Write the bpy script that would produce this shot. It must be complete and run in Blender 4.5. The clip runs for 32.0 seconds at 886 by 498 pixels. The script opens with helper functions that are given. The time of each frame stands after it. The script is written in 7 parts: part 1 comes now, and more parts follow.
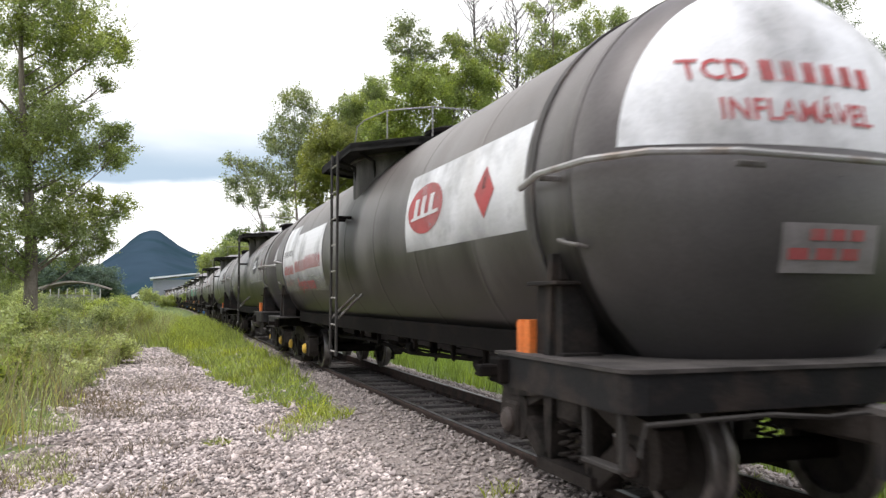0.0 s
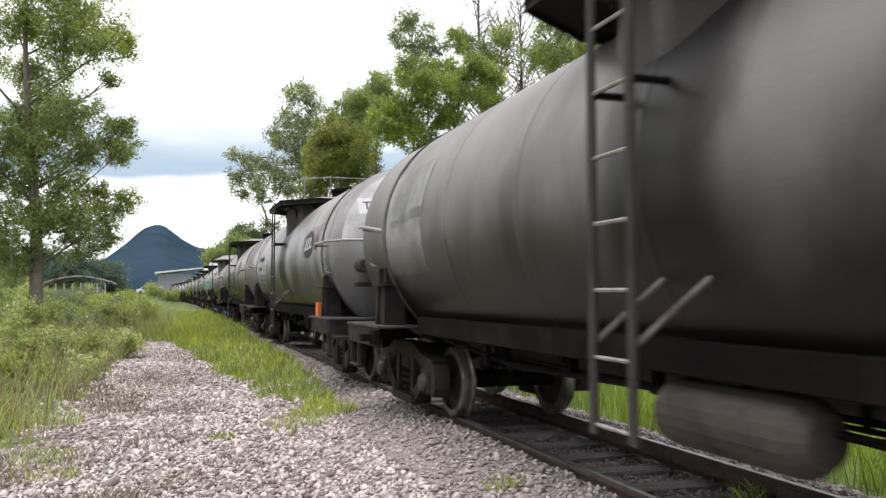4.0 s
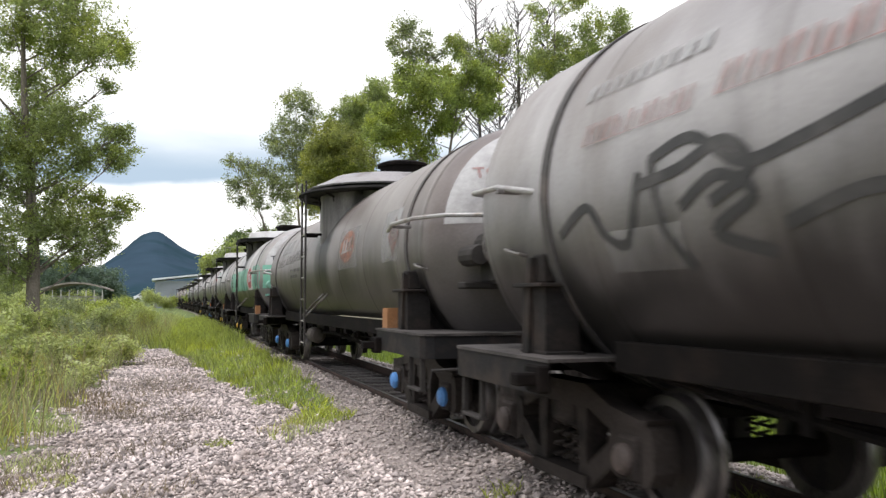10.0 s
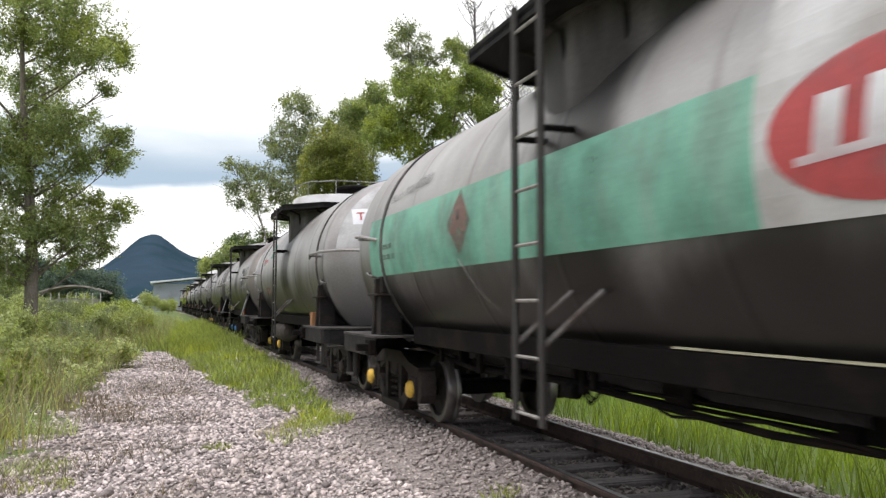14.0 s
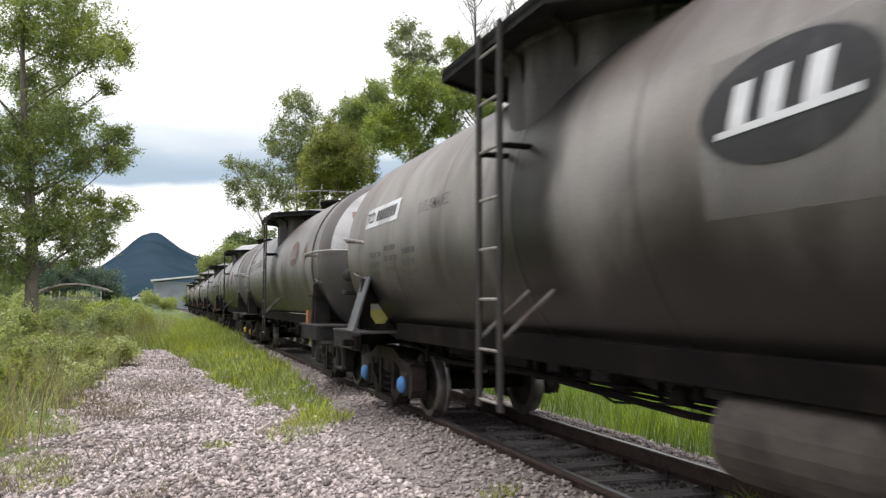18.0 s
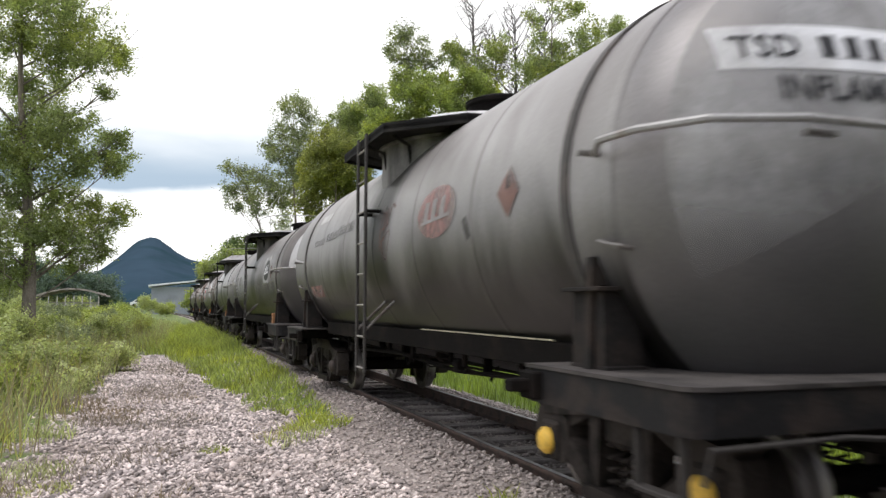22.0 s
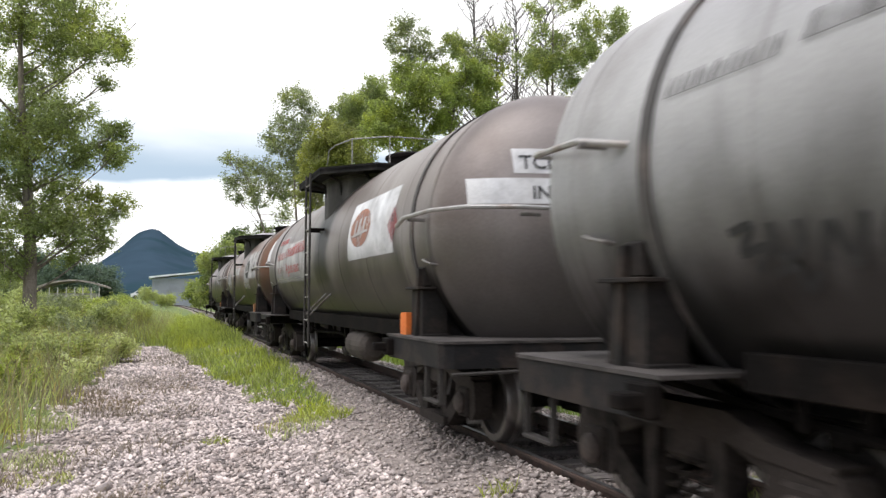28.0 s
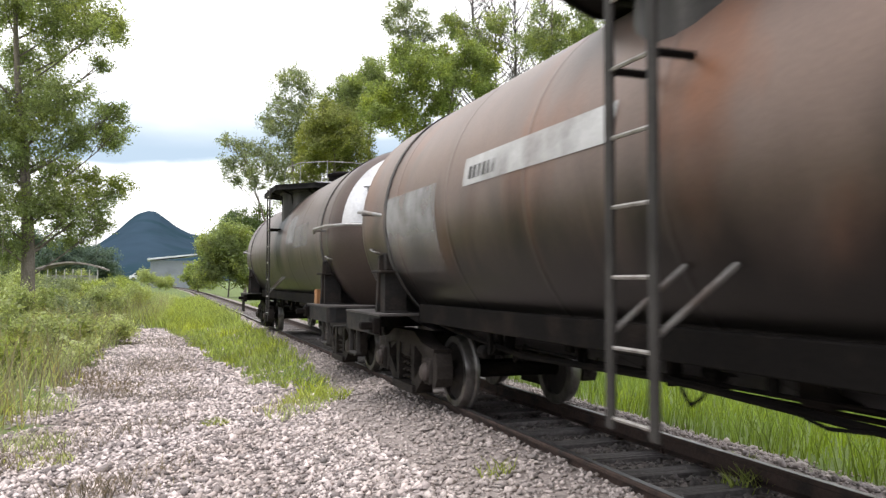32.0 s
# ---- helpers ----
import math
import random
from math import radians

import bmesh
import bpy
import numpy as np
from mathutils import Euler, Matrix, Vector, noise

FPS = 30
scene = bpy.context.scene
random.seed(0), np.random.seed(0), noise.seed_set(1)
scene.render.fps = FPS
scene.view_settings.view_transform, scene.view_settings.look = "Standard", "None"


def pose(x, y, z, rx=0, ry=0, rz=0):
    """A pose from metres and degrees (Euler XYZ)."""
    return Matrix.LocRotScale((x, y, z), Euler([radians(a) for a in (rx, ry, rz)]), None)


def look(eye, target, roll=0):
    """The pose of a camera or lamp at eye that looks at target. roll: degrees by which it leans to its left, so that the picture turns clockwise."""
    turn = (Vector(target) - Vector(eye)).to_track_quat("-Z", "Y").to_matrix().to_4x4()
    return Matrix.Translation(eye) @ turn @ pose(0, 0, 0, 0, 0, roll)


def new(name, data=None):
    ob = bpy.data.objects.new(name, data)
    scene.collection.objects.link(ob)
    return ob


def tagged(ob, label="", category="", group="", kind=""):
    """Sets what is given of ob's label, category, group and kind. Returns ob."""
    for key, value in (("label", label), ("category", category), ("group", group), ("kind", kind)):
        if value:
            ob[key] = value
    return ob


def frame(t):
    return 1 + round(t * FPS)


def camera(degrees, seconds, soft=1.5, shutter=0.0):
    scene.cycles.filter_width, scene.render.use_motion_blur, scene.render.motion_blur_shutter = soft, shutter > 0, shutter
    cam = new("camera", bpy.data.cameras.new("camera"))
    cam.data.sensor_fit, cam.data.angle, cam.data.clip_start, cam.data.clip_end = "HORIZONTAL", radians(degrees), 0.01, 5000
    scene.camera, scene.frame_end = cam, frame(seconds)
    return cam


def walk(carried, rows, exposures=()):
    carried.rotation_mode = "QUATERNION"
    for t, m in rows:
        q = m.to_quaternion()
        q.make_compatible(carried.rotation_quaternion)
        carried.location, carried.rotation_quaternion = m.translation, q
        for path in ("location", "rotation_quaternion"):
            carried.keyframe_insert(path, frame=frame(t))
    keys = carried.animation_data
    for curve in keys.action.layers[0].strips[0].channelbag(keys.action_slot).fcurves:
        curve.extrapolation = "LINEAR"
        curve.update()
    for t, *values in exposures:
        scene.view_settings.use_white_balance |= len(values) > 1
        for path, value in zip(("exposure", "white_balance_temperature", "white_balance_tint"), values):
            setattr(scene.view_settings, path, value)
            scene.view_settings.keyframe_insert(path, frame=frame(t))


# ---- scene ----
# The camera stands on the gravel beside a metre-gauge line; rail tops are at z = 0, the line runs along +y.
cam = camera(58.54, 32.0, soft=1.35, shutter=0.35)
EYE_Z, YAW, PITCH = 1.22, 19.63, 3.585


def view(turn, tilt, roll):
    """The hand-held camera, turned by small angles from its mean aim."""
    return pose(0, 0, EYE_Z, 90 + PITCH + tilt, 0, -YAW - turn) @ pose(0, 0, 0, 0, 0, roll)


SWAY = [
    (0, 0.064, 0.075, 0.047), (0.5, 0.086, 0.024, 0.049), (1, 0.062, 0.010, 0.058), (1.5, -0.052, -0.135, 0.004),
    (2, -0.147, -0.197, -0.017), (2.5, -0.140, -0.270, -0.084), (3, -0.147, -0.306, -0.072), (3.5, -0.224, -0.322, 0.031),
    (5.5, -0.211, -0.211, 0.160), (6, -0.232, 0.083, 0.216), (6.5, -0.246, 0.105, 0.251), (7, -0.181, -0.033, 0.207),
    (7.5, -0.034, -0.013, 0.137), (8, -0.015, -0.038, 0.084), (8.5, -0.031, -0.054, 0.033), (9, 0.000, 0.000, 0.000),
    (9.5, -0.040, 0.030, -0.020), (10, -0.063, 0.159, 0.033), (10.5, -0.070, 0.338, 0.053), (11, -0.079, 0.353, 0.053),
    (11.5, -0.123, 0.442, 0.071), (12, -0.114, 0.310, 0.196), (12.5, -0.038, 0.333, 0.162), (13, -0.002, 0.392, 0.151),
    (13.5, 0.072, 0.421, 0.177), (14, 0.033, 0.394, 0.104), (14.5, -0.162, 0.292, 0.167), (16.5, 0.035, 0.137, 0.083),
    (17, 0.041, 0.116, 0.074), (17.5, 0.031, 0.106, 0.083), (18, 0.009, 0.272, 0.132), (18.5, 0.054, 0.806, 0.116),
    (19, 0.048, 0.615, 0.127), (19.5, 0.177, 0.618, 0.078), (20, 0.165, 0.674, 0.054), (20.5, 0.149, 0.676, 0.075),
    (21, 0.136, 0.786, 0.056), (21.5, 0.161, 0.761, 0.092), (22, 0.149, 0.620, 0.084), (22.5, 0.091, 0.447, 0.081),
    (23, 0.053, 0.446, 0.066), (23.5, 0.051, 0.269, 0.011), (24, 0.009, 0.077, 0.011), (24.5, -0.103, -0.046, 0.013),
    (25, -0.037, 0.026, 0.075), (25.5, 0.069, 0.123, 0.131), (27.5, 0.194, 0.083, 0.145), (28, 0.118, 0.044, 0.187),
    (28.5, 0.099, 0.058, 0.103), (29, 0.143, 0.082, 0.098), (29.5, 0.171, 0.040, 0.057), (30, 0.184, -0.404, 0.059),
    (30.5, 0.164, -0.443, 0.061), (31, 0.217, -0.563, 0.156), (31.5, 0.177, -0.986, 0.259), (32, 0.240, -1.253, 0.190),
]
walk(cam, [(t, view(a, b, c)) for t, a, b, c in SWAY], exposures=[(0.0, 0.97), (10.0, 0.95), (13.0, 0.88), (17.0, 0.8), (22.5, 0.83), (24.5, 0.89), (26.0, 0.95), (29.0, 0.97), (31.0, 1.05), (32.0, 1.13)])

# ---- world, sun, exposure: bright overcast ----
world = bpy.data.worlds.new("overcast_sky")
scene.world = world
world.use_nodes = True
wn, wl = world.node_tree.nodes, world.node_tree.links
wn.clear()
sky = wn.new("ShaderNodeTexSky")
sky.sky_type, sky.sun_disc = "NISHITA", False
sky.sun_elevation, sky.sun_rotation = radians(70), radians(237)
sky.air_density, sky.dust_density = 1.0, 3.0
grey = wn.new("ShaderNodeMix")
grey.data_type = "RGBA"
grey.inputs[0].default_value = 0.72
grey.inputs[7].default_value = (8.15, 8.3, 9.2, 1)
back = wn.new("ShaderNodeBackground")
back.inputs[1].default_value = 0.072
wout = wn.new("ShaderNodeOutputWorld")
wl.new(sky.outputs[0], grey.inputs[6])
wl.new(grey.outputs[2], back.inputs[0])
wl.new(back.outputs[0], wout.inputs[0])
sun = new("sun", bpy.data.lights.new("sun", "SUN"))
sun.data.energy, sun.data.angle, sun.data.color = 1.5, radians(50), (1.0, 0.98, 0.99)
sun.matrix_world = look((-22, -14, 70), (0, 0, 0))


# ---- materials ----
def shader(name, base, rough=0.7, metal=0.0, spots=None, amount=0.5, scale=4.0, grain=0.25, bump=0.3, fine=60.0, streak=None, island=0.0, obrand=0.0, gloss=0.5):
    """A surface of colour base with stains of colour spots, a fine grain and relief. streak stretches the stains (x, y, z)."""
    m = bpy.data.materials.new(name)
    m.use_nodes = True
    n, l = m.node_tree.nodes, m.node_tree.links
    p = n["Principled BSDF"]
    co = n.new("ShaderNodeTexCoord")
    mp = n.new("ShaderNodeMapping")
    mp.inputs["Scale"].default_value = streak or (1, 1, 1)
    l.new(co.outputs["Object"], mp.inputs[0])
    big = n.new("ShaderNodeTexNoise")
    big.inputs["Scale"].default_value, big.inputs["Detail"].default_value = scale, 6
    l.new(mp.outputs[0], big.inputs["Vector"])
    ramp = n.new("ShaderNodeMapRange")
    ramp.inputs[1].default_value, ramp.inputs[2].default_value = 0.62 - 0.3 * amount, 0.78 - 0.2 * amount
    l.new(big.outputs[0], ramp.inputs[0])
    mix = n.new("ShaderNodeMix")
    mix.data_type = "RGBA"
    mix.inputs[6].default_value = (*base, 1)
    mix.inputs[7].default_value = (*(spots or [c * 0.6 for c in base]), 1)
    l.new(ramp.outputs[0], mix.inputs[0])
    sm = n.new("ShaderNodeTexNoise")
    sm.inputs["Scale"].default_value, sm.inputs["Detail"].default_value = fine, 4
    l.new(co.outputs["Object"], sm.inputs["Vector"])
    hsv = n.new("ShaderNodeHueSaturation")
    val = n.new("ShaderNodeMapRange")
    val.inputs[1].default_value, val.inputs[2].default_value = 0.25, 0.75
    val.inputs[3].default_value, val.inputs[4].default_value = 1 - grain, 1 + grain
    l.new(sm.outputs[0], val.inputs[0])
    last = val.outputs[0]
    for on, source in ((island, ("ShaderNodeNewGeometry", "Random Per Island")), (obrand, ("ShaderNodeObjectInfo", "Random"))):
        if on:
            g = n.new(source[0])
            r = n.new("ShaderNodeMapRange")
            r.inputs[3].default_value, r.inputs[4].default_value = 1 - on, 1 + on
            l.new(g.outputs[source[1]], r.inputs[0])
            t = n.new("ShaderNodeMath")
            t.operation = "MULTIPLY"
            l.new(last, t.inputs[0])
            l.new(r.outputs[0], t.inputs[1])
            last = t.outputs[0]
    l.new(last, hsv.inputs["Value"])
    l.new(mix.outputs[2], hsv.inputs["Color"])
    l.new(hsv.outputs[0], p.inputs["Base Color"])
    p.inputs["Roughness"].default_value, p.inputs["Metallic"].default_value = rough, metal
    p.inputs["Specular IOR Level"].default_value = gloss
    if bump:
        b = n.new("ShaderNodeBump")
        b.inputs["Strength"].default_value, b.inputs["Distance"].default_value = bump, 0.01
        l.new(sm.outputs[0], b.inputs["Height"])
        l.new(b.outputs[0], p.inputs["Normal"])
    return m


def leafy(name, base, through_light=0.3, vary=0.35, fresh=(1.3, 1.2, 0.6)):
    """Foliage: each leaf its own tone, sprays of older and fresher leaves, a little light shining through."""
    m = shader(name, base, 0.55, 0, [c * 0.62 for c in base], 0.45, 0.75, 0.15, 0, 8.0, island=vary, gloss=0.3)
    n, l = m.node_tree.nodes, m.node_tree.links
    p = n["Principled BSDF"]
    co = n.new("ShaderNodeTexCoord")
    t = n.new("ShaderNodeTexNoise")
    t.inputs["Scale"].default_value, t.inputs["Detail"].default_value = 0.55, 3
    l.new(co.outputs["Object"], t.inputs["Vector"])
    r = n.new("ShaderNodeMapRange")
    r.inputs[1].default_value, r.inputs[2].default_value = 0.48, 0.66
    l.new(t.outputs[0], r.inputs[0])
    young = n.new("ShaderNodeMix")
    young.data_type = "RGBA"
    young.blend_type = "MULTIPLY"
    young.inputs[7].default_value = (*fresh, 1)
    l.new(r.outputs[0], young.inputs[0])
    l.new(p.inputs["Base Color"].links[0].from_socket, young.inputs[6])
    l.new(young.outputs[2], p.inputs["Base Color"])
    tr = n.new("ShaderNodeBsdfTranslucent")
    glow = n.new("ShaderNodeMix")
    glow.data_type = "RGBA"
    glow.blend_type = "MULTIPLY"
    glow.inputs[0].default_value = 1.0
    glow.inputs[7].default_value = (1.5, 1.6, 0.8, 1)
    l.new(young.outputs[2], glow.inputs[6])
    l.new(glow.outputs[2], tr.inputs[0])
    mx = n.new("ShaderNodeMixShader")
    mx.inputs[0].default_value = through_light
    l.new(p.outputs[0], mx.inputs[1])
    l.new(tr.outputs[0], mx.inputs[2])
    l.new(mx.outputs[0], n["Material Output"].inputs[0])
    return m



M = {
    "steel_dark": shader("dark_grimy_steel", (0.007, 0.006, 0.0055), 0.9, 0, (0.016, 0.012, 0.01), 0.45, 3, 0.3, 0.4, 40, gloss=0.08),
    "soot": shader("oil_streaked_dome_paint", (0.045, 0.04, 0.038), 0.6, 0.1, (0.14, 0.128, 0.122), 0.45, 2.2, 0.2, 0.2, 40, streak=(1.6, 1.6, 0.35), gloss=0.3),
    "soot_pale": shader("stained_pale_dome_paint", (0.27, 0.255, 0.25), 0.6, 0.1, (0.03, 0.027, 0.025), 0.5, 1.5, 0.2, 0.2, 40, streak=(1.4, 1.4, 0.3), gloss=0.3),
    "lid": shader("weathered_lid_paint", (0.3, 0.285, 0.28), 0.55, 0.2, (0.12, 0.1, 0.092), 0.5, 2.4, 0.15, 0.2, 40, gloss=0.3),
    "steel_mid": shader("grey_grimy_steel", (0.038, 0.034, 0.031), 0.75, 0, (0.02, 0.017, 0.015), 0.55, 2.5, 0.25, 0.3, 40, gloss=0.3),
    # bracket steel darkened to carry the shade under the tank
    "saddle_steel": shader("dark_bracket_steel", (0.016, 0.014, 0.013), 0.8, 0, (0.04, 0.029, 0.023), 0.4, 3.5, 0.3, 0.3, 40, gloss=0.2),
    "reservoir": shader("dusty_reservoir_paint", (0.06, 0.05, 0.043), 0.8, 0, (0.028, 0.024, 0.021), 0.5, 4, 0.2, 0.2, 40, gloss=0.3),
    "plate_sloped": shader("worn_blue_grey_plate", (0.1, 0.102, 0.105), 0.6, 0, (0.05, 0.047, 0.045), 0.45, 3, 0.15, 0.2, 40),
    "deck": shader("worn_deck_steel", (0.055, 0.047, 0.043), 0.8, 0, (0.018, 0.015, 0.013), 0.6, 3.5, 0.25, 0.4, 50),
    "deck_side": shader("dark_frame_paint", (0.011, 0.0105, 0.011), 0.7, 0, (0.034, 0.026, 0.022), 0.5, 5, 0.25, 0.3, 50, gloss=0.2),
    "bogie": shader("dusty_cast_iron", (0.034, 0.028, 0.0245), 0.8, 0, (0.01, 0.0085, 0.0075), 0.5, 5, 0.3, 0.5, 45, gloss=0.15),
    "tyre": shader("polished_wheel_rim", (0.2, 0.185, 0.175), 0.38, 0.7, (0.05, 0.042, 0.037), 0.45, 6, 0.2, 0.1, 40),
    "wheel": shader("rusty_wheel_web", (0.032, 0.026, 0.022), 0.8, 0, (0.016, 0.014, 0.012), 0.5, 7, 0.3, 0.3, 40),
    "pipe_dull": shader("dull_steel_bar", (0.16, 0.15, 0.14), 0.55, 0.3, (0.09, 0.07, 0.06), 0.45, 5, 0.2, 0.1, 60),
    "shield_yellow": shader("faded_yellow_plate", (0.55, 0.52, 0.12), 0.6, 0, (0.4, 0.38, 0.15), 0.4, 9, 0.1, 0.1, 60),
    "light_line_paint": shader("pale_light_strip", (0.4, 0.38, 0.26), 0.7, 0, (0.15, 0.14, 0.1), 0.4, 6, 0.1, 0.1, 60),
    "pipe": shader("galvanised_pipe", (0.33, 0.32, 0.31), 0.5, 0.4, (0.2, 0.16, 0.13), 0.4, 5, 0.2, 0.1, 60),
    "rung": shader("bare_rung_steel", (0.3, 0.28, 0.26), 0.45, 0.4, (0.14, 0.12, 0.1), 0.3, 9, 0.2, 0.1, 60),
    "black": shader("black_platform_steel", (0.01, 0.0095, 0.009), 0.85, 0, (0.03, 0.027, 0.024), 0.4, 3, 0.3, 0.3, 40, gloss=0.2),
    "band": shader("dark_strap_steel", (0.05, 0.045, 0.042), 0.7, 0, (0.1, 0.08, 0.07), 0.4, 4, 0.25, 0.2, 40),
    "block": shader("orange_painted_wood", (0.68, 0.17, 0.03), 0.75, 0, (0.42, 0.16, 0.05), 0.4, 9, 0.2, 0.3, 50),
    "block_raw": shader("raw_wood_block", (0.3, 0.14, 0.055), 0.8, 0, (0.33, 0.17, 0.08), 0.5, 9, 0.2, 0.3, 50),
    "cap_yellow": shader("yellow_axle_cap", (0.72, 0.45, 0.06), 0.6, 0, (0.4, 0.25, 0.06), 0.4, 12, 0.2, 0.1, 60),
    "cap_blue": shader("blue_axle_cap", (0.07, 0.22, 0.5), 0.6, 0, (0.06, 0.12, 0.25), 0.4, 12, 0.2, 0.1, 60),
    "cap_rust": shader("rusty_axle_cap", (0.055, 0.042, 0.036), 0.75, 0, (0.08, 0.055, 0.045), 0.4, 12, 0.2, 0.1, 60),
    "white": shader("worn_white_paint", (0.74, 0.74, 0.75), 0.55, 0, (0.6, 0.59, 0.58), 0.45, 1.6, 0.08, 0.1, 50, streak=(1, 1.0, 0.5)),
    "pale_plate": shader("grubby_pale_plate", (0.26, 0.24, 0.24), 0.65, 0, (0.17, 0.155, 0.15), 0.5, 3.0, 0.1, 0.1, 50),
    "red_solid": shader("old_red_enamel", (0.4, 0.09, 0.09), 0.6, 0, (0.3, 0.14, 0.13), 0.5, 6, 0.1, 0.1, 50),
    "white_solid": shader("old_white_enamel", (0.5, 0.49, 0.48), 0.6, 0, (0.33, 0.31, 0.29), 0.5, 2.0, 0.1, 0.1, 50),
    "green_solid": shader("mint_green_enamel", (0.17, 0.36, 0.28), 0.55, 0, (0.08, 0.15, 0.12), 0.5, 6, 0.15, 0.1, 50),
    "white_dirty": shader("dirty_white_paint", (0.5, 0.49, 0.48), 0.6, 0, (0.33, 0.31, 0.29), 0.5, 2.0, 0.1, 0.1, 50, streak=(1, 1.5, 0.5)),
    "pale": shader("faded_pale_grey_paint", (0.36, 0.355, 0.35), 0.6, 0, (0.25, 0.24, 0.23), 0.5, 2.0, 0.1, 0.1, 50, streak=(1, 1.5, 0.5)),
    "grey_faint": shader("barely_faded_grey_paint", (0.17, 0.16, 0.152), 0.6, 0, (0.11, 0.1, 0.095), 0.5, 2.0, 0.1, 0.1, 50, streak=(1, 1.5, 0.5)),
    "pale_dark": shader("faded_mid_grey_paint", (0.27, 0.26, 0.25), 0.6, 0, (0.19, 0.18, 0.17), 0.5, 2.0, 0.1, 0.1, 50, streak=(1, 1.5, 0.5)),
    "red": shader("faded_red_paint", (0.42, 0.06, 0.06), 0.6, 0, (0.3, 0.08, 0.075), 0.4, 5, 0.12, 0.1, 60),
    "crimson": shader("dull_crimson_paint", (0.29, 0.05, 0.055), 0.6, 0, (0.2, 0.06, 0.06), 0.4, 5, 0.12, 0.1, 60),
    "red_faint": shader("washed_red_paint", (0.33, 0.18, 0.165), 0.65, 0, (0.27, 0.22, 0.2), 0.5, 5, 0.12, 0.1, 60),
    "orange_red": shader("faded_orange_paint", (0.34, 0.14, 0.085), 0.65, 0, (0.22, 0.13, 0.1), 0.5, 5, 0.12, 0.1, 60),
    "ink": shader("black_marking_paint", (0.014, 0.014, 0.015), 0.6, 0, (0.035, 0.034, 0.034), 0.4, 6, 0.15, 0.1, 60),
    "spray": shader("black_spray_paint", (0.03, 0.029, 0.029), 0.65, 0, (0.075, 0.07, 0.067), 0.5, 4, 0.15, 0.1, 60),
    "ink_faint": shader("washed_black_marking", (0.06, 0.056, 0.053), 0.65, 0, (0.1, 0.095, 0.09), 0.5, 6, 0.15, 0.1, 60),
    "green": shader("mint_green_paint", (0.17, 0.42, 0.31), 0.55, 0, (0.2, 0.36, 0.28), 0.45, 2.5, 0.1, 0.1, 50, streak=(1, 1.5, 0.5)),
    "green_dark": shader("dark_green_patch", (0.06, 0.25, 0.17), 0.6, 0, (0.1, 0.25, 0.18), 0.4, 4, 0.1, 0.1, 50),
    "rust_mark": shader("rusted_red_paint", (0.2, 0.105, 0.085), 0.65, 0, (0.14, 0.095, 0.083), 0.5, 6, 0.15, 0.1, 60),
    "teal_mark": shader("teal_spray_paint", (0.2, 0.31, 0.35), 0.6, 0, (0.23, 0.24, 0.24), 0.6, 5, 0.1, 0.1, 60),
    "rail_side": shader("rusty_rail", (0.06, 0.037, 0.028), 0.85, 0, (0.025, 0.018, 0.014), 0.5, 6, 0.3, 0.5, 40),
    "rail_top": shader("polished_rail_head", (0.26, 0.25, 0.245), 0.4, 0.9, (0.12, 0.1, 0.09), 0.3, 3, 0.1, 0.05, 40),
    "sleeper": shader("weathered_sleeper_wood", (0.2, 0.178, 0.165), 0.9, 0, (0.09, 0.077, 0.07), 0.5, 5, 0.3, 0.7, 30, streak=(0.4, 6, 6), obrand=0.3),
    "bark": shader("grey_brown_bark", (0.22, 0.185, 0.155), 0.9, 0, (0.12, 0.1, 0.085), 0.5, 4, 0.3, 0.8, 20, streak=(3, 3, 0.5)),
    "dead": shader("dark_bare_wood", (0.1, 0.09, 0.085), 0.9, 0, (0.06, 0.05, 0.05), 0.5, 4, 0.3, 0.5, 20),
    "leaf": leafy("broad_green_leaves", (0.25, 0.288, 0.15), 0.5, 0.4, (1.22, 1.14, 0.72)),
    "leaf_bright": leafy("sunlit_green_leaves", (0.255, 0.298, 0.12), 0.5, 0.4, (1.25, 1.16, 0.66)),
    "leaf_grey": leafy("grey_green_gum_leaves", (0.23, 0.255, 0.18), 0.45, 0.45, (1.2, 1.15, 0.8)),
    "leaf_olive": leafy("olive_green_leaves", (0.25, 0.265, 0.115), 0.5, 0.4, (1.22, 1.14, 0.7)),
    "leaf_dark": leafy("dark_green_leaves", (0.1, 0.14, 0.06), 0.35),
    # leaf colour greyed and blued to paint haze over the far trees
    "leaf_haze": leafy("haze_tinted_leaves", (0.13, 0.175, 0.155), 0.35, 0.25, (1.1, 1.1, 0.95)),
    "grass": leafy("fresh_grass", (0.3, 0.34, 0.105), 0.4, 0.5),
    "grass_far": leafy("lush_verge_grass", (0.21, 0.28, 0.065), 0.35, 0.45),
    "weed": leafy("grey_green_weeds", (0.345, 0.375, 0.19), 0.4, 0.45),
    "weed_pale": leafy("pale_weeds", (0.43, 0.45, 0.25), 0.4, 0.45, (1.15, 1.1, 0.8)),
    "dead_weed": leafy("grey_brown_dead_weeds", (0.2, 0.165, 0.13), 0.15, 0.4, (1.2, 1.1, 0.9)),
    "straw": leafy("dry_stalks", (0.3, 0.26, 0.17), 0.2, 0.3),
    "stone": shader("pinkish_crushed_stone", (0.48, 0.41, 0.38), 0.85, 0, (0.32, 0.265, 0.235), 0.5, 1.4, 0.15, 0.3, 90, island=0.7),
    # stone colour lowered to paint the shade below the train
    "stone_shaded": shader("shade_darkened_ballast", (0.2, 0.175, 0.16), 0.8, 0, (0.1, 0.085, 0.075), 0.5, 30, 0.15, 0.3, 90, island=0.45),
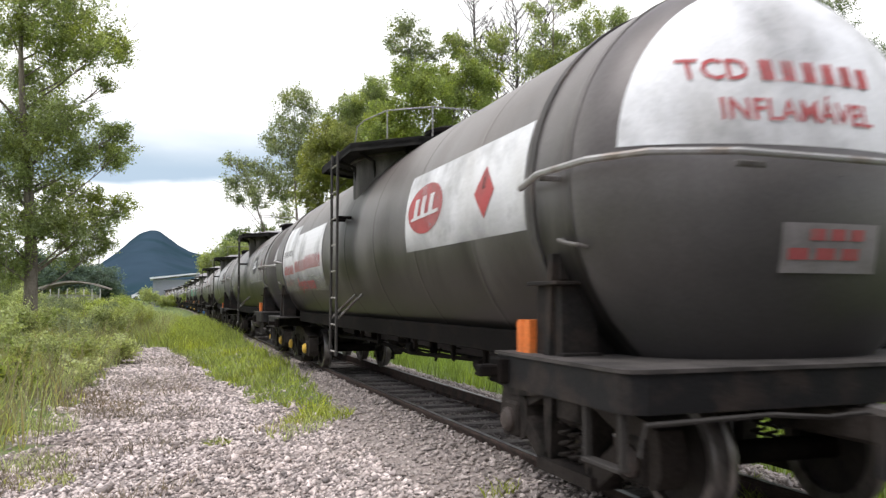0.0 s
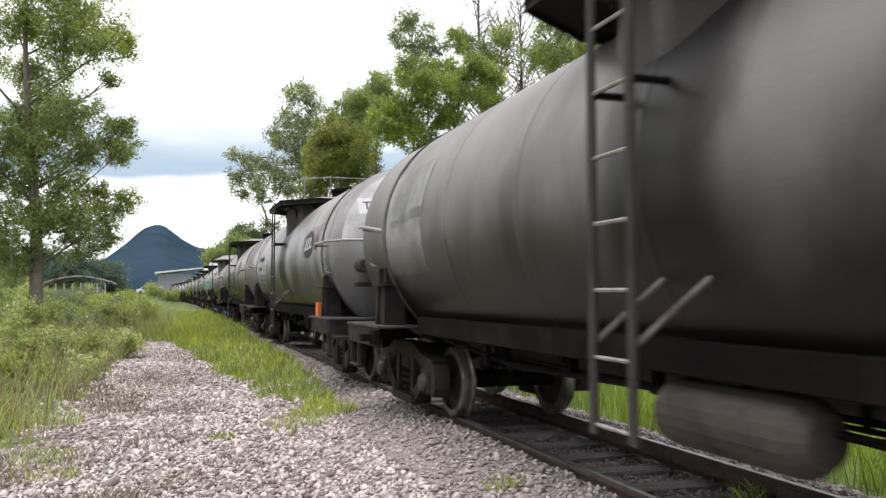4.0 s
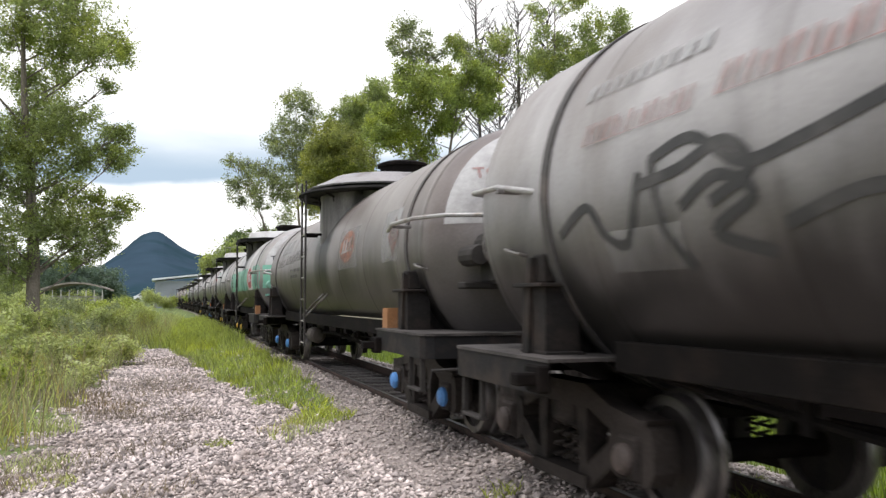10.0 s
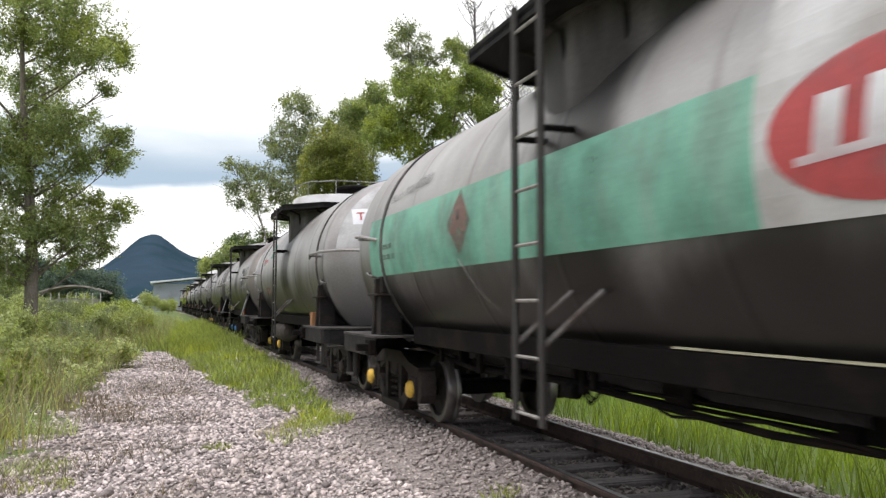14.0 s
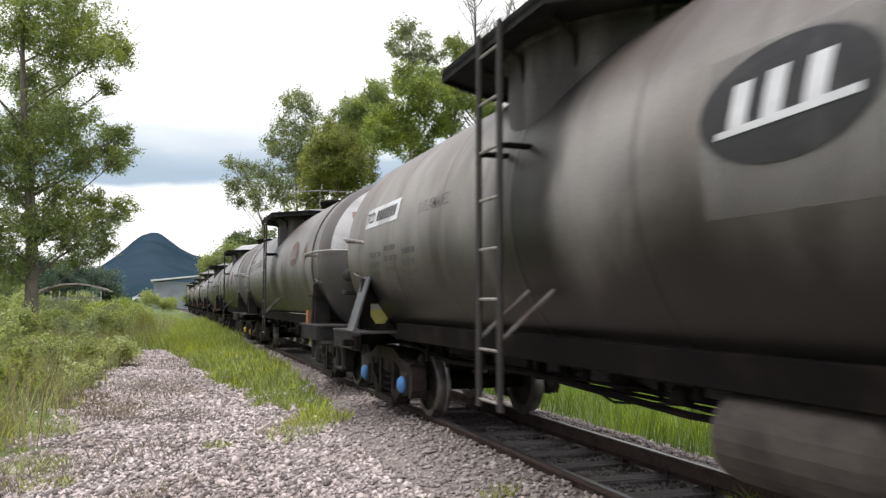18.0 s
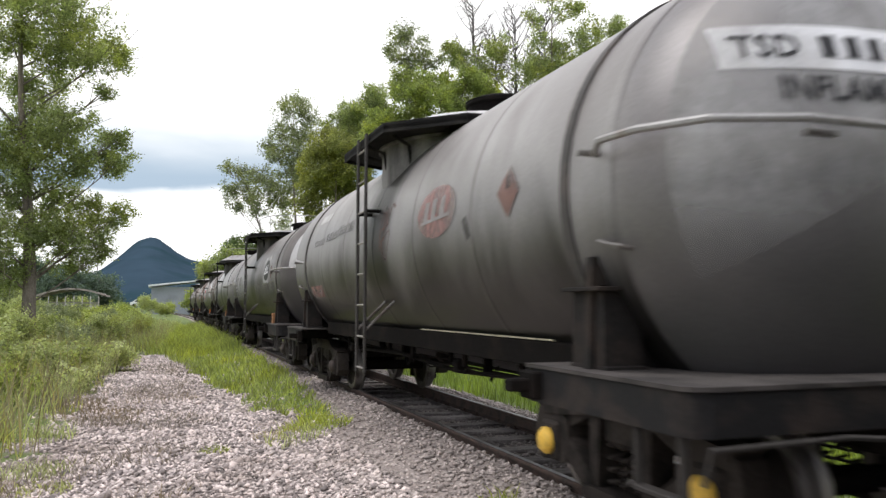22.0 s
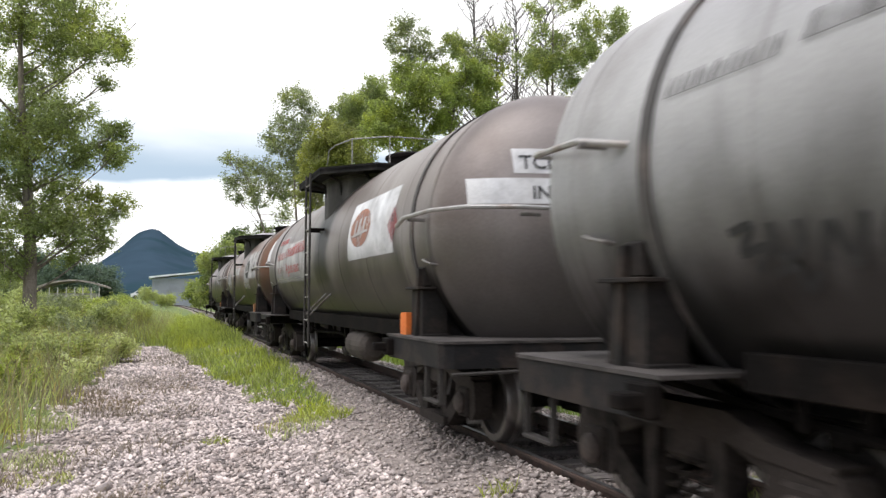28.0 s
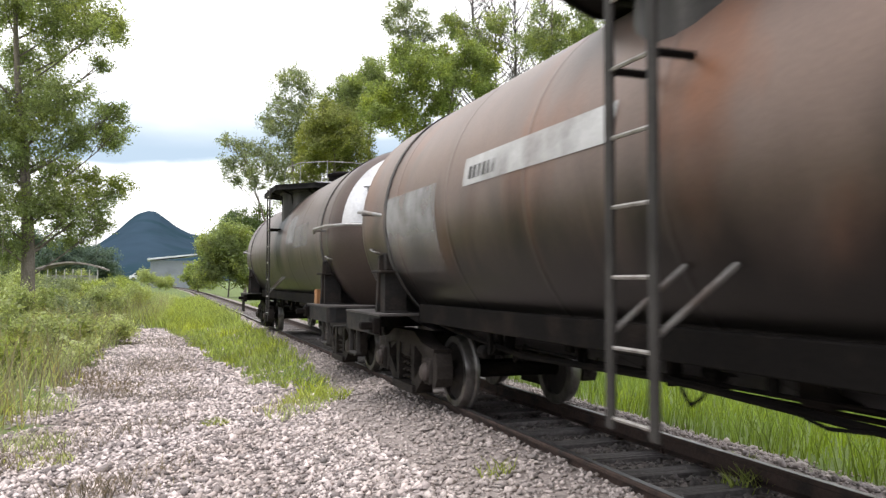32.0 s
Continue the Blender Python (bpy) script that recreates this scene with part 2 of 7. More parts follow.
    "stone_rail": shader("brown_track_ballast", (0.4, 0.345, 0.315), 0.85, 0, (0.2, 0.165, 0.14), 0.5, 30, 0.15, 0.3, 90, island=0.4),
    "concrete": shader("weathered_plaster", (0.5, 0.48, 0.45), 0.85, 0, (0.3, 0.28, 0.26), 0.5, 1.5, 0.1, 0.2, 20),
    "shed_wall": shader("blue_grey_shed_wall", (0.27, 0.29, 0.32), 0.8, 0, (0.21, 0.225, 0.245), 0.4, 0.5, 0.08, 0.1, 5),
    "shed_roof": shader("pale_sheet_roof", (0.72, 0.74, 0.76), 0.5, 0, (0.5, 0.5, 0.5), 0.4, 0.5, 0.08, 0.1, 5),
    "tile": shader("weathered_roof_tile", (0.34, 0.3, 0.27), 0.9, 0, (0.2, 0.17, 0.15), 0.5, 1.5, 0.2, 0.3, 10),
    "glass_dark": shader("dark_window", (0.03, 0.035, 0.04), 0.15, 0, (0.05, 0.05, 0.05), 0.3, 1, 0.1, 0, 5),
    "car_white": shader("white_car_paint", (0.8, 0.8, 0.82), 0.3, 0, (0.7, 0.7, 0.7), 0.3, 1, 0.05, 0, 20),
    "rubber": shader("black_rubber", (0.02, 0.02, 0.02), 0.8, 0, (0.04, 0.04, 0.04), 0.4, 10, 0.2, 0.2, 40),
    # distance haze is mixed into the hill's blue base colour
    "forest": shader("haze_tinted_hill", (0.034, 0.056, 0.078), 0.95, 0, (0.022, 0.045, 0.056), 0.5, 0.012, 0.08, 0, 0.03, gloss=0.0),
}


def worn(m, share, scale=1.3, foot=1.6):
    """Thin old paint: bare in blotches, so that the coat below shows."""
    n, l = m.node_tree.nodes, m.node_tree.links
    co = n.new("ShaderNodeTexCoord")
    t = n.new("ShaderNodeTexNoise")
    t.inputs["Scale"].default_value, t.inputs["Detail"].default_value, t.inputs["Roughness"].default_value = scale, 9, 0.62
    l.new(co.outputs["Object"], t.inputs["Vector"])
    r = n.new("ShaderNodeMapRange")
    r.inputs[1].default_value, r.inputs[2].default_value = 0.5 - 0.3 * share, 0.95 - 0.3 * share
    r.inputs[3].default_value, r.inputs[4].default_value = 0.1 * share, 1.0
    l.new(t.outputs[0], r.inputs[0])
    # thinned low down by grit and to paint the shade under the curve, ragged
    z = n.new("ShaderNodeSeparateXYZ")
    l.new(co.outputs["Object"], z.inputs[0])
    e = n.new("ShaderNodeMath")
    e.operation = "MULTIPLY_ADD"
    e.inputs[1].default_value = 0.5
    l.new(t.outputs[0], e.inputs[0])
    l.new(z.outputs[2], e.inputs[2])
    g = n.new("ShaderNodeMapRange")
    g.interpolation_type = "SMOOTHSTEP"
    g.inputs[1].default_value, g.inputs[2].default_value = foot, foot + 0.7
    g.inputs[3].default_value, g.inputs[4].default_value = 0.9, 0.0
    l.new(e.outputs[0], g.inputs[0])
    top = n.new("ShaderNodeMath")
    top.operation = "MAXIMUM"
    l.new(r.outputs[0], top.inputs[0])
    l.new(g.outputs[0], top.inputs[1])
    tr = n.new("ShaderNodeBsdfTransparent")
    mx = n.new("ShaderNodeMixShader")
    l.new(top.outputs[0], mx.inputs[0])
    l.new(n["Principled BSDF"].outputs[0], mx.inputs[1])
    l.new(tr.outputs[0], mx.inputs[2])
    l.new(mx.outputs[0], n["Material Output"].inputs[0])


for key, share in (("white", 0.15), ("white_dirty", 0.3), ("pale", 0.5), ("pale_dark", 0.75), ("grey_faint", 0.8), ("red", 0.25), ("red_faint", 0.6), ("orange_red", 0.4), ("rust_mark", 0.5), ("ink_faint", 0.6), ("green", 0.2), ("teal_mark", 1.1), ("crimson", 0.45)):
    worn(M[key], share, 6.0 if key in ("red_faint", "ink_faint", "rust_mark", "orange_red", "ink") else 1.3, 1.15 if key in ("green", "red", "red_faint", "crimson") else 1.6)


SEAM = 1.4  # metres of plate between two weld seams


def tank_paint(name, base, stain, amount, rough=0.4, spill=True, mud_shade_amount=0.95, dusty=0.4):
    """Tank paint: grey or rusty coat, run-down streaks and blotches of grime."""
    m = shader(name, base, rough, 0.22, stain, amount, 0.9, 0.1, 0.12, 45, streak=(1, 1.0, 0.7), gloss=0.3)
    n, l = m.node_tree.nodes, m.node_tree.links
    p = n["Principled BSDF"]
    co = n.new("ShaderNodeTexCoord")
    mp = n.new("ShaderNodeMapping")
    mp.inputs["Scale"].default_value = (1.0, 1.5, 0.6)
    l.new(co.outputs["Object"], mp.inputs[0])
    t = n.new("ShaderNodeTexNoise")
    t.inputs["Scale"].default_value, t.inputs["Detail"].default_value = 1.3, 8
    t.inputs["Distortion"].default_value = 0.6
    l.new(mp.outputs[0], t.inputs["Vector"])
    r = n.new("ShaderNodeMapRange")
    r.inputs[1].default_value, r.inputs[2].default_value = 0.35, 0.7
    r.inputs[3].default_value, r.inputs[4].default_value = 1.12, 0.86
    l.new(t.outputs[0], r.inputs[0])
    h = n.new("ShaderNodeHueSaturation")
    l.new(r.outputs[0], h.inputs["Value"])
    l.new(p.inputs["Base Color"].links[0].from_socket, h.inputs["Color"])
    # mud and brake dust low on the tank, deepened with painted shade, ragged above
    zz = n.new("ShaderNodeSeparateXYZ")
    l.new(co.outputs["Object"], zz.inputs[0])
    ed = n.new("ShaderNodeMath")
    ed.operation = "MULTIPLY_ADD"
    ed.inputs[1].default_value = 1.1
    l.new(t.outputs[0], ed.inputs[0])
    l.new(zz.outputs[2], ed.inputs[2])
    mud_shade = n.new("ShaderNodeMapRange")
    mud_shade.interpolation_type = "SMOOTHSTEP"
    mud_shade.inputs[1].default_value, mud_shade.inputs[2].default_value = 1.78, 2.78
    mud_shade.inputs[3].default_value, mud_shade.inputs[4].default_value = mud_shade_amount if spill else mud_shade_amount - 0.3, 0.0
    l.new(ed.outputs[0], mud_shade.inputs[0])
    dirt_shade = n.new("ShaderNodeMix")
    dirt_shade.data_type = "RGBA"
    dirt_shade.inputs[7].default_value = (0.01, 0.0083, 0.0074, 1)
    l.new(mud_shade.outputs[0], dirt_shade.inputs[0])
    # brown dust and soot settled on the upper tank, ragged below
    dust = n.new("ShaderNodeMapRange")
    dust.interpolation_type = "SMOOTHSTEP"
    dust.inputs[1].default_value, dust.inputs[2].default_value = 2.6, 3.3
    dust.inputs[3].default_value, dust.inputs[4].default_value = 0.0, dusty
    l.new(ed.outputs[0], dust.inputs[0])
    brown = n.new("ShaderNodeMix")
    brown.data_type = "RGBA"
    brown.inputs[7].default_value = (0.15, 0.125, 0.112, 1)
    l.new(dust.outputs[0], brown.inputs[0])
    l.new(h.outputs[0], brown.inputs[6])
    # grime drawn down along the weld seams of the plates
    yy = n.new("ShaderNodeMath")
    yy.operation = "PINGPONG"
    yy.inputs[1].default_value = SEAM / 2
    l.new(zz.outputs[1], yy.inputs[0])
    wob = n.new("ShaderNodeMath")
    wob.operation = "MULTIPLY_ADD"
    wob.inputs[1].default_value = 0.16
    l.new(t.outputs[0], wob.inputs[0])
    l.new(yy.outputs[0], wob.inputs[2])
    weld = n.new("ShaderNodeMapRange")
    weld.interpolation_type = "SMOOTHSTEP"
    weld.inputs[1].default_value, weld.inputs[2].default_value = 0.06, 0.13
    weld.inputs[3].default_value, weld.inputs[4].default_value = 0.45, 0.0
    l.new(wob.outputs[0], weld.inputs[0])
    run = n.new("ShaderNodeMix")
    run.data_type = "RGBA"
    run.inputs[7].default_value = (0.085, 0.068, 0.06, 1)
    l.new(weld.outputs[0], run.inputs[0])
    l.new(brown.outputs[2], run.inputs[6])
    l.new(run.outputs[2], dirt_shade.inputs[6])
    l.new(dirt_shade.outputs[2], p.inputs["Base Color"])
    if not spill:
        return m
    # oil spilt at the dome has run down both sides of the tank
    sp = n.new("ShaderNodeSeparateXYZ")
    l.new(co.outputs["Object"], sp.inputs[0])
    ab = n.new("ShaderNodeMath")
    ab.operation = "ABSOLUTE"
    sh = n.new("ShaderNodeMath")
    sh.operation = "ADD"
    sh.inputs[1].default_value = 0.18
    l.new(sp.outputs[1], sh.inputs[0])
    l.new(sh.outputs[0], ab.inputs[0])
    wv = n.new("ShaderNodeMath")
    wv.operation = "MULTIPLY_ADD"
    wv.inputs[1].default_value = 0.9
    l.new(t.outputs[0], wv.inputs[0])
    l.new(ab.outputs[0], wv.inputs[2])
    st = n.new("ShaderNodeMapRange")
    st.interpolation_type = "SMOOTHSTEP"
    st.inputs[1].default_value, st.inputs[2].default_value = 0.68, 1.18
    st.inputs[3].default_value, st.inputs[4].default_value = 0.95, 0.0
    l.new(wv.outputs[0], st.inputs[0])
    oil = n.new("ShaderNodeMix")
    oil.data_type = "RGBA"
    oil.inputs[7].default_value = (0.014, 0.012, 0.011, 1)
    l.new(st.outputs[0], oil.inputs[0])
    l.new(dirt_shade.outputs[2], oil.inputs[6])
    l.new(oil.outputs[2], p.inputs["Base Color"])
    return m


# ---- mesh helpers ----
def mesh_of(bm, smooth=False):
    me = bpy.data.meshes.new("mesh")
    bm.normal_update()
    bm.to_mesh(me)
    bm.free()
    if smooth:
        me.shade_smooth()
        me.set_sharp_from_angle(angle=radians(40))
    return me


def part(name, data, material, parent=None, label="", m=None):
    """Link a bmesh or a shared mesh as one object under a thing; the material sits on the object."""
    me = data if isinstance(data, bpy.types.Mesh) else mesh_of(data)
    if not me.materials:
        me.materials.append(material)
    ob = new(name, me)
    ob.material_slots[0].link = "OBJECT"
    ob.material_slots[0].material = material
    if parent:
        ob.parent = parent
    if m is not None:
        ob.matrix_basis = m
    return tagged(ob, label)


def box(bm, x0, x1, y0, y1, z0, z1, bevel=0.0):
    made = bmesh.ops.create_cube(bm, size=1, matrix=Matrix.LocRotScale(((x0 + x1) / 2, (y0 + y1) / 2, (z0 + z1) / 2), None, (x1 - x0, y1 - y0, z1 - z0)))
    if bevel:
        edges = {e for v in made["verts"] for e in v.link_edges}
        bmesh.ops.bevel(bm, geom=list(edges), offset=bevel, segments=1, affect="EDGES")
    return bm


def tube(bm, points, r, n=8, closed=False):
    """A round bar along a polyline."""
    pts = [Vector(p) for p in points]
    rings = []
    up = Vector((0.13, 0.21, 0.97))
    for i, p in enumerate(pts):
        a = pts[i - 1] if i or closed else p
        b = pts[(i + 1) % len(pts)] if i < len(pts) - 1 or closed else p
        d = (b - a).normalized()
        u = d.cross(up)
        u = u.normalized() if u.length > 1e-4 else Vector((1, 0, 0))
        v = d.cross(u)
        rr = r[i] if isinstance(r, (list, tuple)) else r
        rings.append([bm.verts.new(p + rr * (math.cos(k * math.tau / n) * u + math.sin(k * math.tau / n) * v)) for k in range(n)])
    m = len(rings)
    for i in range(m if closed else m - 1):
        a, b = rings[i], rings[(i + 1) % m]
        for k in range(n):
            bm.faces.new((a[k], b[k], b[(k + 1) % n], a[(k + 1) % n]))
    if not closed:
        bm.faces.new(rings[0])
        bm.faces.new(rings[-1][::-1])
    bmesh.ops.recalc_face_normals(bm, faces=bm.faces)
    return bm


def lathe(bm, profile, n=40, axis="Y", centre=(0, 0, 0), cap=True):
    """Turn (radius, height) pairs round the axis."""
    cx, cy, cz = centre
    rings = []
    for r, h in profile:
        ring = []
        for k in range(n):
            a = k * math.tau / n
            c, s = r * math.cos(a), r * math.sin(a)
            ring.append(bm.verts.new({"Y": (cx + c, cy + h, cz + s), "Z": (cx + c, cy + s, cz + h), "X": (cx + h, cy + c, cz + s)}[axis]))
        rings.append(ring)
    for a, b in zip(rings, rings[1:]):
        for k in range(n):
            bm.faces.new((a[k], a[(k + 1) % n], b[(k + 1) % n], b[k]))
    if cap:
        bm.faces.new(rings[0][::-1])
        bm.faces.new(rings[-1])
    bmesh.ops.recalc_face_normals(bm, faces=bm.faces)
    return bm


def prism(bm, outline, axis, lo, hi):
    """A flat outline of (u, v) pairs given depth along the axis."""
    def at(u, v, w):
        return {"X": (w, u, v), "Y": (u, w, v), "Z": (u, v, w)}[axis]
    a = [bm.verts.new(at(u, v, lo)) for u, v in outline]
    b = [bm.verts.new(at(u, v, hi)) for u, v in outline]
    bm.faces.new(a)
    bm.faces.new(b[::-1])
    for i in range(len(a)):
        j = (i + 1) % len(a)
        bm.faces.new((a[i], b[i], b[j], a[j]))
    bmesh.ops.recalc_face_normals(bm, faces=bm.faces)
    return bm


def soup(verts, faces, smooth=False):
    """A mesh out of numpy arrays: verts (n, 3) and faces (m, 3 or 4)."""
    me = bpy.data.meshes.new("mesh")
    k = faces.shape[1]
    me.vertices.add(len(verts))
    me.vertices.foreach_set("co", np.asarray(verts, np.float32).ravel())
    me.loops.add(faces.size)
    me.loops.foreach_set("vertex_index", np.asarray(faces, np.int32).ravel())
    me.polygons.add(len(faces))
    me.polygons.foreach_set("loop_start", np.arange(0, faces.size, k, dtype=np.int32))
    me.update(calc_edges=True)
    me.validate()
    return me


# ---- the line ----
TRACK_X, BEND, BEND2 = 3.33, 0.00046, -1.0e-5


def line(s):
    """Place and heading of the track's centre, s metres along it."""
    q = min(s, 150.0)
    th = BEND * q + BEND2 * q * q / 2
    x = TRACK_X + BEND * q * q / 2 + BEND2 * q ** 3 / 6 + (s - q) * th
    return x, s, th


def on_line(s, l=0.0, z=0.0):
    x, y, th = line(s)
    return Matrix.Translation((x + l * math.cos(th), y - l * math.sin(th), z)) @ Matrix.Rotation(-th, 4, "Z")


def lateral(x, y):
    """Distance to the right of the track's centre, for arrays."""
    q = np.clip(y, -60, 150.0)
    th = BEND * q + BEND2 * q * q / 2
    return x - (TRACK_X + BEND * q * q / 2 + BEND2 * q ** 3 / 6 + (y - q) * th)


rng = np.random.default_rng(7)


def wobble(x, y, f=1.0, seed=0.0):
    """A smooth uneven field between -1 and 1."""
    return (np.sin(x * 1.7 * f + 1.3 * np.sin(y * 1.1 * f + seed)) + np.sin(y * 2.3 * f + 1.9 * np.sin(x * 0.9 * f + seed * 2)) + np.sin((x + y) * 0.8 * f + seed)) / 3


def grassy(x, y):
    """1 where grass grows, 0 on bare stone."""
    l = lateral(x, y)
    e = 0.22 * wobble(x, y, 2.2) + 0.12 * wobble(x, y, 6.0, 2.0)
    left = l < -4.75 + 0.035 * (y - 10) + e * 1.3
    strip = (l > -1.55 - 0.098 * (y - 8.5) + e) & (l < -1.2 + 0.5 * e - np.clip(10.5 - y, 0, 3) * 0.25 + np.clip(y - 11, 0, 5) * 0.05) & (y > 8.2 + e)
    ends = (y > 26.5 + 2.5 * e - (l + 4) * 0.5) & (l < -0.95)
    right = l > 1.75 + e
    return left | strip | ends | right


def ground_z(x, y):
    l = np.abs(lateral(x, y))
    side = lateral(x, y)
    z = np.interp(l, [0.45, 0.5, 0.56, 0.6, 1.0, 1.5, 2.1, 4.6, 6.5, 14, 60, 4000], [-0.18, -0.18, -0.14, -0.055, -0.075, -0.17, -0.31, -0.31, -0.2, -0.05, 0.2, 0.2])
    z = np.where(side > 0, np.interp(l, [0, 1.25, 2.0, 4, 12, 60, 4000], [-0.18, -0.19, -0.36, -0.4, -0.3, 0.2, 0.2]), z)
    rise = 0.013 * np.clip(y - 22, 0, 150) * np.clip((-side - 3) / 5, 0, 1)
    return z + rise + 0.02 * wobble(x, y, 1.5) * (l > 1.3) + 0.1 * wobble(x, y, 0.2) * (l > 6)


def make_ground():
    xs = np.unique(np.concatenate([np.linspace(-12, 14, 121), np.geomspace(14, 4000, 26), -np.geomspace(12, 4000, 26)]))
    ys = np.unique(np.concatenate([np.linspace(-6, 45, 171), np.geomspace(45, 4000, 40), -np.geomspace(6, 4000, 22)]))
    X, Y = np.meshgrid(xs, ys, indexing="ij")
    x, y = X.ravel(), Y.ravel()
    idx = np.arange(len(x)).reshape(X.shape)
    f = np.stack([idx[:-1, :-1], idx[1:, :-1], idx[1:, 1:], idx[:-1, 1:]], -1).reshape(-1, 4)
    me = soup(np.stack([x, y, ground_z(x, y)], 1), f)
    at = me.attributes.new("grown", "FLOAT", "POINT")
    at.data.foreach_set("value", grassy(x, y).astype(np.float32))
    me.shade_smooth()
    m = shader("earth_gravel_and_grass", (0.28, 0.238, 0.215), 0.95, 0, (0.17, 0.14, 0.123), 0.5, 14, 0.35, 1.0, 55)
    n, l = m.node_tree.nodes, m.node_tree.links
    p = n["Principled BSDF"]
    a = n.new("ShaderNodeAttribute")
    a.attribute_name = "grown"
    t = n.new("ShaderNodeTexNoise")
    t.inputs["Scale"].default_value, t.inputs["Detail"].default_value = 0.9, 8
    co = n.new("ShaderNodeTexCoord")
    l.new(co.outputs["Object"], t.inputs["Vector"])
    g = n.new("ShaderNodeMix")
    g.data_type = "RGBA"
    g.inputs[6].default_value, g.inputs[7].default_value = (0.075, 0.115, 0.025, 1), (0.15, 0.19, 0.05, 1)
    l.new(t.outputs[0], g.inputs[0])
    mx = n.new("ShaderNodeMix")
    mx.data_type = "RGBA"
    l.new(a.outputs["Fac"], mx.inputs[0])
    l.new(p.inputs["Base Color"].links[0].from_socket, mx.inputs[6])
    l.new(g.outputs[2], mx.inputs[7])
    l.new(mx.outputs[2], p.inputs["Base Color"])
    ob = part("ground", me, m)
    tagged(ob, "flat verge of crushed stone, earth and rough grass", "ground", kind="structure")


make_ground()


def make_track():
    track = tagged(new("railway_track"), "single metre-gauge track with rusty rails on wooden sleepers", "railway track", kind="structure")
    head = [(-0.033, -0.008), (-0.026, 0), (0.026, 0), (0.033, -0.008), (0.033, -0.03), (0.008, -0.042), (0.008, -0.118), (0.06, -0.13), (0.06, -0.14), (-0.06, -0.14), (-0.06, -0.13), (-0.008, -0.118), (-0.008, -0.042), (-0.033, -0.03)]
    stations = np.concatenate([np.arange(-40, 60, 1.0), np.arange(60, 301, 4.0)])
    for side in (-0.533, 0.533):
        bm = bmesh.new()
        rings = []
        for s in stations:
            mt = on_line(float(s))
            rings.append([bm.verts.new(mt @ Vector((side + u, 0, v))) for u, v in head])
        for a, b in zip(rings, rings[1:]):
            for k in range(len(head)):
                j = (k + 1) % len(head)
                bm.faces.new((a[k], b[k], b[j], a[j]))
        bmesh.ops.recalc_face_normals(bm, faces=bm.faces)
        rail = part("rail", bm, M["rail_side"], track, "rusty steel rail")
        bm = bmesh.new()
        last = None
        for s in stations:
            mt = on_line(float(s))
            now = [bm.verts.new(mt @ Vector((side + u, 0, 0.002))) for u in (-0.022, 0.022)]
            if last:
                bm.faces.new((last[0], last[1], now[1], now[0]))
            last = now
        part("running_surface", bm, M["rail_top"], rail, "polished top of the rail")
    shapes = []
    for k in range(5):
        bm = bmesh.new()
        box(bm, -0.98, 0.98, -0.1, 0.1, -0.285, -0.142, 0.012)
        for v in bm.verts:
            v.co += Vector((rng.uniform(-0.03, 0.03) if abs(v.co.x) > 0.8 else 0, rng.uniform(-0.012, 0.012), rng.uniform(-0.006, 0.006)))
        shapes.append(mesh_of(bm))
    plate = mesh_of(box(bmesh.new(), -0.09, 0.09, -0.07, 0.07, -0.142, -0.128, 0.004))
    spike = mesh_of(lathe(bmesh.new(), [(0.014, 0), (0.016, 0.02), (0.006, 0.028)], 6, "Z"))
    for i in range(200):
        s = -5 + i * 0.55 + rng.uniform(-0.05, 0.05)
        sl = part("sleeper", shapes[i % 5], M["sleeper"], track, "", on_line(s) @ pose(rng.uniform(-0.05, 0.05), 0, rng.uniform(-0.004, 0.004), 0, 0, rng.uniform(-2, 2)))
        if 2 < s < 12:
            for side in (-0.533, 0.533):
                part("tie_plate", plate, M["rail_side"], sl, "", pose(side, 0, 0))
                for u in (-0.075, 0.075):
                    part("rail_spike", spike, M["rail_side"], sl, "", pose(side + u, 0.045 * (1 if u > 0 else -1), -0.13))
    bm = bmesh.new()
    for i in range(200, 520):
        me = shapes[i % 5]
        k = len(bm.verts)
        bm.from_mesh(me)
        bm.verts.ensure_lookup_table()
        mt = on_line(-5 + i * 0.55)
        for v in bm.verts[k:]:
            v.co = mt @ v.co
    tagged(part("far_sleepers", bm, M["sleeper"], track, "sleepers of the line far off"), kind="stuff")


make_track()


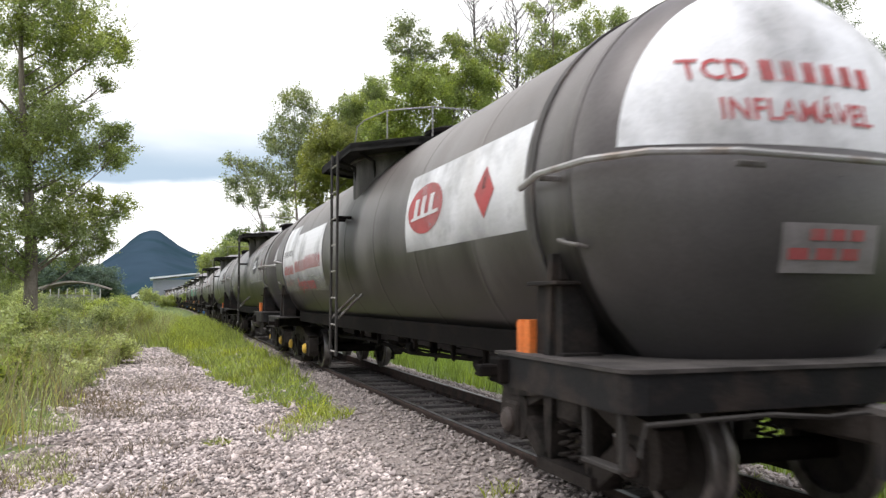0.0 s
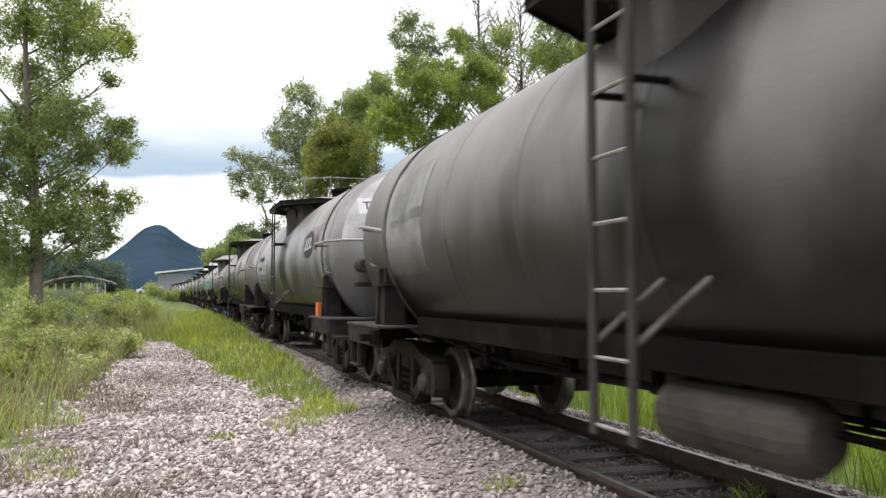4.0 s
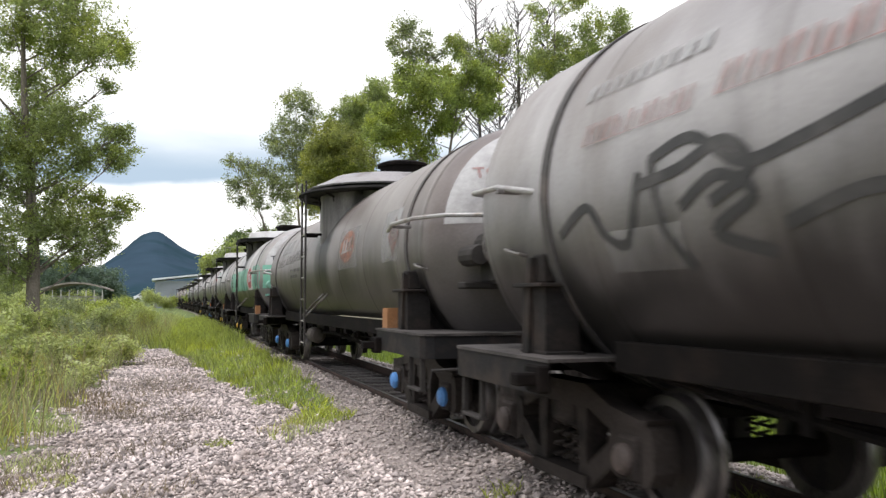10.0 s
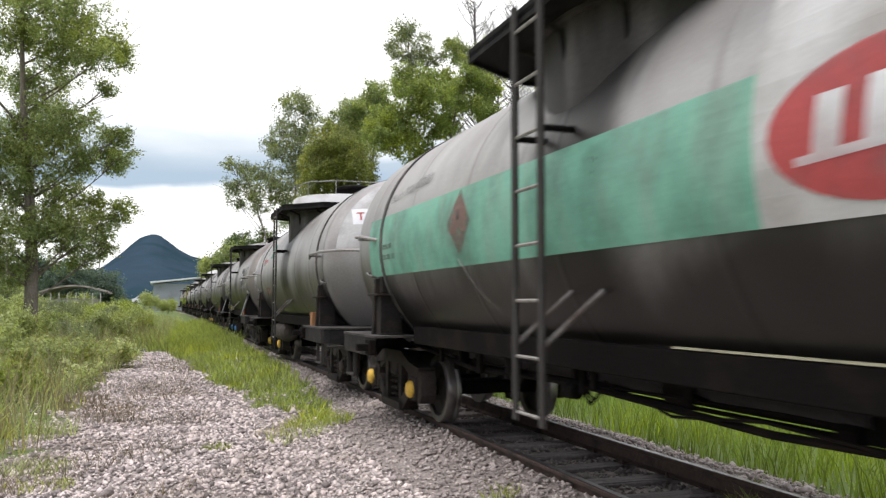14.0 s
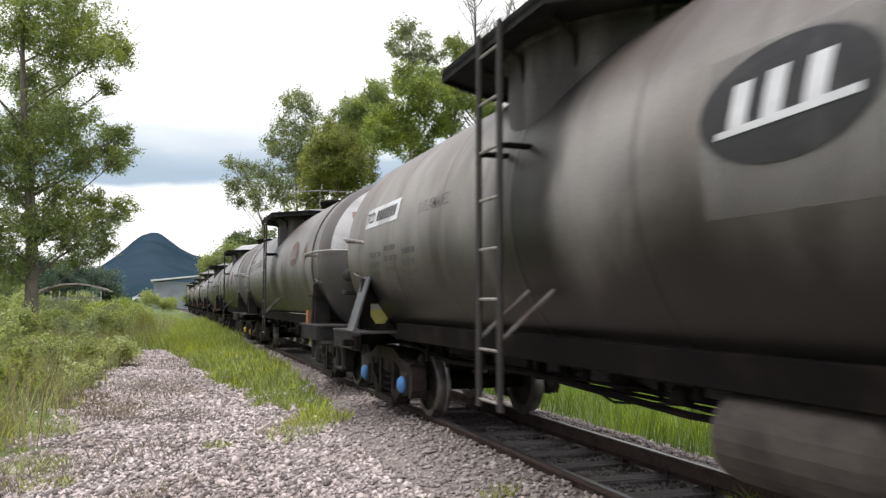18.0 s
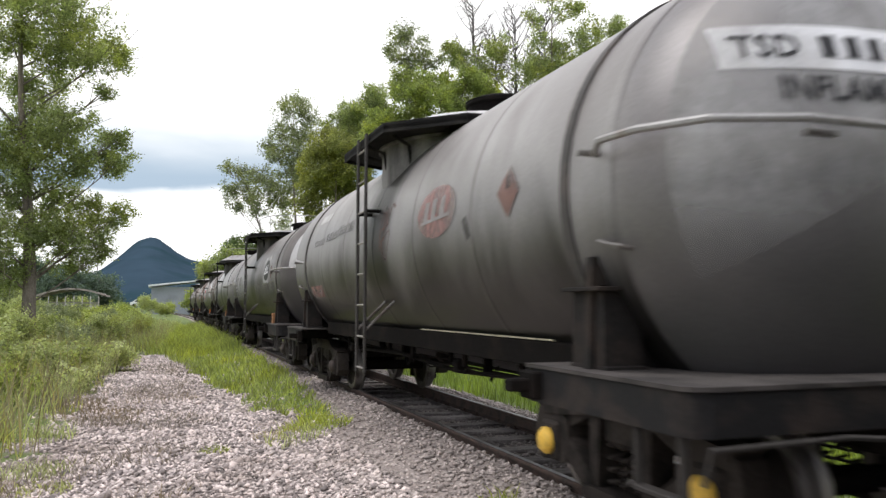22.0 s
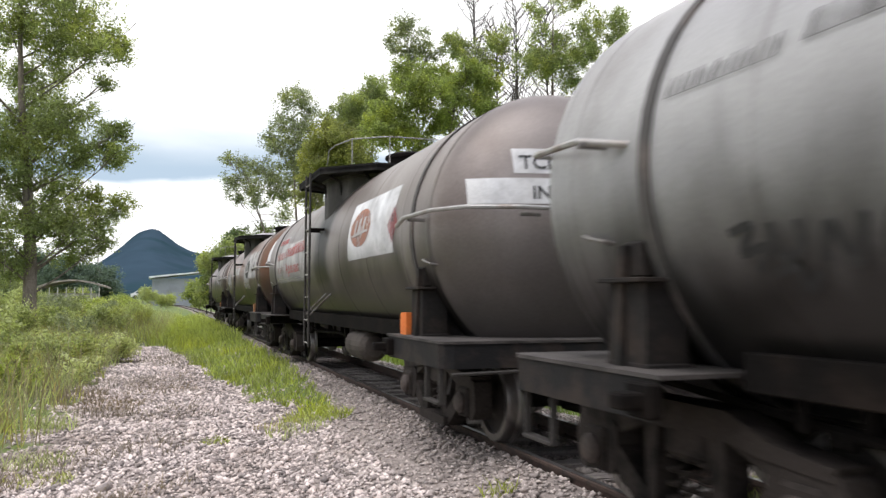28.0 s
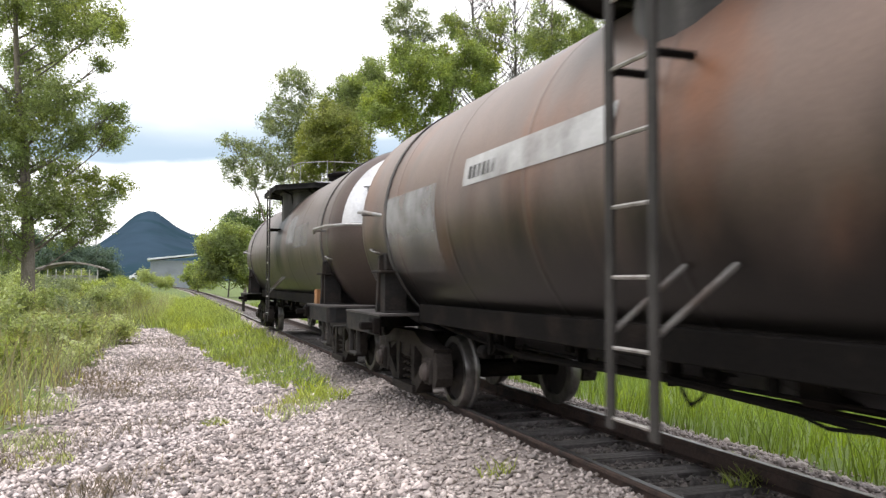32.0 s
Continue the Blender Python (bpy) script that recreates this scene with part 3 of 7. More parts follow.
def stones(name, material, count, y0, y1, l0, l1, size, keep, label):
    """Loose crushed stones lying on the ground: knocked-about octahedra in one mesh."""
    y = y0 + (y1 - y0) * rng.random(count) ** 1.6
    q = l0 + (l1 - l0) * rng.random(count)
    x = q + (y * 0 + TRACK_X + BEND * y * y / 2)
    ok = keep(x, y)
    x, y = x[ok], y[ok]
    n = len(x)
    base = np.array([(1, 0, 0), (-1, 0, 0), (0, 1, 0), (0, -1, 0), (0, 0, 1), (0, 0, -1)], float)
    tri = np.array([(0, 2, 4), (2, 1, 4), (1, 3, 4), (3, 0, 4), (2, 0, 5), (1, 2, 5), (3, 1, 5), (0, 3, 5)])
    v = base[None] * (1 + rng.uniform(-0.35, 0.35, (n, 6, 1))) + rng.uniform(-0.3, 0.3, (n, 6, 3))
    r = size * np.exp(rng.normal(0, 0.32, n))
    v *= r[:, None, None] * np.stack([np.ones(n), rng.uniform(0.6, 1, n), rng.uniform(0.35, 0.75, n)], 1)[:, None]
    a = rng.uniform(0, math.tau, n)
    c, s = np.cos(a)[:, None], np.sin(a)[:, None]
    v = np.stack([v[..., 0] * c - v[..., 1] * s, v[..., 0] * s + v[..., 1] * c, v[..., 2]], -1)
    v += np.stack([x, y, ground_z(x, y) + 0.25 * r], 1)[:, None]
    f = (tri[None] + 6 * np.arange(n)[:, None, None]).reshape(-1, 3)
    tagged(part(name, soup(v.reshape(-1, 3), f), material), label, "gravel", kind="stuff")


def bare(x, y):
    return ~grassy(x, y) | (rng.random(len(x)) < 0.12)


stones("gravel_path", M["stone"], 76000, 2.2, 29, -5.6, -1.5, 0.024, bare, "loose pinkish-grey crushed stone on the path")
stones("track_ballast", M["stone_rail"], 46000, 1.5, 34, -1.9, 2.1, 0.022, lambda x, y: (np.abs(lateral(x, y)) > 0.5) & (~grassy(x, y) | (rng.random(len(x)) < 0.2)), "brownish crushed stone ballast beside the rails")
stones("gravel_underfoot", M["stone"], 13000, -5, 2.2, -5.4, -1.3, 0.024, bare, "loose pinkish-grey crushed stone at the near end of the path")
stones("oily_ballast", M["stone_shaded"], 9000, 1.5, 34, -0.5, 0.5, 0.024, lambda x, y: rng.random(len(x)) < 0.95, "ballast between the rails, darkened for the train's shade")


def blades(name, material, x, y, height, width, lean, label, category="grass"):
    """Grass blades: bent strips of three triangles each, in one mesh."""
    n = len(x)
    h = height * rng.uniform(0.45, 1.15, n)
    a = rng.uniform(0, math.tau, n)
    b = rng.uniform(0, math.tau, n)
    w = width * rng.uniform(0.6, 1.3, n)
    ux, uy = np.cos(a) * w, np.sin(a) * w
    lx, ly = np.cos(b) * lean * h, np.sin(b) * lean * h
    z = ground_z(x, y) - 0.02
    v = np.zeros((n, 5, 3))
    v[:, 0] = np.stack([x - ux, y - uy, z], 1)
    v[:, 1] = np.stack([x + ux, y + uy, z], 1)
    v[:, 2] = np.stack([x - ux * 0.7 + lx * 0.35, y - uy * 0.7 + ly * 0.35, z + 0.6 * h], 1)
    v[:, 3] = np.stack([x + ux * 0.7 + lx * 0.35, y + uy * 0.7 + ly * 0.35, z + 0.6 * h], 1)
    v[:, 4] = np.stack([x + lx, y + ly, z + h], 1)
    f = np.array([(0, 1, 3), (0, 3, 2), (2, 3, 4)])
    f = (f[None] + 5 * np.arange(n)[:, None, None]).reshape(-1, 3)
    return tagged(part(name, soup(v.reshape(-1, 3), f), material), label, category, kind="stuff")


def scatter(count, x0, x1, y0, y1, keep, power=1.6):
    y = y0 + (y1 - y0) * rng.random(count) ** power
    x = x0 + (x1 - x0) * rng.random(count)
    ok = keep(x, y)
    return x[ok], y[ok]


def verge_left(x, y):
    l = lateral(x, y)
    return grassy(x, y) & (l < -0.9) & (l > -4.6 + 0.03 * y)


def meadow_left(x, y):
    return grassy(x, y) & (lateral(x, y) < -4.2 + 0.03 * y)


x, y = scatter(52000, -2, 3.2, 8, 60, lambda x, y: verge_left(x, y) & (wobble(x, y, 2.6, 1.0) + 0.4 * rng.normal(size=len(x)) > -0.45 - 0.03 * y))
blades("verge_grass", M["grass"], x, y, np.where(y < 13, 0.12, np.where(y < 25, 0.19, 0.34)) * (0.6 + 0.8 * rng.random(len(x))), 0.011, 0.6, "short fresh grass on the verge beside the gravel")
x, y = scatter(70000, -14, 2, -4, 70, meadow_left, 1.5)
blades("meadow_grass", M["weed"], x, y, (0.45 + 0.5 * rng.random(len(x))) * np.where(y < 9, 0.45, np.where(y < 16, 0.7, 0.9)) * (0.8 + 0.5 * wobble(x, y, 1.3, 3.0)), 0.01, 0.6, "tall rough grass and weeds")
x, y = scatter(9000, -9, 2, 9, 45, meadow_left)
blades("dry_stalks", M["straw"], x, y, 0.7 + 0.5 * rng.random(len(x)), 0.006, 0.3, "dry brown stalks standing in the meadow")
x, y = scatter(80000, 4.9, 16, 1, 50, lambda x, y: (lateral(x, y) > 1.7))
blades("far_side_grass", M["grass_far"], x, y, 0.28 + 0.2 * rng.random(len(x)), 0.007, 0.4, "lush bright grass beyond the rails")
x, y = scatter(9000, -3, 2, 4, 28, lambda x, y: ~grassy(x, y) & (wobble(x, y, 3.1, 4.0) > 0.55) & (lateral(x, y) < -1.8))
blades("gravel_weeds", M["straw"], x, y, 0.08, 0.003, 0.9, "sparse dry stalks among the stones")


def tuft(cx, cy, r, count, height, material, label):
    a, q = rng.uniform(0, math.tau, count), r * np.sqrt(rng.random(count))
    return blades("grass_tuft", material, cx + q * np.cos(a), cy + q * np.sin(a), height, 0.006, 0.7, label, "grass tuft")


for tx, ty, tr, tc, th, tm in ((0.6, 8.8, 0.16, 130, 0.09, "grass"), (1.75, 9.6, 0.3, 260, 0.13, "grass"), (1.95, 9.1, 0.2, 150, 0.16, "grass"), (-0.9, 7.4, 0.3, 160, 0.1, "weed"), (-0.7, 12.2, 0.6, 400, 0.13, "dead_weed"), (1.4, 9.5, 0.35, 120, 0.1, "straw"), (2.2, 5.0, 0.12, 50, 0.12, "grass"), (3.0, 5.3, 0.12, 60, 0.1, "grass"), (3.75, 4.4, 0.16, 110, 0.16, "grass"), (4.1, 4.9, 0.14, 80, 0.15, "grass"), (-1.6, 19.2, 0.6, 260, 0.55, "straw"), (-1.3, 13.6, 0.6, 420, 0.2, "dead_weed"), (-0.6, 11.4, 0.45, 260, 0.14, "dead_weed"), (-1.65, 14.6, 0.5, 200, 0.35, "weed"), (-1.05, 8.1, 0.35, 200, 0.16, "weed"), (-1.25, 10.2, 0.4, 200, 0.25, "weed"), (1.55, 9.0, 0.4, 160, 0.2, "weed")):
    tuft(tx, ty, tr, tc, th, M[tm], "small clump of " + ("dry stalks" if tm in ("straw", "dead_weed") else "green grass") + " in the stones")



x, y = scatter(16000, -4, 1, 6, 22, lambda x, y: (lateral(x, y) < -3.55 + 0.05 * y + 0.5 * wobble(x, y, 1.7, 5.0)) & (lateral(x, y) > -5.4) & (wobble(x, y, 1.1, 2.0) > 0.0))
blades("dead_weeds", M["dead_weed"], x, y, 0.1 + 0.16 * rng.random(len(x)), 0.004, 0.9, "grey-brown dead weeds and twigs at the gravel's edge")

# ---- trees, shrubs and weeds ----
def foliage(centres, radii, leaf, cover=1.6, squash=0.8, wide=0.5, blobs=22):
    """Leaves in small sprays, gathered in uneven knots round each clump: bent diamonds in one mesh. cover: layers of leaf across a clump."""
    c0, r0 = np.array(centres, float), np.array(radii, float)
    d = rng.normal(size=(len(c0), blobs, 3))
    d /= np.linalg.norm(d, axis=2)[..., None]
    far = rng.uniform(0.1, 1.0, (len(c0), blobs)) ** 0.6 * r0[:, None]
    c = (c0[:, None] + d * far[..., None] * np.array([1.0, 1.0, squash])).reshape(-1, 3)
    r = (r0[:, None] * rng.uniform(0.12, 0.34, (len(c0), blobs))).ravel()
    w = r ** 1.8
    twigs = max(int(cover * 2 * math.pi * (r0 ** 2).sum() / leaf ** 2 / 7), 20)
    k = rng.choice(len(c), twigs, p=w / w.sum())
    t = c[k] + rng.normal(size=(twigs, 3)) * (r[k] * 0.6)[:, None]
    p = np.repeat(t, 7, 0) + rng.normal(size=(twigs * 7, 3)) * leaf * 1.3
    n = len(p)
    a = rng.normal(size=(n, 3))
    a[:, 2] = 0.7 * a[:, 2] - 0.35
    a /= np.linalg.norm(a, axis=1)[:, None]
    b = np.cross(a, rng.normal(size=(n, 3)))
    b /= np.linalg.norm(b, axis=1)[:, None]
    s = leaf * rng.uniform(0.6, 1.3, n)[:, None]
    fold = np.cross(a, b) * s * 0.12
    v = np.stack([p - a * s, p + b * s * wide + fold, p + a * s, p - b * s * wide + fold], 1)
    f = np.array([(0, 1, 2), (0, 2, 3)])[None] + 4 * np.arange(n)[:, None, None]
    return soup(v.reshape(-1, 3), f.reshape(-1, 3))


def tree(name, leaves, label, base, r, clumps, cover):
    """A tapered trunk, limbs to every clump and a crown of sprays; clumps are (x, z, radius) round the trunk's depth."""
    g = random.Random(name + str(base))
    bx, by = base
    bz = float(ground_z(np.array([bx]), np.array([by]))[0])
    thing = tagged(new(name), label, "shrub" if name == "shrub" else "tree")
    thing.matrix_basis = pose(bx, by, bz)
    top = max(clumps, key=lambda c: c[1])
    h = top[1] - bz
    tops = [(top[0] - bx) * 0.75, g.uniform(-0.4, 0.4)]
    def stem(f):
        return Vector((tops[0] * f ** 1.5 + 0.06 * h / 10 * math.sin(f * 7), tops[1] * f, h * 0.96 * f))
    n = 9
    bm = tube(bmesh.new(), [stem(i / n) - Vector((0, 0, 0.3 if i == 0 else 0)) for i in range(n + 1)], [r * (1.25 if i == 0 else 1 - 0.85 * i / n) for i in range(n + 1)], 9)
    part("trunk", mesh_of(bm, True), M["bark"], thing)
    bm = bmesh.new()
    mids, rads = [], []
    for x, z, q in clumps:
        c = Vector((x - bx, g.uniform(-1, 1) * min(q * 2.2, 2.2), z - bz))
        f = max(0.12, min(0.93, (c.z - 0.5 * abs(c.x) - 0.3 * q - 0.35 * abs(c.x)) / (h * 0.96)))
        a = stem(f)
        m = a.lerp(c, 0.5) + Vector((0, 0, -0.03 * (c - a).length))
        rr = max(0.08 * r, 0.016) * (1 + 0.5 * q)
        tube(bm, [a, m, c], [rr * 1.4, rr, rr * 0.4], 5)
        for _ in range(9):
            e = c + Vector((g.gauss(0, 1), g.gauss(0, 1), g.gauss(0.2, 0.8))) * q * 0.8
            tube(bm, [m.lerp(c, g.uniform(0.3, 1)), e], [max(rr * 0.35, 0.012), 0.008], 3)
        mids.append(c)
        rads.append(q)
    part("branching", bm, M["bark"], thing, "forked limbs")
    leaf = 0.047 if by < 32 else 0.085 if by < 70 else 0.13
    tagged(part("crown", foliage(mids, [q * (1.5 if by > 32 else 1.25) for q in rads], leaf, cover * (1.5 if name == "shrub" else 1.1 if by > 32 else 0.8), 0.85, 0.5, 34), M[leaves], thing, "open crown of small leaves"), kind="stuff")
    return thing


tree("broad_leaved_tree", "leaf", "tall broad-leaved tree with a slim brown trunk and open crown", (-4.0, 29), 0.24, [(-4.2, 10.6, 1.13), (-4.9, 12.3, 1.32), (-3.4, 12.3, 1.15), (-2.6, 10.6, 0.87), (-1.6, 10.0, 0.58), (-2.1, 9.3, 0.62), (-1.8, 8.6, 0.31), (-3.3, 9.4, 0.86), (-4.4, 8.9, 0.94), (-4.9, 10.2, 0.75), (-2.9, 6.8, 0.95), (-1.8, 6.7, 0.69), (-1.4, 7.1, 0.31), (-1.5, 6.0, 0.43), (-3.6, 7.3, 0.79), (-4.5, 6.9, 0.84), (-4.0, 5.7, 0.79), (-2.7, 5.9, 0.57), (-4.7, 4.9, 0.83), (-3.3, 4.9, 0.68), (-2.2, 4.7, 0.34), (-1.4, 4.4, 0.46), (-2.0, 3.9, 0.57), (-2.6, 3.5, 0.64), (-3.3, 3.7, 0.75), (-1.9, 3.1, 0.38), (-4.1, 3.8, 0.78), (-4.7, 3.2, 0.83), (-4.6, 2.3, 0.65), (-3.1, 2.9, 0.53), (-2.3, 2.7, 0.27), (-6.1, 9.1, 1.29), (-6.0, 6.3, 1.28), (-5.9, 3.6, 1.09)], 1.9)
tree("gum_tree", "leaf_grey", "slender grey-green gum tree with sparse leaf clumps", (10.3, 62), 0.16, [(9.5, 16.5, 1.08), (10.6, 15.7, 0.66), (8.8, 15.1, 0.66), (9.8, 14.4, 0.96), (10.7, 14.6, 0.54), (7.9, 13.6, 0.59), (9.1, 13.4, 0.78), (10.2, 13.0, 0.9), (8.2, 12.8, 0.53), (9.6, 11.9, 0.84), (10.5, 11.4, 0.84), (10.1, 10.2, 0.84)], 1.1)
tree("gum_tree", "leaf_grey", "grey-green gum tree leaning with thin spreading branches", (9.6, 66), 0.14, [(5.0, 12.8, 0.4), (5.7, 12.4, 0.62), (6.6, 11.8, 0.87), (7.9, 11.9, 0.69), (5.3, 10.8, 0.68), (6.5, 10.5, 0.93), (7.9, 10.4, 0.88), (5.8, 9.6, 0.56), (7.3, 9.3, 0.69), (8.8, 11.0, 0.69), (9.2, 9.6, 0.76), (9.8, 8.5, 0.76)], 0.95)
tree("acacia_tree", "leaf_olive", "dense olive-green tree beside the line", (11.8, 55), 0.2, [(10.5, 12.2, 0.97), (10.0, 11.1, 0.86), (11.6, 12.7, 0.97), (11.0, 11.2, 1.13), (12.4, 11.5, 1.14), (10.5, 9.8, 0.96), (11.9, 9.8, 1.08), (13.2, 10.5, 1.09), (10.3, 8.4, 0.96)], 2.2)
tree("broad_leaved_tree", "leaf", "green broad-leaved tree in the row behind the train", (14.6, 58), 0.2, [(11.9, 14.6, 0.74), (12.9, 15.4, 0.8), (13.9, 16.2, 0.87), (15.0, 17.0, 0.76), (15.7, 17.7, 0.64), (13.6, 14.7, 1.04), (14.8, 15.7, 1.05), (15.7, 16.4, 0.88), (14.5, 13.9, 1.04), (13.1, 13.5, 0.86), (15.7, 14.6, 1.05)], 1.7)
tree("gum_tree", "leaf_grey", "tall gum tree with a round dense top", (16.5, 52), 0.2, [(15.7, 20.5, 0.59), (15.2, 19.5, 0.53), (16.4, 19.9, 0.86), (16.0, 18.7, 0.67), (17.3, 18.9, 0.59), (17.7, 18.3, 0.38), (14.9, 18.6, 0.24), (18.3, 18.7, 0.22), (16.3, 18.0, 0.4)], 1.1)
tree("broad_leaved_tree", "leaf_bright", "bright green broad-leaved tree with a wide crown", (15.9, 46), 0.22, [(13.7, 14.8, 0.7), (14.6, 15.1, 0.71), (15.9, 15.3, 0.67), (16.9, 14.9, 0.62), (17.9, 15.4, 0.6), (19.0, 15.1, 0.83), (19.8, 15.0, 0.54), (13.9, 13.6, 0.94), (15.4, 13.7, 0.95), (16.9, 13.9, 0.91), (18.5, 13.7, 0.87), (12.7, 12.5, 0.83), (14.4, 12.2, 0.84), (16.1, 12.3, 0.85), (17.4, 12.7, 0.67), (12.0, 11.3, 0.74), (13.4, 11.0, 0.79), (15.2, 10.8, 0.8), (19.5, 13.6, 0.63)], 2.0)
tree("broad_leaved_tree", "leaf", "green tree with thin upright branches", (26.6, 50), 0.2, [(18.7, 19.1, 0.44), (19.5, 19.1, 0.68), (18.9, 18.2, 0.47), (20.4, 18.5, 0.79), (21.5, 18.9, 0.8), (22.4, 19.4, 0.54), (21.8, 17.8, 0.69), (25.4, 21.7, 0.44), (24.2, 21.9, 0.33), (24.8, 20.1, 0.54), (26.0, 18.9, 1.15), (25.0, 17.7, 0.87), (26.9, 18.1, 0.93), (27.2, 20.2, 0.72), (28.5, 20.9, 0.83), (26.6, 22.4, 0.55), (27.9, 22.8, 0.56), (28.8, 23.4, 0.34), (29.7, 20.8, 0.73), (31.0, 21.8, 0.68), (32.0, 22.5, 0.45), (32.5, 21.6, 0.28), (31.0, 20.6, 0.62), (29.4, 19.6, 0.78), (28.4, 18.9, 0.78), (26.3, 24.3, 0.66), (27.5, 17.1, 0.94), (23.5, 17.3, 0.81), (32.3, 19.9, 0.85)], 1.25)
tree("broad_leaved_tree", "leaf_dark", "dark tree in the row behind the train", (38.2, 44), 0.2, [(34.8, 17.0, 1.57), (38.7, 19.0, 1.89), (43.2, 20.3, 1.89), (38.5, 14.9, 1.89), (43.6, 15.4, 1.89), (47.4, 18.2, 1.57), (41.9, 11.1, 1.73), (37.0, 10.9, 1.57)], 1.4)
tree("broad_leaved_tree", "leaf", "green tree in the row behind the train", (44.6, 36), 0.22, [(41.4, 12.6, 1.29), (45.2, 14.7, 1.8), (49.1, 13.2, 1.54), (43.0, 9.2, 1.54), (47.8, 8.7, 1.54), (40.3, 8.3, 1.03)], 1.4)
tree("far_tree", "leaf_dark", "dark far tree beyond the bend", (10.7, 105), 0.2, [(9.9, 9.5, 0.9), (8.6, 9.1, 0.6), (11.3, 9.2, 1.05), (12.8, 10.0, 0.9), (10.6, 8.3, 1.05), (8.2, 7.8, 0.75), (6.8, 6.8, 0.75), (5.7, 6.3, 0.6), (9.6, 7.3, 1.05), (7.8, 6.6, 1.05), (12.2, 8.1, 1.05)], 1.6)
tree("shrub", "leaf_bright", "bright green shrub by the line", (4.4, 95), 0.08, [(4.2, 2.4, 0.8), (5.0, 2.2, 0.8), (3.6, 1.6, 0.7), (5.5, 3.0, 0.7), (4.6, 1.4, 0.8)], 1.6)
tree("shrub", "leaf", "dense green shrub beside the rails", (6.4, 78), 0.08, [(4.6, 4.4, 1.12), (5.9, 4.9, 1.34), (7.2, 5.2, 1.23), (4.9, 2.5, 1.12), (6.2, 2.5, 1.34), (7.8, 2.8, 1.34), (8.3, 4.4, 1.12), (4.4, 1.7, 0.78), (8.6, 1.7, 1.0)], 1.6)


def bare_tree(x, y, h, r, seed, label):
    g = random.Random(seed)
    thing = tagged(new("bare_tree"), label, "tree")
    thing.matrix_basis = pose(x, y, 0)
    lean = g.uniform(-0.6, 0.6)
    part("trunk", tube(bmesh.new(), [(0, 0, -0.3), (0.15 + lean * 0.3, 0, h * 0.5), (lean, 0.1, h)], [r, r * 0.75, r * 0.2], 7), M["dead"], thing)
    bm = bmesh.new()
    for k in range(64):
        f = 0.55 + 0.45 * k / 64
        a, ln = g.uniform(0, math.tau), (1.1 - f) * h * 0.17 + 0.5
        p = Vector((lean * f * f, 0.05, h * f))
        d = Vector((math.cos(a), math.sin(a), g.uniform(0.4, 1.5)))
        m = p + d * ln * 0.55
        e = m + (d + Vector((0, 0, 0.7))) * ln * 0.45
        tube(bm, [p, m, e], [0.04, 0.028, 0.012], 4)
        for _ in range(5):
            q = m.lerp(e, g.uniform(-0.6, 1))
            tube(bm, [q, q + Vector((g.gauss(0, 0.4), g.gauss(0, 0.4), g.uniform(0.1, 0.7)))], [0.018, 0.009], 3)
    part("twig_mass", bm, M["dead"], thing, "bare twiggy branches")


bare_tree(21.3, 52, 23.2, 0.17, 3, "dark leafless tree above the green crowns")
bare_tree(24.4, 52, 22.8, 0.13, 9, "thin leafless tree with upright twigs")
bare_tree(23.2, 53, 21.5, 0.11, 17, "thin leafless tree with upright twigs")
bare_tree(27.6, 53, 23.6, 0.12, 21, "thin leafless tree with upright twigs")


def bush(x, y, w, h, cover, material, label, leaf=0.045, name="weed_bush"):
    """A low weedy bush: thin stems and many small leaves."""
    g = random.Random(int(x * 100 + y * 10))
    z = float(ground_z(np.array([x]), np.array([y]))[0])
    thing = tagged(new(name), label, "bush")
    thing.matrix_basis = pose(x, y, z)
    bm = bmesh.new()
    cs, rs = [], []
    for k in range(9):
        a, q = g.uniform(0, math.tau), g.uniform(0.1, 1) * w * 0.6
        c = Vector((math.cos(a) * q, math.sin(a) * q, h * g.uniform(0.35, 0.9)))
        tube(bm, [(c.x * 0.15, c.y * 0.15, -0.03), (c.x * 0.6, c.y * 0.6, c.z * 0.7), tuple(c)], [0.012, 0.008, 0.003], 4)
        cs.append(c)
        rs.append(w * g.uniform(0.22, 0.42))
    part("stem", bm, M["bark"], thing)
    tagged(part("leaves", foliage(cs, rs, leaf, cover, 0.9, 0.38, 12), M[material], thing), kind="stuff")


gb = random.Random(12)
for k in range(26):
    y = 13 + 30 * (k / 26) ** 1.3
    x = TRACK_X - 5.6 - gb.uniform(0, 5.0) + 0.05 * (y - 13)
    h = gb.uniform(0.7, 1.1) + 0.035 * (y - 13)
    bush(x, y, gb.uniform(0.8, 1.4), min(h, 1.15) if x > -0.15 * y else h, 1.1, gb.choice(["weed", "leaf_grey", "weed", "weed_pale"]), "pale green weedy bush in the tall grass")
bush(-1.75, 17.5, 0.9, 0.75, 1.0, "weed", "grey-green weedy bush at the gravel's edge")
bush(-2.2, 13.6, 0.7, 0.6, 1.0, "grass", "green weedy bush at the gravel's edge")
bush(-0.9, 20.5, 0.8, 0.5, 1.0, "weed_pale", "low weedy bush beside the gravel")
bush(-1.3, 15.4, 0.6, 0.5, 0.5, "weed_pale", "sparse weedy bush with bare dark stems")
bush(-6.0, 24.5, 1.7, 2.6, 1.3, "weed_pale", "pale feathery shrub below the tall tree", 0.05)
bush(-4.6, 17.0, 0.9, 1.7, 1.2, "weed_pale", "pale feathery shrub in the tall grass", 0.045)
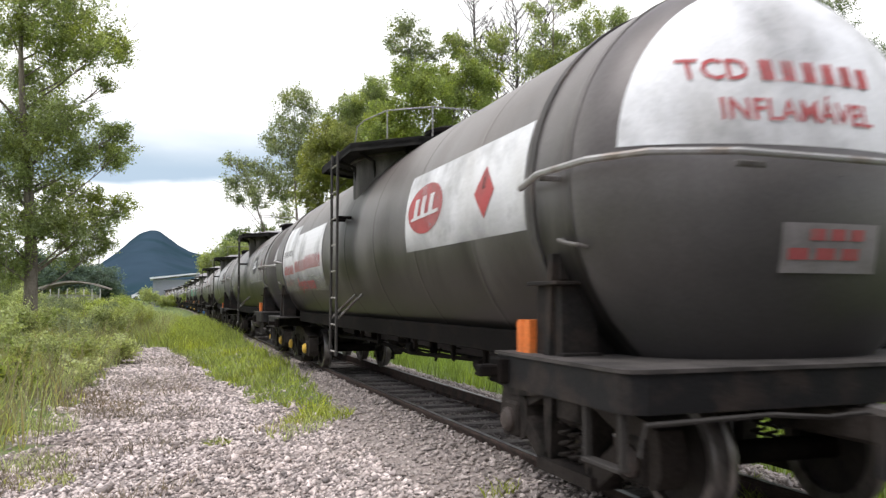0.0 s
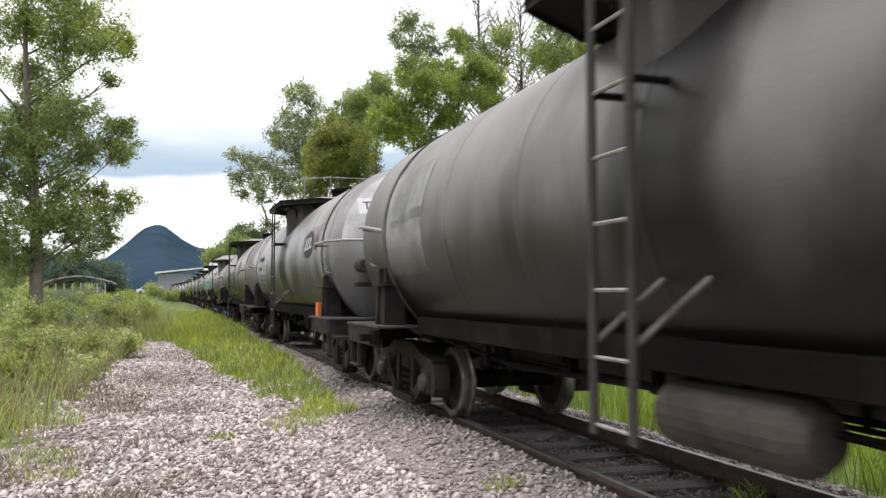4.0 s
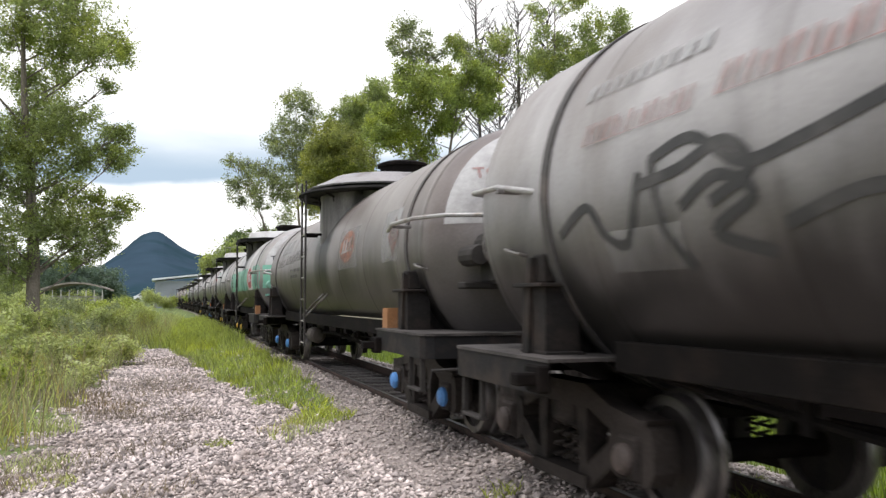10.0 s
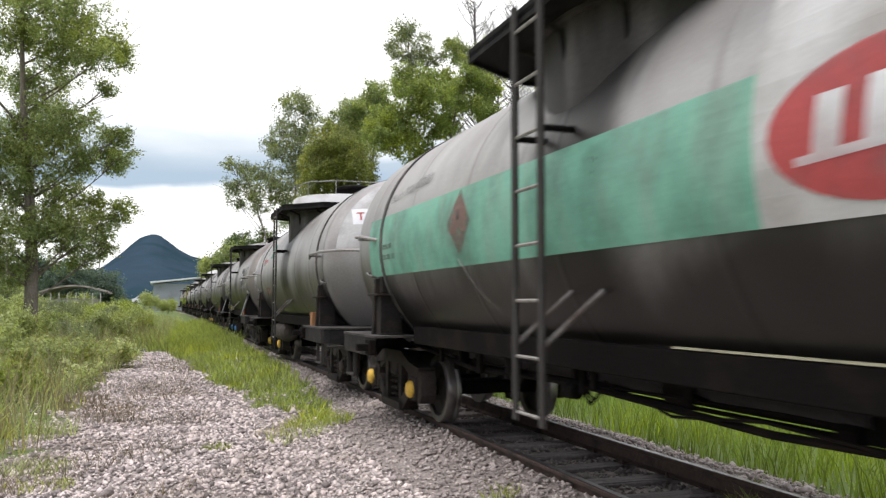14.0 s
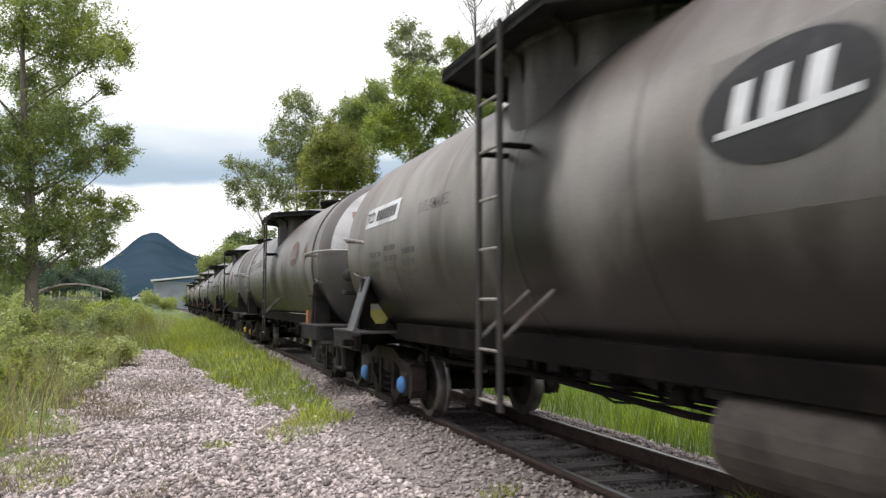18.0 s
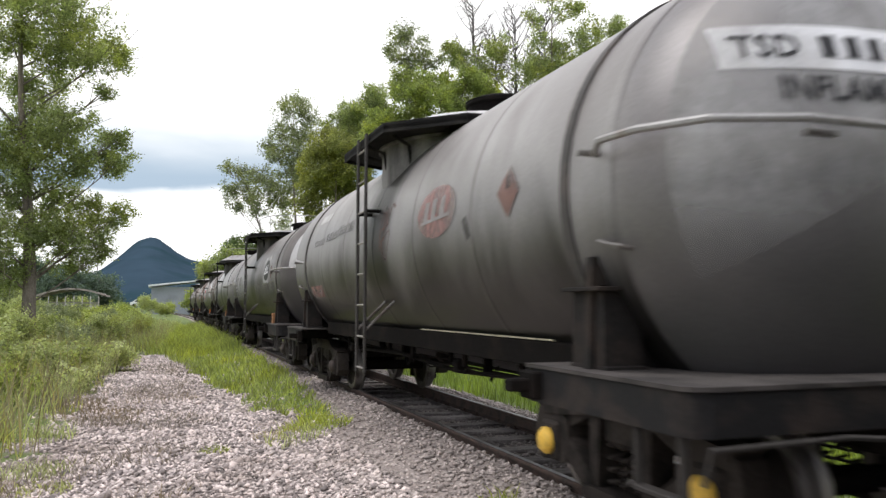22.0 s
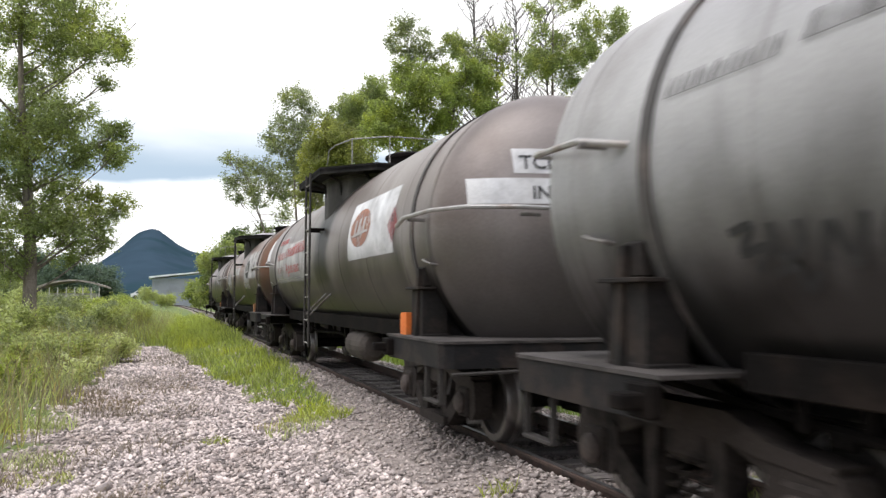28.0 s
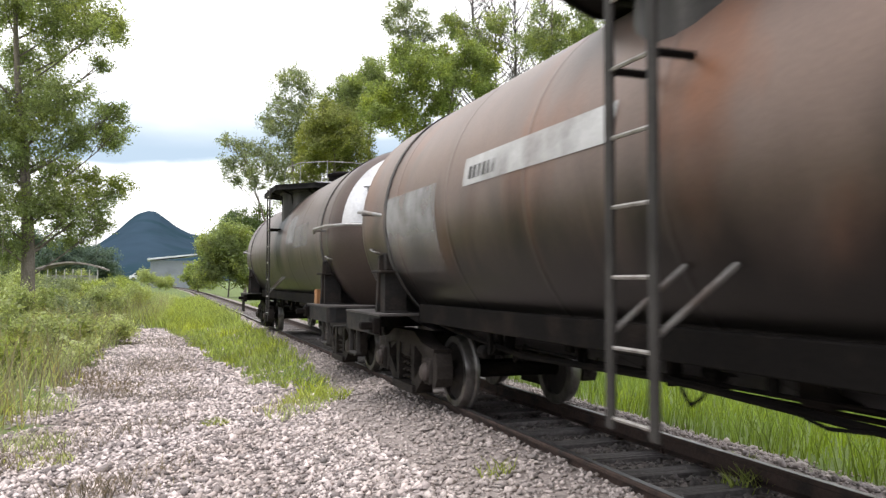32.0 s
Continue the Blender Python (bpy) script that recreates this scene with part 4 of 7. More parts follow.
for k in range(16):
    y = 34 + 3.5 * k
    x = -6.5 - gb.uniform(0, 9) - 0.05 * k
    h = gb.uniform(2.0, 3.0)
    bush(x, y, 2.2, 1.0 if x > -0.15 * y else h, 1.2, gb.choice(["weed", "leaf_grey", "leaf_bright"]), "green shrub in the meadow", 0.09, "shrub")
for k in range(10):
    y = 30 + 6 * k
    bush(-1.0 - gb.uniform(0, 4), y, 1.4, gb.uniform(0.5, 0.85), 1.0, gb.choice(["weed", "leaf_bright", "grass"]), "low green bush in the grass", 0.08)
for k in range(14):
    y = 6 + k * 3.2
    bush(line(y)[0] + 8.5 + gb.uniform(-1, 3), y, 1.5, gb.uniform(1.2, 2.3), 1.2, gb.choice(["leaf_bright", "leaf", "leaf_dark"]), "green shrub in the hedge beyond the rails", 0.09, "shrub")
for k in range(7):
    bush((-2.2, -0.9, 0.3, 1.2, 5.6, 6.6, 7.6)[k], 124 + 2 * (k % 4), 2.0, 2.1, 1.3, gb.choice(["leaf_bright", "weed", "grass"]), "green shrub in front of the far shed", 0.13, "shrub")
for k in range(22):
    bush(13 + gb.uniform(0, 16), 1 + 0.9 * k + gb.uniform(-0.5, 0.5), 2.2, gb.uniform(1.3, 2.0), 1.2, gb.choice(["leaf_bright", "leaf", "weed"]), "green shrub beyond the rails", 0.11, "shrub")


# ---- distance ----
def make_hill():
    n, m = 120, 24
    v = []
    prof_x = [-900, -400, -125, -90, -70, -50, -36, -22, -10, 2, 18, 42, 67, 112, 300, 900]
    prof_z = [10, 35, 62, 90, 104, 116, 122, 125, 124.5, 121, 112, 98, 88, 78, 50, 20]
    for j in range(m):
        d = j / (m - 1)
        for i in range(n):
            x = -900 + 1800 * (i / (n - 1))
            x = x * abs(x / 900) ** 1.2
            z = np.interp(x, prof_x, prof_z)
            bump = 2.2 * noise.noise((x * 0.03, d * 6, 0)) + 0.9 * noise.noise((x * 0.1, d * 9, 3))
            v.append((x * (1 - 0.25 * d), 1500 - 500 * (1 - d), max(z * d ** 0.8 + bump * d, -2) - 0.5))
    idx = np.arange(n * m).reshape(m, n)
    f = np.stack([idx[:-1, :-1], idx[:-1, 1:], idx[1:, 1:], idx[1:, :-1]], -1).reshape(-1, 4)
    me = soup(np.array(v), f)
    me.shade_smooth()
    tagged(part("hill", me, M["forest"]), "wooded hill in the distance, its colour tinted blue for haze", "hill", kind="structure")


make_hill()


def make_clouds():
    """A far curved backdrop of bright overcast with a grey-blue bank of cloud."""
    n, m, rad = 48, 24, 3500
    v = []
    for j in range(m):
        e = radians(-1 + 41 * j / (m - 1))
        for i in range(n):
            a = radians(-75 + 190 * i / (n - 1))
            v.append((rad * math.cos(e) * math.sin(a), rad * math.cos(e) * math.cos(a), rad * math.sin(e)))
    idx = np.arange(n * m).reshape(m, n)
    f = np.stack([idx[:-1, :-1], idx[1:, :-1], idx[1:, 1:], idx[:-1, 1:]], -1).reshape(-1, 4)
    me = soup(np.array(v), f)
    me.shade_smooth()
    mt = bpy.data.materials.new("overcast_cloud")
    mt.use_nodes = True
    nd, l = mt.node_tree.nodes, mt.node_tree.links
    nd.remove(nd["Principled BSDF"])
    co = nd.new("ShaderNodeTexCoord")
    mp = nd.new("ShaderNodeMapping")
    mp.inputs["Scale"].default_value = (1 / 700, 1 / 700, 1 / 210)
    mp.inputs["Location"].default_value = (0.35, 0.0, -2.2)
    l.new(co.outputs["Object"], mp.inputs[0])
    t = nd.new("ShaderNodeTexNoise")
    t.inputs["Scale"].default_value, t.inputs["Detail"].default_value = 1.0, 7
    t.inputs["Roughness"].default_value = 0.45
    l.new(mp.outputs[0], t.inputs["Vector"])
    sep = nd.new("ShaderNodeSeparateXYZ")
    l.new(co.outputs["Object"], sep.inputs[0])
    # the bank lies low over the horizon
    rag = nd.new("ShaderNodeMath")
    rag.operation = "MULTIPLY_ADD"
    rag.inputs[1].default_value = 260
    l.new(t.outputs[0], rag.inputs[0])
    l.new(sep.outputs[2], rag.inputs[2])
    low = nd.new("ShaderNodeMapRange")
    low.interpolation_type = "SMOOTHSTEP"
    low.inputs[1].default_value, low.inputs[2].default_value = 575, 640
    l.new(rag.outputs[0], low.inputs[0])
    high = nd.new("ShaderNodeMapRange")
    high.interpolation_type = "SMOOTHSTEP"
    high.inputs[1].default_value, high.inputs[2].default_value = 1020, 680
    l.new(rag.outputs[0], high.inputs[0])
    mul = nd.new("ShaderNodeMath")
    mul.operation = "MULTIPLY"
    l.new(low.outputs[0], mul.inputs[0])
    l.new(high.outputs[0], mul.inputs[1])
    rg = nd.new("ShaderNodeMapRange")
    rg.inputs[1].default_value, rg.inputs[2].default_value = 0.22, 0.5
    l.new(t.outputs[0], rg.inputs[0])
    mul2 = nd.new("ShaderNodeMath")
    mul2.operation = "MULTIPLY"
    l.new(mul.outputs[0], mul2.inputs[0])
    l.new(rg.outputs[0], mul2.inputs[1])
    mix = nd.new("ShaderNodeMix")
    mix.data_type = "RGBA"
    mix.inputs[6].default_value, mix.inputs[7].default_value = (1.0, 1.0, 1.0, 1), (0.36, 0.45, 0.55, 1)
    l.new(mul2.outputs[0], mix.inputs[0])
    em = nd.new("ShaderNodeEmission")
    em.inputs[1].default_value = 0.78
    l.new(mix.outputs[2], em.inputs[0])
    l.new(em.outputs[0], nd["Material Output"].inputs[0])
    tagged(part("backdrop", me, mt), "bright overcast sky with a grey-blue bank of cloud", "sky", kind="structure")


make_clouds()


def make_buildings():
    shed = tagged(new("long_shed"), "long low shed with a pale sheet roof far off", "shed")
    shed.matrix_basis = pose(-1.3, 168, 1.9)
    part("wall", box(bmesh.new(), 0, 12, 0, 12, -2.5, 3.3), M["shed_wall"], shed)
    part("roof", prism(bmesh.new(), [(-0.6, 3.3), (12.6, 4.9), (12.6, 5.15), (-0.6, 3.65)], "Y", -0.8, 13), M["shed_roof"], shed, "pale sloping sheet roof")
    house = tagged(new("old_house"), "low weathered house with an open porch", "house")
    house.matrix_basis = pose(-8.4, 70, -0.15)
    part("wall", box(bmesh.new(), 0, 3.6, 0, 4, -0.5, 1.75), M["concrete"], house)
    arch = [(-0.5 + 5.0 * k / 10, 1.85 + 0.85 * math.sin(math.pi * (0.12 + 0.76 * k / 10))) for k in range(11)]
    part("roof", prism(bmesh.new(), arch + [(u, v + 0.13) for u, v in reversed(arch)], "Y", -1.4, 4.4), M["tile"], house, "pale weathered arched roof")
    for k in range(8):
        part("porch_post", box(bmesh.new(), -0.3 + 0.6 * k, -0.22 + 0.6 * k, -1.3, -1.22, -0.5, 2.2), M["concrete"], house)
    for k in range(2):
        part("window", box(bmesh.new(), 0.6 + 1.5 * k, 1.4 + 1.5 * k, -0.05, 0.02, 0.6, 1.4), M["glass_dark"], house)
    pole = tagged(new("utility_pole"), "thin grey utility pole far off", "pole")
    pole.matrix_basis = pose(-7.4, 110, 0.5)
    part("shaft", tube(bmesh.new(), [(0, 0, -0.5), (0, 0, 7)], [0.13, 0.09], 8), M["concrete"], pole)
    part("crossarm", box(bmesh.new(), -0.7, 0.7, -0.06, 0.06, 6.3, 6.45), M["bark"], pole)
    car = tagged(new("parked_car"), "white car parked beyond the grass", "car")
    car.matrix_basis = pose(-2.7, 150, 1.15)
    part("body", prism(bmesh.new(), [(-1.9, 0.3), (1.9, 0.3), (1.95, 0.75), (1.2, 0.9), (0.6, 1.4), (-0.8, 1.42), (-1.5, 0.95), (-1.95, 0.85)], "Y", -0.8, 0.8), M["car_white"], car)
    part("side_window", prism(bmesh.new(), [(-1.2, 0.95), (0.95, 0.92), (0.5, 1.3), (-0.75, 1.32)], "Y", -0.82, -0.79), M["glass_dark"], car)
    for u in (-1.2, 1.2):
        part("wheel", lathe(bmesh.new(), [(0.31, -0.1), (0.31, 0.1)], 16, "Y", (u, -0.75, 0.31)), M["rubber"], car)


make_buildings()

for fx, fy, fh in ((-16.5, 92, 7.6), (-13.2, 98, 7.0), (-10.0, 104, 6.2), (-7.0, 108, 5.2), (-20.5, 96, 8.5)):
    tree("far_tree", "leaf_haze", "far tree behind the meadow, blue-green haze put into its leaf colour", (fx, fy), 0.16, [(fx + 1.3 * math.cos(2.4 * k), fh * (0.35 + 0.55 * k / 7), 1.3 - 0.06 * k) for k in range(8)], 1.3)

# ---- tank wagons: local x to the right, y away along the line, z from the rail tops; y = 0 at the ladder ----
R, ZC = 1.22, 1.83  # tank radius and height of its axis; one wagon is slimmer
R0, Z0 = 1.27, 1.87  # first tank size; lettering is placed from it to fit the camera's view
HEAD, END = 0.68, 0.42  # depth of the rounded ends; straight tank past the straps
REAR = 0.9  # the rear ends are flatter and start further out
SHARED = {}


def shared(key, build, smooth=False):
    if (key, R) not in SHARED:
        SHARED[key, R] = mesh_of(build(), smooth)
    return SHARED[key, R]


def shell_mesh(hb, hr):
    prof = []
    lo, hi = -hb - END, hr + REAR
    for y0 in [lo] + [SEAM * k for k in range(-5, 6) if lo + 0.1 < SEAM * k < hi - 0.1] + [hi]:
        for d, q in ((-0.05, 0), (-0.02, 0), (-0.006, 0.003), (0.006, 0.003), (0.02, 0), (0.05, 0)):
            prof.append((R + q, y0 + d))
    return lathe(bmesh.new(), prof, 56, "Y", (0, 0, ZC), False)


def head_depth(r):
    """How far the dished end stands out at radius r."""
    q = min(r / R, 1.0)
    return HEAD * math.sqrt(1 - q * q)


def head_mesh():
    prof = [(R * math.sin(radians(a)), -HEAD * math.cos(radians(a))) for a in (0.2, 8, 16, 24, 32, 40, 47, 54, 60, 66, 72, 78, 84, 90)]
    return lathe(bmesh.new(), prof, 56, "Y", (0, 0, ZC), False)


def rear_head_mesh():
    prof = [(R * q, -0.3 * (1 - q ** 2.6) ** 0.62) for q in (0.004, 0.15, 0.3, 0.45, 0.6, 0.7, 0.8, 0.87, 0.93, 0.965, 0.985, 0.996, 1.0)]
    return lathe(bmesh.new(), prof, 56, "Y", (0, 0, ZC), False)


def ring_mesh():
    return lathe(bmesh.new(), [(R - 0.005, -0.04), (R + 0.014, -0.04), (R + 0.014, 0.04), (R - 0.005, 0.04)], 56, "Y", (0, 0, ZC), False)


def saddle_mesh():
    """Cradle between deck and tank."""
    pts = [(-1.26, 0.88), (1.26, 0.88), (1.23, 1.48)]
    for k in range(15):
        a = radians(-18 - 144 * k / 14)
        pts.append(((R + 0.012) * math.cos(a), ZC + (R + 0.012) * math.sin(a)))
    pts.append((-1.23, 1.48))
    return prism(bmesh.new(), pts, "Y", -0.03, 0.03)


def saddle_post_mesh():
    """Channel post beside the cradle, with a foot and a top pad against the tank."""
    out = [(-0.02, -0.16), (0.2, -0.16), (0.2, -0.14), (0.0, -0.14), (0.0, 0.14), (0.2, 0.14), (0.2, 0.16), (-0.02, 0.16)]
    bm = bmesh.new()
    rings = []
    for z, k in ((0.905, 1.12), (0.92, 1.12), (0.925, 1.0), (1.1, 1.0), (1.3, 0.94)):
        rings.append([bm.verts.new((u * k, v * k, z)) for u, v in out])
    for a, b in zip(rings, rings[1:]):
        for n in range(8):
            bm.faces.new((a[n], a[(n + 1) % 8], b[(n + 1) % 8], b[n]))
    bm.faces.new(rings[0][::-1])
    bm.faces.new(rings[-1])
    box(bm, -0.07, 0.2, -0.19, 0.19, 1.302, 1.325, 0.004)
    box(bm, 0.01, 0.17, -0.08, 0.08, 1.327, 1.5, 0.01)
    bmesh.ops.recalc_face_normals(bm, faces=bm.faces)
    return bm


def cut_lever_mesh():
    """Uncoupling lever: a bent bar along the deck's edge."""
    return tube(bmesh.new(), [(-1.3, 0.02, 0.52), (-1.28, 0.0, 0.66), (-0.6, -0.02, 0.68), (-0.3, -0.06, 0.66), (-0.12, -0.2, 0.7)], 0.014, 6)


def hose_mesh():
    pts = [(0.3, -0.02 - 0.5 * f, 0.62 - 0.34 * math.sin(math.pi * min(f * 0.85, 1.0)) ) for f in [k / 9 for k in range(10)]]
    return tube(bmesh.new(), pts, 0.026, 7)


def corner_pocket_mesh():
    bm = box(bmesh.new(), -0.16, 0.02, -0.05, 0.05, 0.76, 0.83, 0.01)
    return box(bm, -0.05, 0.02, -0.09, 0.09, 0.72, 0.87, 0.01)


def grab_mesh():
    return tube(bmesh.new(), [(0, -0.1, 0), (-0.05, -0.1, 0.01), (-0.06, 0.02, 0.03), (-0.06, 0.1, 0.05), (0, 0.11, 0.05)], 0.012, 6)


def deck_mesh():
    """End platform: plate with a deep rounded edge; the end faces -y."""
    out = [(-1.36, 0.82), (-1.36, -0.58), (-1.33, -0.64), (-1.26, -0.67), (1.26, -0.67), (1.33, -0.64), (1.36, -0.58), (1.36, 0.82)]
    return prism(bmesh.new(), out, "Z", 0.885, 0.905)


def stirrup_mesh():
    """Foot step: two hangers and a tread of flat bar."""
    bm = bmesh.new()
    for y in (-0.16, 0.16):
        box(bm, -0.03, 0.01, y - 0.012, y + 0.012, 0.445, 0.74, 0.003)
    return box(bm, -0.045, 0.02, -0.172, 0.172, 0.43, 0.452, 0.004)


def apron_mesh():
    out = [(-1.35, 0.8), (-1.35, -0.58), (-1.32, -0.63), (-1.25, -0.66), (1.25, -0.66), (1.32, -0.63), (1.35, -0.58), (1.35, 0.8)]
    inn = [(u * 0.985, v + 0.012 * (1 if v < 0 else -1)) for u, v in out]
    bm = bmesh.new()
    o = [[bm.verts.new((u, v, z)) for u, v in out] for z in (0.70, 0.883)]
    i = [[bm.verts.new((u, v, z)) for u, v in inn] for z in (0.70, 0.883)]
    for k in range(len(out) - 1):
        bm.faces.new((o[0][k], o[0][k + 1], o[1][k + 1], o[1][k]))
        bm.faces.new((i[0][k], i[1][k], i[1][k + 1], i[0][k + 1]))
        bm.faces.new((o[0][k], i[0][k], i[0][k + 1], o[0][k + 1]))
    bmesh.ops.recalc_face_normals(bm, faces=bm.faces)
    return bm


def platform_mesh(kind):
    bm = bmesh.new()
    if kind == "round":
        return lathe(bm, [(0.75, 0.03), (1.42, -0.02), (1.44, -0.05), (1.42, -0.07), (0.75, -0.03)], 32, "Z", (0, 0, 0), False)
    out = [(-0.75, 1.38), (-1.34, 1.0), (-1.34, -0.72), (-0.72, -1.38), (0.72, -1.38), (1.34, -0.72), (1.34, 1.0), (0.75, 1.38)]
    prism(bm, out, "Z", -0.02, 0.02)
    bmesh.ops.recalc_face_normals(bm, faces=bm.faces)
    return bm


def rim_mesh():
    out = [(-0.75, 1.38), (-1.34, 1.0), (-1.34, -0.72), (-0.72, -1.38), (0.72, -1.38), (1.34, -0.72), (1.34, 1.0), (0.75, 1.38)]
    bm = bmesh.new()
    a = [bm.verts.new((u * k, v * k, z)) for k in (1.0, 0.985) for u, v in out for z in (-0.05, 0.045)]
    n = len(out)
    for i in range(n):
        j = (i + 1) % n
        bm.faces.new((a[2 * i], a[2 * j], a[2 * j + 1], a[2 * i + 1]))
        bm.faces.new((a[2 * n + 2 * i], a[2 * n + 2 * j], a[2 * n + 2 * j + 1], a[2 * n + 2 * i + 1]))
        bm.faces.new((a[2 * i], a[2 * j], a[2 * n + 2 * j], a[2 * n + 2 * i]))
        bm.faces.new((a[2 * i + 1], a[2 * j + 1], a[2 * n + 2 * j + 1], a[2 * n + 2 * i + 1]))
    bmesh.ops.recalc_face_normals(bm, faces=bm.faces)
    return bm


def stile_mesh():
    return box(bmesh.new(), -0.012, 0.012, -0.03, 0.03, 0.55, 3.0, 0.004)


def rung_mesh():
    return tube(bmesh.new(), [(0, -0.17, 0), (0, 0.17, 0)], 0.011, 6)


def side_frame_mesh():
    """Cast bogie side: a deep arched beam on two rounded boxes, slanting legs to a spring seat, open windows between."""
    bm = bmesh.new()
    top = [(-0.98, 0.5), (-0.92, 0.56), (-0.62, 0.6), (-0.34, 0.7), (0.34, 0.7), (0.62, 0.6), (0.92, 0.56), (0.98, 0.5), (0.95, 0.44), (0.6, 0.46), (0.33, 0.56), (-0.33, 0.56), (-0.6, 0.46), (-0.95, 0.44)]
    prism(bm, top, "X", -0.065, 0.065)
    prism(bm, [(u, v + (0.012 if v > 0.5 else 0.075)) for u, v in top], "X", -0.09, 0.09)
    for s in (1, -1):
        prism(bm, [(s * u, v) for u, v in ((1.03, 0.42), (1.0, 0.53), (0.92, 0.56), (0.66, 0.56), (0.59, 0.5), (0.57, 0.34), (0.62, 0.24), (0.7, 0.21), (0.72, 0.36), (0.76, 0.47), (0.85, 0.47), (0.9, 0.36), (0.91, 0.21), (0.98, 0.22), (1.03, 0.3))], "X", -0.08, 0.08)
        prism(bm, [(s * u, v) for u, v in ((0.66, 0.3), (0.58, 0.4), (0.27, 0.19), (0.27, 0.09), (0.36, 0.09))], "X", -0.075, 0.075)
        prism(bm, [(s * 0.2, 0.58), (s * 0.32, 0.58), (s * 0.31, 0.14), (s * 0.23, 0.14)], "X", -0.075, 0.075)
    prism(bm, [(-0.36, 0.08), (0.36, 0.08), (0.36, 0.16), (-0.36, 0.16)], "X", -0.11, 0.11)
    return bm


def axle_box_mesh():
    bm = box(bmesh.new(), -0.09, 0.06, -0.11, 0.11, -0.12, 0.13, 0.02)
    return bm


def cap_mesh():
    return lathe(bmesh.new(), [(0.088, 0), (0.088, -0.03), (0.064, -0.055), (0.02, -0.062)], 16, "X")


def spring_mesh():
    bm = bmesh.new()
    pts = [(0.045 * math.cos(k * math.tau / 10), 0.045 * math.sin(k * math.tau / 10), 0.17 + 0.36 * k / 50) for k in range(51)]
    return tube(bm, pts, 0.013, 5)


def axle_mesh():
    return lathe(bmesh.new(), [(0.05, -0.8), (0.06, -0.66), (0.085, -0.58), (0.07, -0.45), (0.07, 0.45), (0.085, 0.58), (0.06, 0.66), (0.05, 0.8)], 14, "X")


def disc_mesh():
    """Wheel web, outer face at -x."""
    return lathe(bmesh.new(), [(0.09, -0.07), (0.12, -0.03), (0.19, 0.0), (0.286, -0.02), (0.286, 0.03), (0.19, 0.03), (0.1, 0.05)], 28, "X")


def tread_mesh():
    return lathe(bmesh.new(), [(0.28, -0.06), (0.335, -0.06), (0.343, -0.05), (0.347, 0.03), (0.374, 0.045), (0.368, 0.07), (0.28, 0.07), (0.28, -0.06)], 40, "X", (0, 0, 0), False)


def coupler_mesh():
    bm = box(bmesh.new(), -0.08, 0.08, -0.55, 0.5, 0.52, 0.68, 0.02)
    box(bm, -0.17, 0.17, -0.72, -0.48, 0.46, 0.74, 0.05)
    return bm


def barrel_mesh():
    return lathe(bmesh.new(), [(0.02, -0.5), (0.12, -0.49), (0.175, -0.42), (0.18, -0.38), (0.18, 0.38), (0.175, 0.42), (0.12, 0.49), (0.02, 0.5)], 20, "Y")


def wheel_ring_mesh():
    bm = bmesh.new()
    n = 24
    tube(bm, [(0.22 * math.cos(k * math.tau / n), 0, 0.22 * math.sin(k * math.tau / n)) for k in range(n)], 0.012, 6, True)
    for k in range(5):
        a = k * math.tau / 5 + 0.3
        tube(bm, [(0, 0.02, 0), (0.22 * math.cos(a), 0, 0.22 * math.sin(a))], 0.009, 5)
    return lathe(bm, [(0.045, -0.03), (0.045, 0.06)], 12, "Y")


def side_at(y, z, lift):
    """Near-side tank point for (y, z), shifted to fit the camera's view, lifted off the shell."""
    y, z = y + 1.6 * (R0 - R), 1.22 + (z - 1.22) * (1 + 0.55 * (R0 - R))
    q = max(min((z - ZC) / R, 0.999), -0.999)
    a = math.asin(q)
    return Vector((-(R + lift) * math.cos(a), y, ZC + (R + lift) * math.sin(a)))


def head_at(x, z, lift, y_end, s):
    x, z = x * R / R0, ZC + (z - Z0) * R / R0 + 0.05
    r = min(math.hypot(x, z - ZC), R * 0.998)
    slope = (head_depth(r + 0.004) - head_depth(r - 0.004)) / 0.008 if r > 0.01 else 0
    k = 1 / math.hypot(1, slope)
    ux, uz = (x / r, (z - ZC) / r) if r > 0.01 else (0, 0)
    out = -slope * k * lift
    return Vector((x + ux * out, y_end + s * (head_depth(r) + k * lift), z + uz * out))


def warp(shape, put):
    """A bmesh from flat (u, v) faces laid on a curved surface by put(u, v)."""
    bm = bmesh.new()
    for face in shape:
        vs = [bm.verts.new(put(u, v)) for u, v in face]
        try:
            bm.faces.new(vs)
        except ValueError:
            pass
    bmesh.ops.remove_doubles(bm, verts=bm.verts, dist=0.0005)
    return bm


def f_quad(p00, p10, p11, p01, n=6, m=10):
    """A four-sided flat patch as a grid of faces."""
    def at(i, j):
        u, v = i / n, j / m
        return tuple((1 - v) * ((1 - u) * p00[k] + u * p10[k]) + v * ((1 - u) * p01[k] + u * p11[k]) for k in (0, 1))
    return [(at(i, j), at(i + 1, j), at(i + 1, j + 1), at(i, j + 1)) for i in range(n) for j in range(m)]


def f_rect(y0, y1, z0, z1, n=6, m=10):
    return f_quad((y0, z0), (y1, z0), (y1, z1), (y0, z1), n, m)


def f_ellipse(cy, cz, ry, rz, n=28, rings=4):
    out = []
    for k in range(n):
        a, b = k * math.tau / n, (k + 1) * math.tau / n
        for i in range(rings):
            p, q = i / rings, (i + 1) / rings
            c = [(cy + ry * r * math.cos(t), cz + rz * r * math.sin(t)) for r, t in ((p, a), (q, a), (q, b), (p, b))]
            out.append(c if i else c[1:])
    return out


